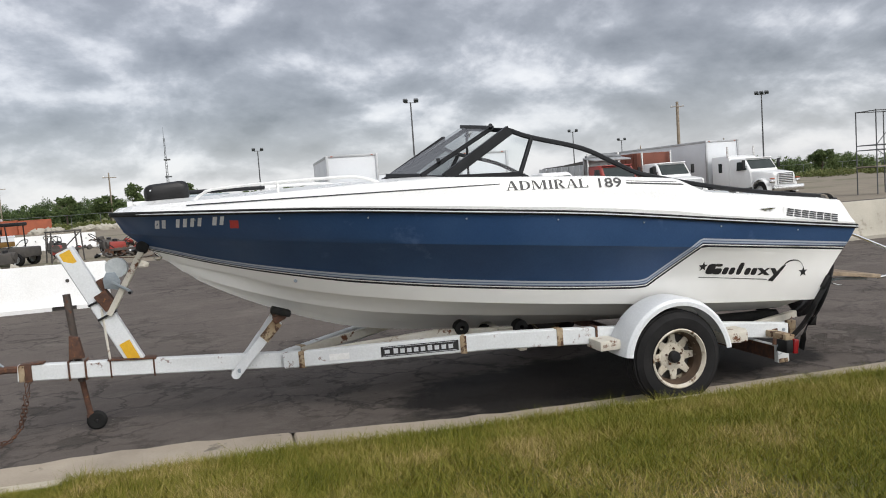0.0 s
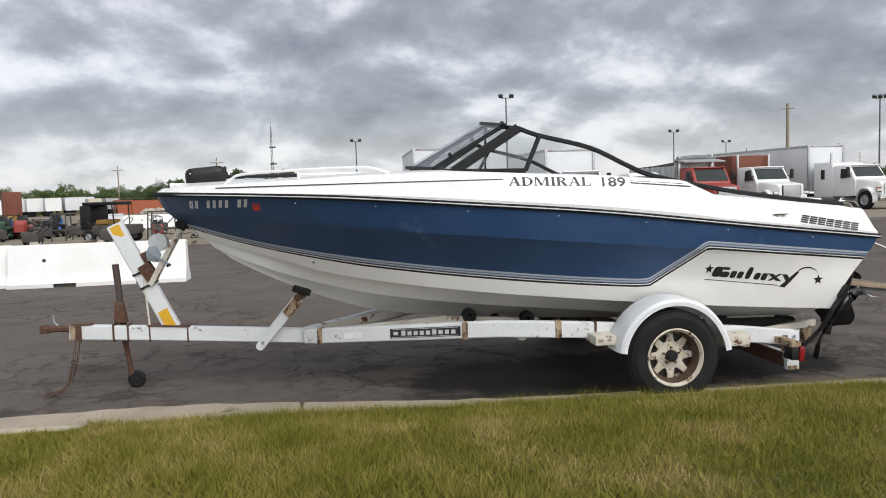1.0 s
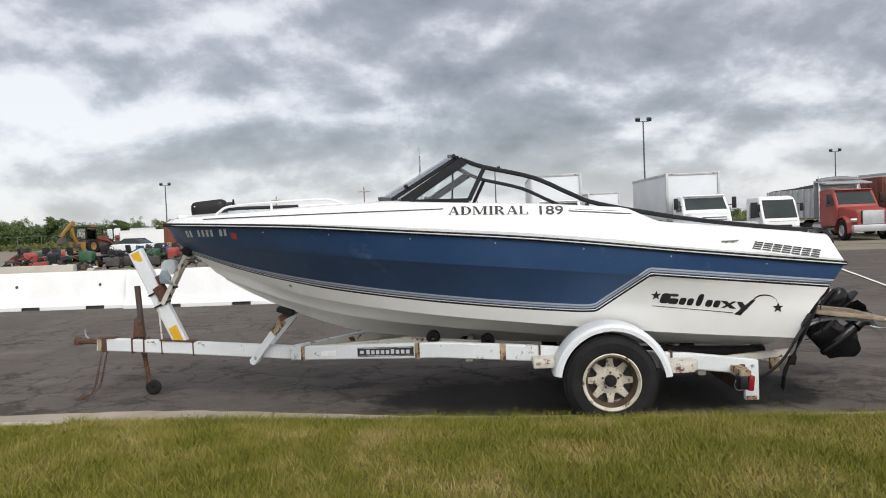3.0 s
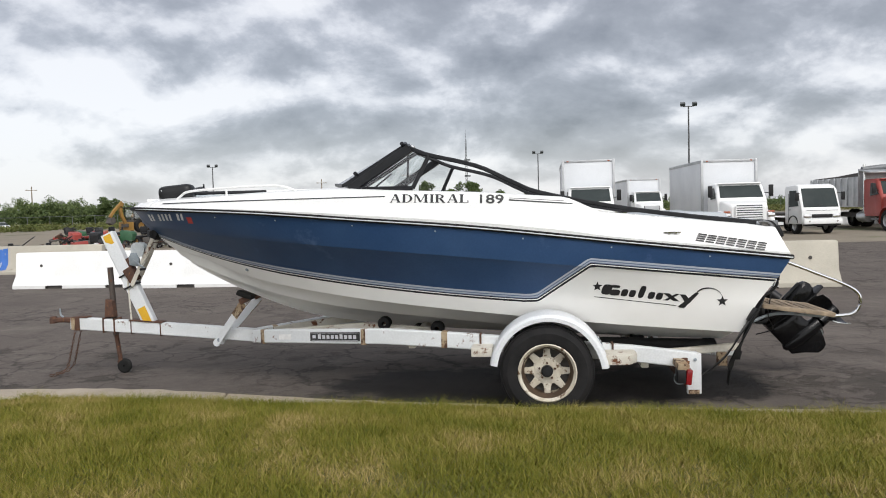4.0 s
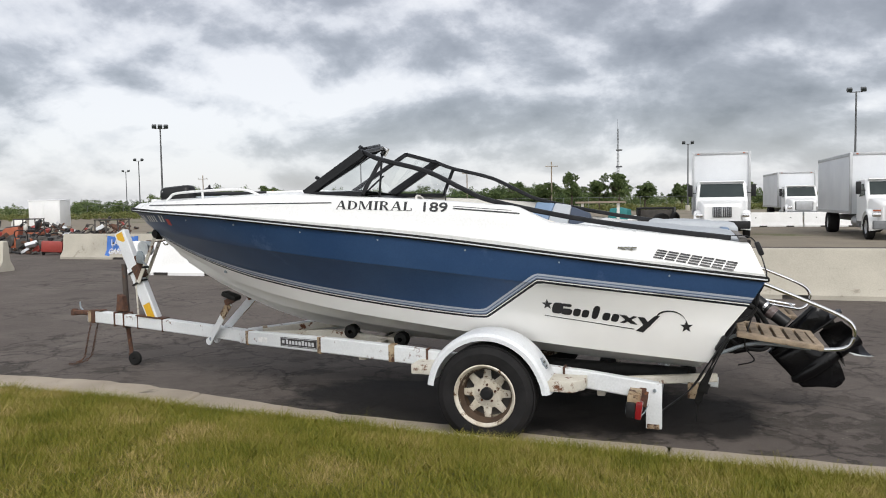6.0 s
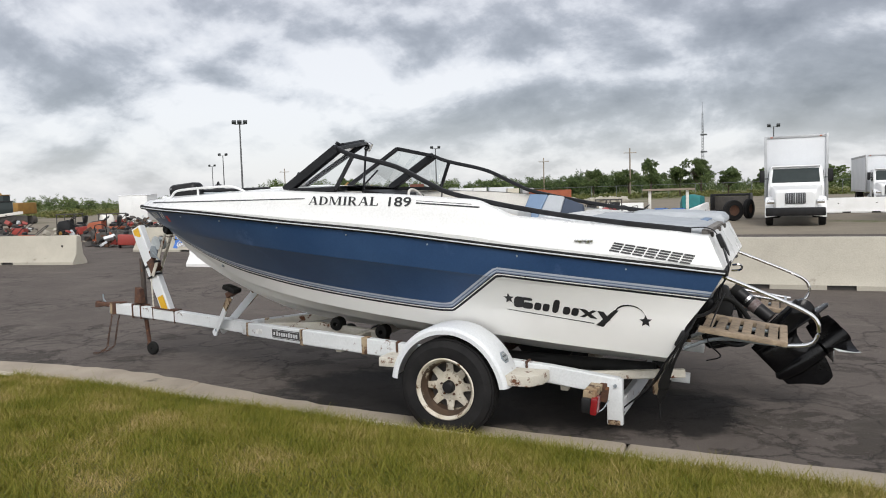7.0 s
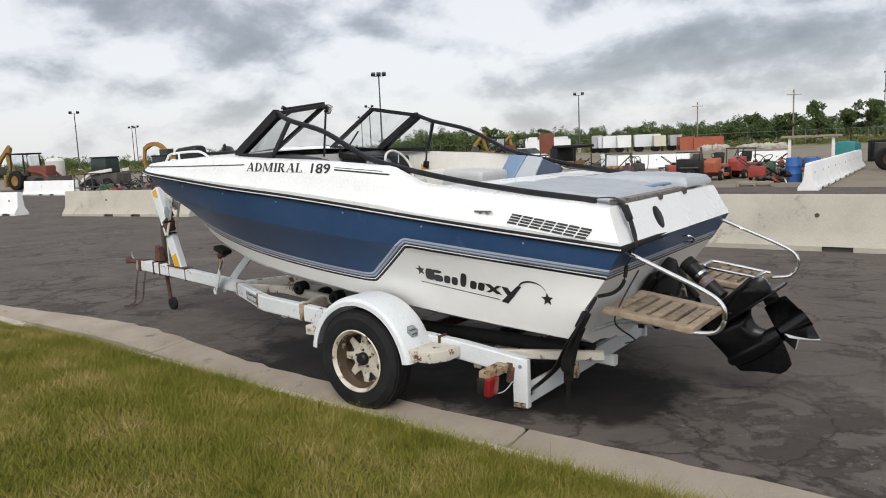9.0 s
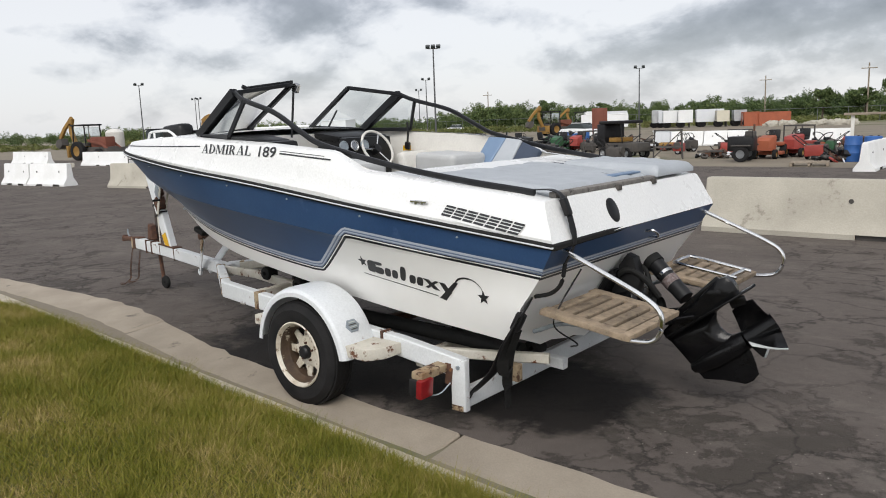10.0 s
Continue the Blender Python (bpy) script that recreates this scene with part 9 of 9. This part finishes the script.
def lamp_post(x, y, h, heads, yaw):
    ob = thing("light_pole", (0, 0, 0), "tall dark steel lot light with floodlight heads", "light pole", "light poles")
    part("base", lathe(bmesh.new(), [(0, 0), (0.32, 0), (0.32, 0.75), (0.28, 0.8), (0, 0.8)], Matrix.Identity(4), 16), M_CONC, ob, "round concrete base")
    part("pole", rod(bmesh.new(), (0, 0, 0.8), (0, 0, h), 0.11, 0.07, 12), M_POLE, ob)
    part("cross_arm", B((0, 0, h - 0.05), (1.1, 0.07, 0.07), bevel=0.01), M_POLE, ob)
    for s in ((-1, 1) if heads == 2 else (-1, 0, 1)):
        hd = part("floodlight", B((s * 0.58, -0.1, h + 0.16), (0.46, 0.42, 0.34), (30, 0, 0), 0.06), M_POLE, ob)
        part("lens", B((s * 0.58, -0.3, h + 0.10), (0.36, 0.03, 0.26), (30, 0, 0), 0.01), M_DGLASS, hd)
    put(ob, x, y, yaw)


for x, y, h, n, yaw in ((13.9, 72.2, 11.3, 2, 0), (-53.1, 60.2, 9.9, 3, 35), (-89.9, 101, 9.6, 2, 30), (-0.9, 106, 9.4, 2, 0), (58.5, 73.9, 10.9, 3, -30), (48.9, 107.3, 9.9, 2, -20),
                        (-116.7, 129.1, 9.4, 2, 30), (-50.5, 105.0, 9.0, 2, 20), (-158, 97.8, 9.4, 2, 40), (-120.7, 62.9, 9.9, 2, 50), (-161.9, 99.4, 9.4, 2, 50), (66.1, 122.8, 9, 2, -20)):
    lamp_post(x, y, h, n, yaw)


def utility_pole(x, y, h, r, yaw):
    ob = thing("utility_pole", (0, 0, 0), "weathered timber utility pole", "utility pole", "utility poles")
    part("pole", rod(bmesh.new(), (0, 0, 0), (0, 0, h), r, r * 0.75, 12), M_TIMBER, ob)
    part("cross_arm", B((0, -0.2, h - 0.8), (2.2, 0.1, 0.12), bevel=0.01), M_TIMBER, ob)
    for k in (-0.9, 0.0, 0.9):
        part("insulator", lathe(bmesh.new(), [(0, 0.2), (0.05, 0.18), (0.06, 0), (0, 0)], pose(k, -0.2, h - 0.74), 8), M_LINER, ob)
    put(ob, x, y, yaw)


utility_pole(67.1, 105.5, 13.8, 0.30, -30)
for x, y in ((-24, 128), (-46, 150), (-105, 140), (92, 128), (80, 140)):
    utility_pole(x, y, 8.6, 0.14, 20)


def mast(x, y, h):
    ob = thing("radio_mast", (0, 0, 0), "slender steel lattice radio mast far off", "mast")
    for k in range(3):
        a = 2 * math.pi * k / 3
        part("leg", rod(bmesh.new(), (0.7 * math.cos(a), 0.7 * math.sin(a), 0), (0.25 * math.cos(a), 0.25 * math.sin(a), h), 0.09, 0.06, 6), M_POLE, ob)
    bm = bmesh.new()
    n = 26
    for i in range(n):
        z0, z1 = h * i / n, h * (i + 1) / n
        for k in range(3):
            a, b = 2 * math.pi * (k + i) / 3, 2 * math.pi * (k + i + 1) / 3
            r0, r1 = 0.7 - 0.45 * i / n, 0.7 - 0.45 * (i + 1) / n
            rod(bm, (r0 * math.cos(a), r0 * math.sin(a), z0), (r1 * math.cos(b), r1 * math.sin(b), z1), 0.05, n=4)
    part("lattice", bm, M_POLE, ob)
    part("antenna", rod(bmesh.new(), (0, 0, h), (0, 0, h + 4), 0.08, 0.04, 6), M_POLE, ob)
    for z in (h * 0.5, h * 0.72):
        part("dish_arm", B((0.5, 0, z), (2.4, 0.3, 0.6), bevel=0.05), M_POLE, ob)
    put(ob, x, y)


mast(-27.6, 297, 29)

SC = thing("scaffold_tower", (26.9, 25.4, 0), "grey steel scaffold tower on the gravel", "scaffold")
for i in range(2):
    for j in range(2):
        part("standard", rod(bmesh.new(), (26.9 + 1.8 * i, 25.4 + 1.3 * j, 0), (26.9 + 1.8 * i, 25.4 + 1.3 * j, 4.35), 0.03, n=8), M_POLE, SC)
for z in (1.4, 2.3, 2.55, 4.3):
    for j in range(2):
        part("ledger", rod(bmesh.new(), (26.9, 25.4 + 1.3 * j, z), (28.7, 25.4 + 1.3 * j, z), 0.025, n=8), M_POLE, SC)
    for i in range(2):
        part("transom", rod(bmesh.new(), (26.9 + 1.8 * i, 25.4, z), (26.9 + 1.8 * i, 26.7, z), 0.025, n=8), M_POLE, SC)
for za, zb in ((2.55, 4.3), (2.3, 1.2)):
    part("brace", rod(bmesh.new(), (26.9, 25.4, za), (28.7, 25.4, zb), 0.02, n=8), M_POLE, SC)
part("deck_board", B((27.8, 26.05, 1.44), (1.9, 1.3, 0.05), bevel=0.01), M_TIMBER, SC)

for i in range(3):
    barrier(20.5 + 4.0 * i, 24.3 + 4.0 * i, 44.0, M_CONC_P, PAINTED, yaw=-4)

# ---- fence, brush and trees ----


def leaf_mass(name, clumps, n_leaf, leaf, mat, label, category, seed):
    """Crowns of many small leaf faces; clumps are (x, y, z, rx, rz)."""
    rg = np.random.default_rng(seed)
    C = np.array(clumps)
    per = np.maximum((n_leaf * C[:, 3] * C[:, 4] / (C[:, 3] * C[:, 4]).sum()).astype(int), 12)
    idx = np.repeat(np.arange(len(C)), per)
    n = len(idx)
    v = rg.normal(size=(n, 3))
    v /= np.linalg.norm(v, axis=1)[:, None]
    r = rg.random(n) ** 0.17
    bumps = 0.75 + 0.35 * np.sin(v[:, 0] * 5 + idx) * np.cos(v[:, 2] * 6 + idx * 1.7)
    p = C[idx, :3] + v * (r * bumps)[:, None] * np.stack([C[idx, 3], C[idx, 3], C[idx, 4]], 1)
    a = rg.normal(size=(n, 3))
    a /= np.linalg.norm(a, axis=1)[:, None]
    b = np.cross(a, rg.normal(size=(n, 3)))
    b /= np.linalg.norm(b, axis=1)[:, None]
    s = leaf * (0.6 + 0.8 * rg.random(n))[:, None] * np.sqrt(C[idx, 3] / C[:, 3].mean())[:, None]
    co = np.empty((n, 4, 3), dtype=np.float32)
    co[:, 0], co[:, 1], co[:, 2], co[:, 3] = p - a * s, p + b * s * 0.55, p + a * s, p - b * s * 0.55
    me = bpy.data.meshes.new(name)
    me.vertices.add(n * 4)
    me.vertices.foreach_set("co", co.ravel())
    me.loops.add(n * 4)
    me.loops.foreach_set("vertex_index", np.arange(n * 4, dtype=np.int32))
    me.polygons.add(n)
    me.polygons.foreach_set("loop_start", np.arange(0, n * 4, 4, dtype=np.int32))
    me.update(calc_edges=True)
    me.materials.append(mat)
    return me


def woods():
    rg = random.Random(21)
    cl = []
    for k in range(560):
        a = radians(-78 + 132 * k / 559 + rg.uniform(-0.5, 0.5))
        d = rg.uniform(150, 205)
        far = noise.noise((a * 9.0, 0.3, 0.0)) + 0.6 * noise.noise((a * 30.0, 2.3, 0.0))
        x, y = d * math.sin(a), d * math.cos(a)
        deg = math.degrees(a)
        tall = 1.0 if -36 < deg < -8 else 0.72 if deg < -45 else 0.75 if deg > 12 else 0.85
        h = max(2.2, (3.0 + 1.8 * rg.random() + 2.2 * far) * tall)
        if -38 < deg < -9:
            h = 4.4 + 1.2 * rg.random() + 1.2 * far
        w = h * rg.uniform(0.30, 0.55)
        cl.append((x, y, h * 0.45, w, h * 0.42))
        for q in range(5):
            u = rg.random()
            cl.append((x + rg.gauss(0, w * 0.6), y + rg.gauss(0, w * 0.6), h * (0.5 + 0.42 * u), w * (0.55 - 0.28 * u), h * 0.15))
    me = leaf_mass("far_woods", cl, 420000, 0.12, M_LEAF, "", "", 3)
    tagged(new("far_woods", me), "line of mixed green trees along the horizon", "trees", kind="stuff")
    cl = []
    for k in range(1300):
        a = radians(-80 + 136 * rg.random())
        d = rg.uniform(112, 148)
        h = rg.uniform(0.5, 1.3)
        cl.append((d * math.sin(a), d * math.cos(a), h * 0.35, h * rg.uniform(0.8, 1.9), h * 0.5))
    me = leaf_mass("brush", cl, 180000, 0.12, M_BRUSH, "", "", 5)
    tagged(new("brush", me), "green scrub and tall weeds before the trees", "brush", kind="stuff")


M_BRUSH = blade_mat("brush_leaf", [(0.0, (0.06, 0.085, 0.022)), (1.0, (0.20, 0.18, 0.07)), (0.5, (0.11, 0.125, 0.035))], 0.03)
woods()


def tree(x, y, h, spread, seed, label):
    rg = random.Random(seed)
    ob = thing("tree", (x, y, 0), label, "tree", "trees by the fence")
    bm = rod(bmesh.new(), (x, y, 0), (x + 0.1, y, h * 0.55), h * 0.03, h * 0.016, 9)
    for k in range(6):
        a = rg.uniform(0, 6.28)
        z0 = h * rg.uniform(0.25, 0.5)
        rod(bm, (x, y, z0), (x + math.cos(a) * spread * 0.7, y + math.sin(a) * spread * 0.7, z0 + h * rg.uniform(0.15, 0.35)), h * 0.011, h * 0.004, 6)
    part("trunk", bm, M_BARK, ob)
    cl = [(rg.gauss(0, spread * 0.42), rg.gauss(0, spread * 0.42), h * rg.uniform(0.42, 0.88), spread * rg.uniform(0.28, 0.5), h * rg.uniform(0.09, 0.16)) for _ in range(16)]
    me = leaf_mass("crown", cl, 10000, 0.11, M_LEAF, "", "", seed)
    cr = new("crown", me)
    cr.parent = ob
    BASE[cr.name] = Vector((x, y, 0))


for i, (x, y, h, sp) in enumerate(((-11.9, 123.6, 6.4, 2.6), (-19.6, 122, 6.8, 1.7), (-8.0, 128, 4.8, 2.4), (-15.5, 126, 5.2, 2.6), (-2.0, 127, 4.4, 2.0), (-24.5, 129, 5.2, 2.6), (-33, 139, 6.0, 2.2), (-78, 123, 5.6, 2.4), (-70, 131, 5.0, 2.2), (84, 114, 4.8, 2.6), (95, 105, 4.4, 2.2), (6, 128, 4.6, 2.4))):
    tree(x, y, h, sp, 40 + i, "green broadleaf tree by the far fence")


def fence():
    ob = thing("chain_link_fence", (0, 112, 0), "grey chain-link fence far across the gravel", "fence", kind="")
    for k in range(60):
        x = -120 + 4.0 * k
        y = 116 - 0.0004 * (x + 20) ** 2
        part("post", rod(bmesh.new(), (x, y, 0), (x, y, 2.1), 0.035, n=6), M_GREYS, ob)
    pts = [(-120 + 4.0 * k, 116 - 0.0004 * (-100 + 4.0 * k) ** 2, 2.08) for k in range(60)]
    part("top_rail", sweep(bmesh.new(), pts, ring(0.025, 5)), M_GREYS, ob)


fence()
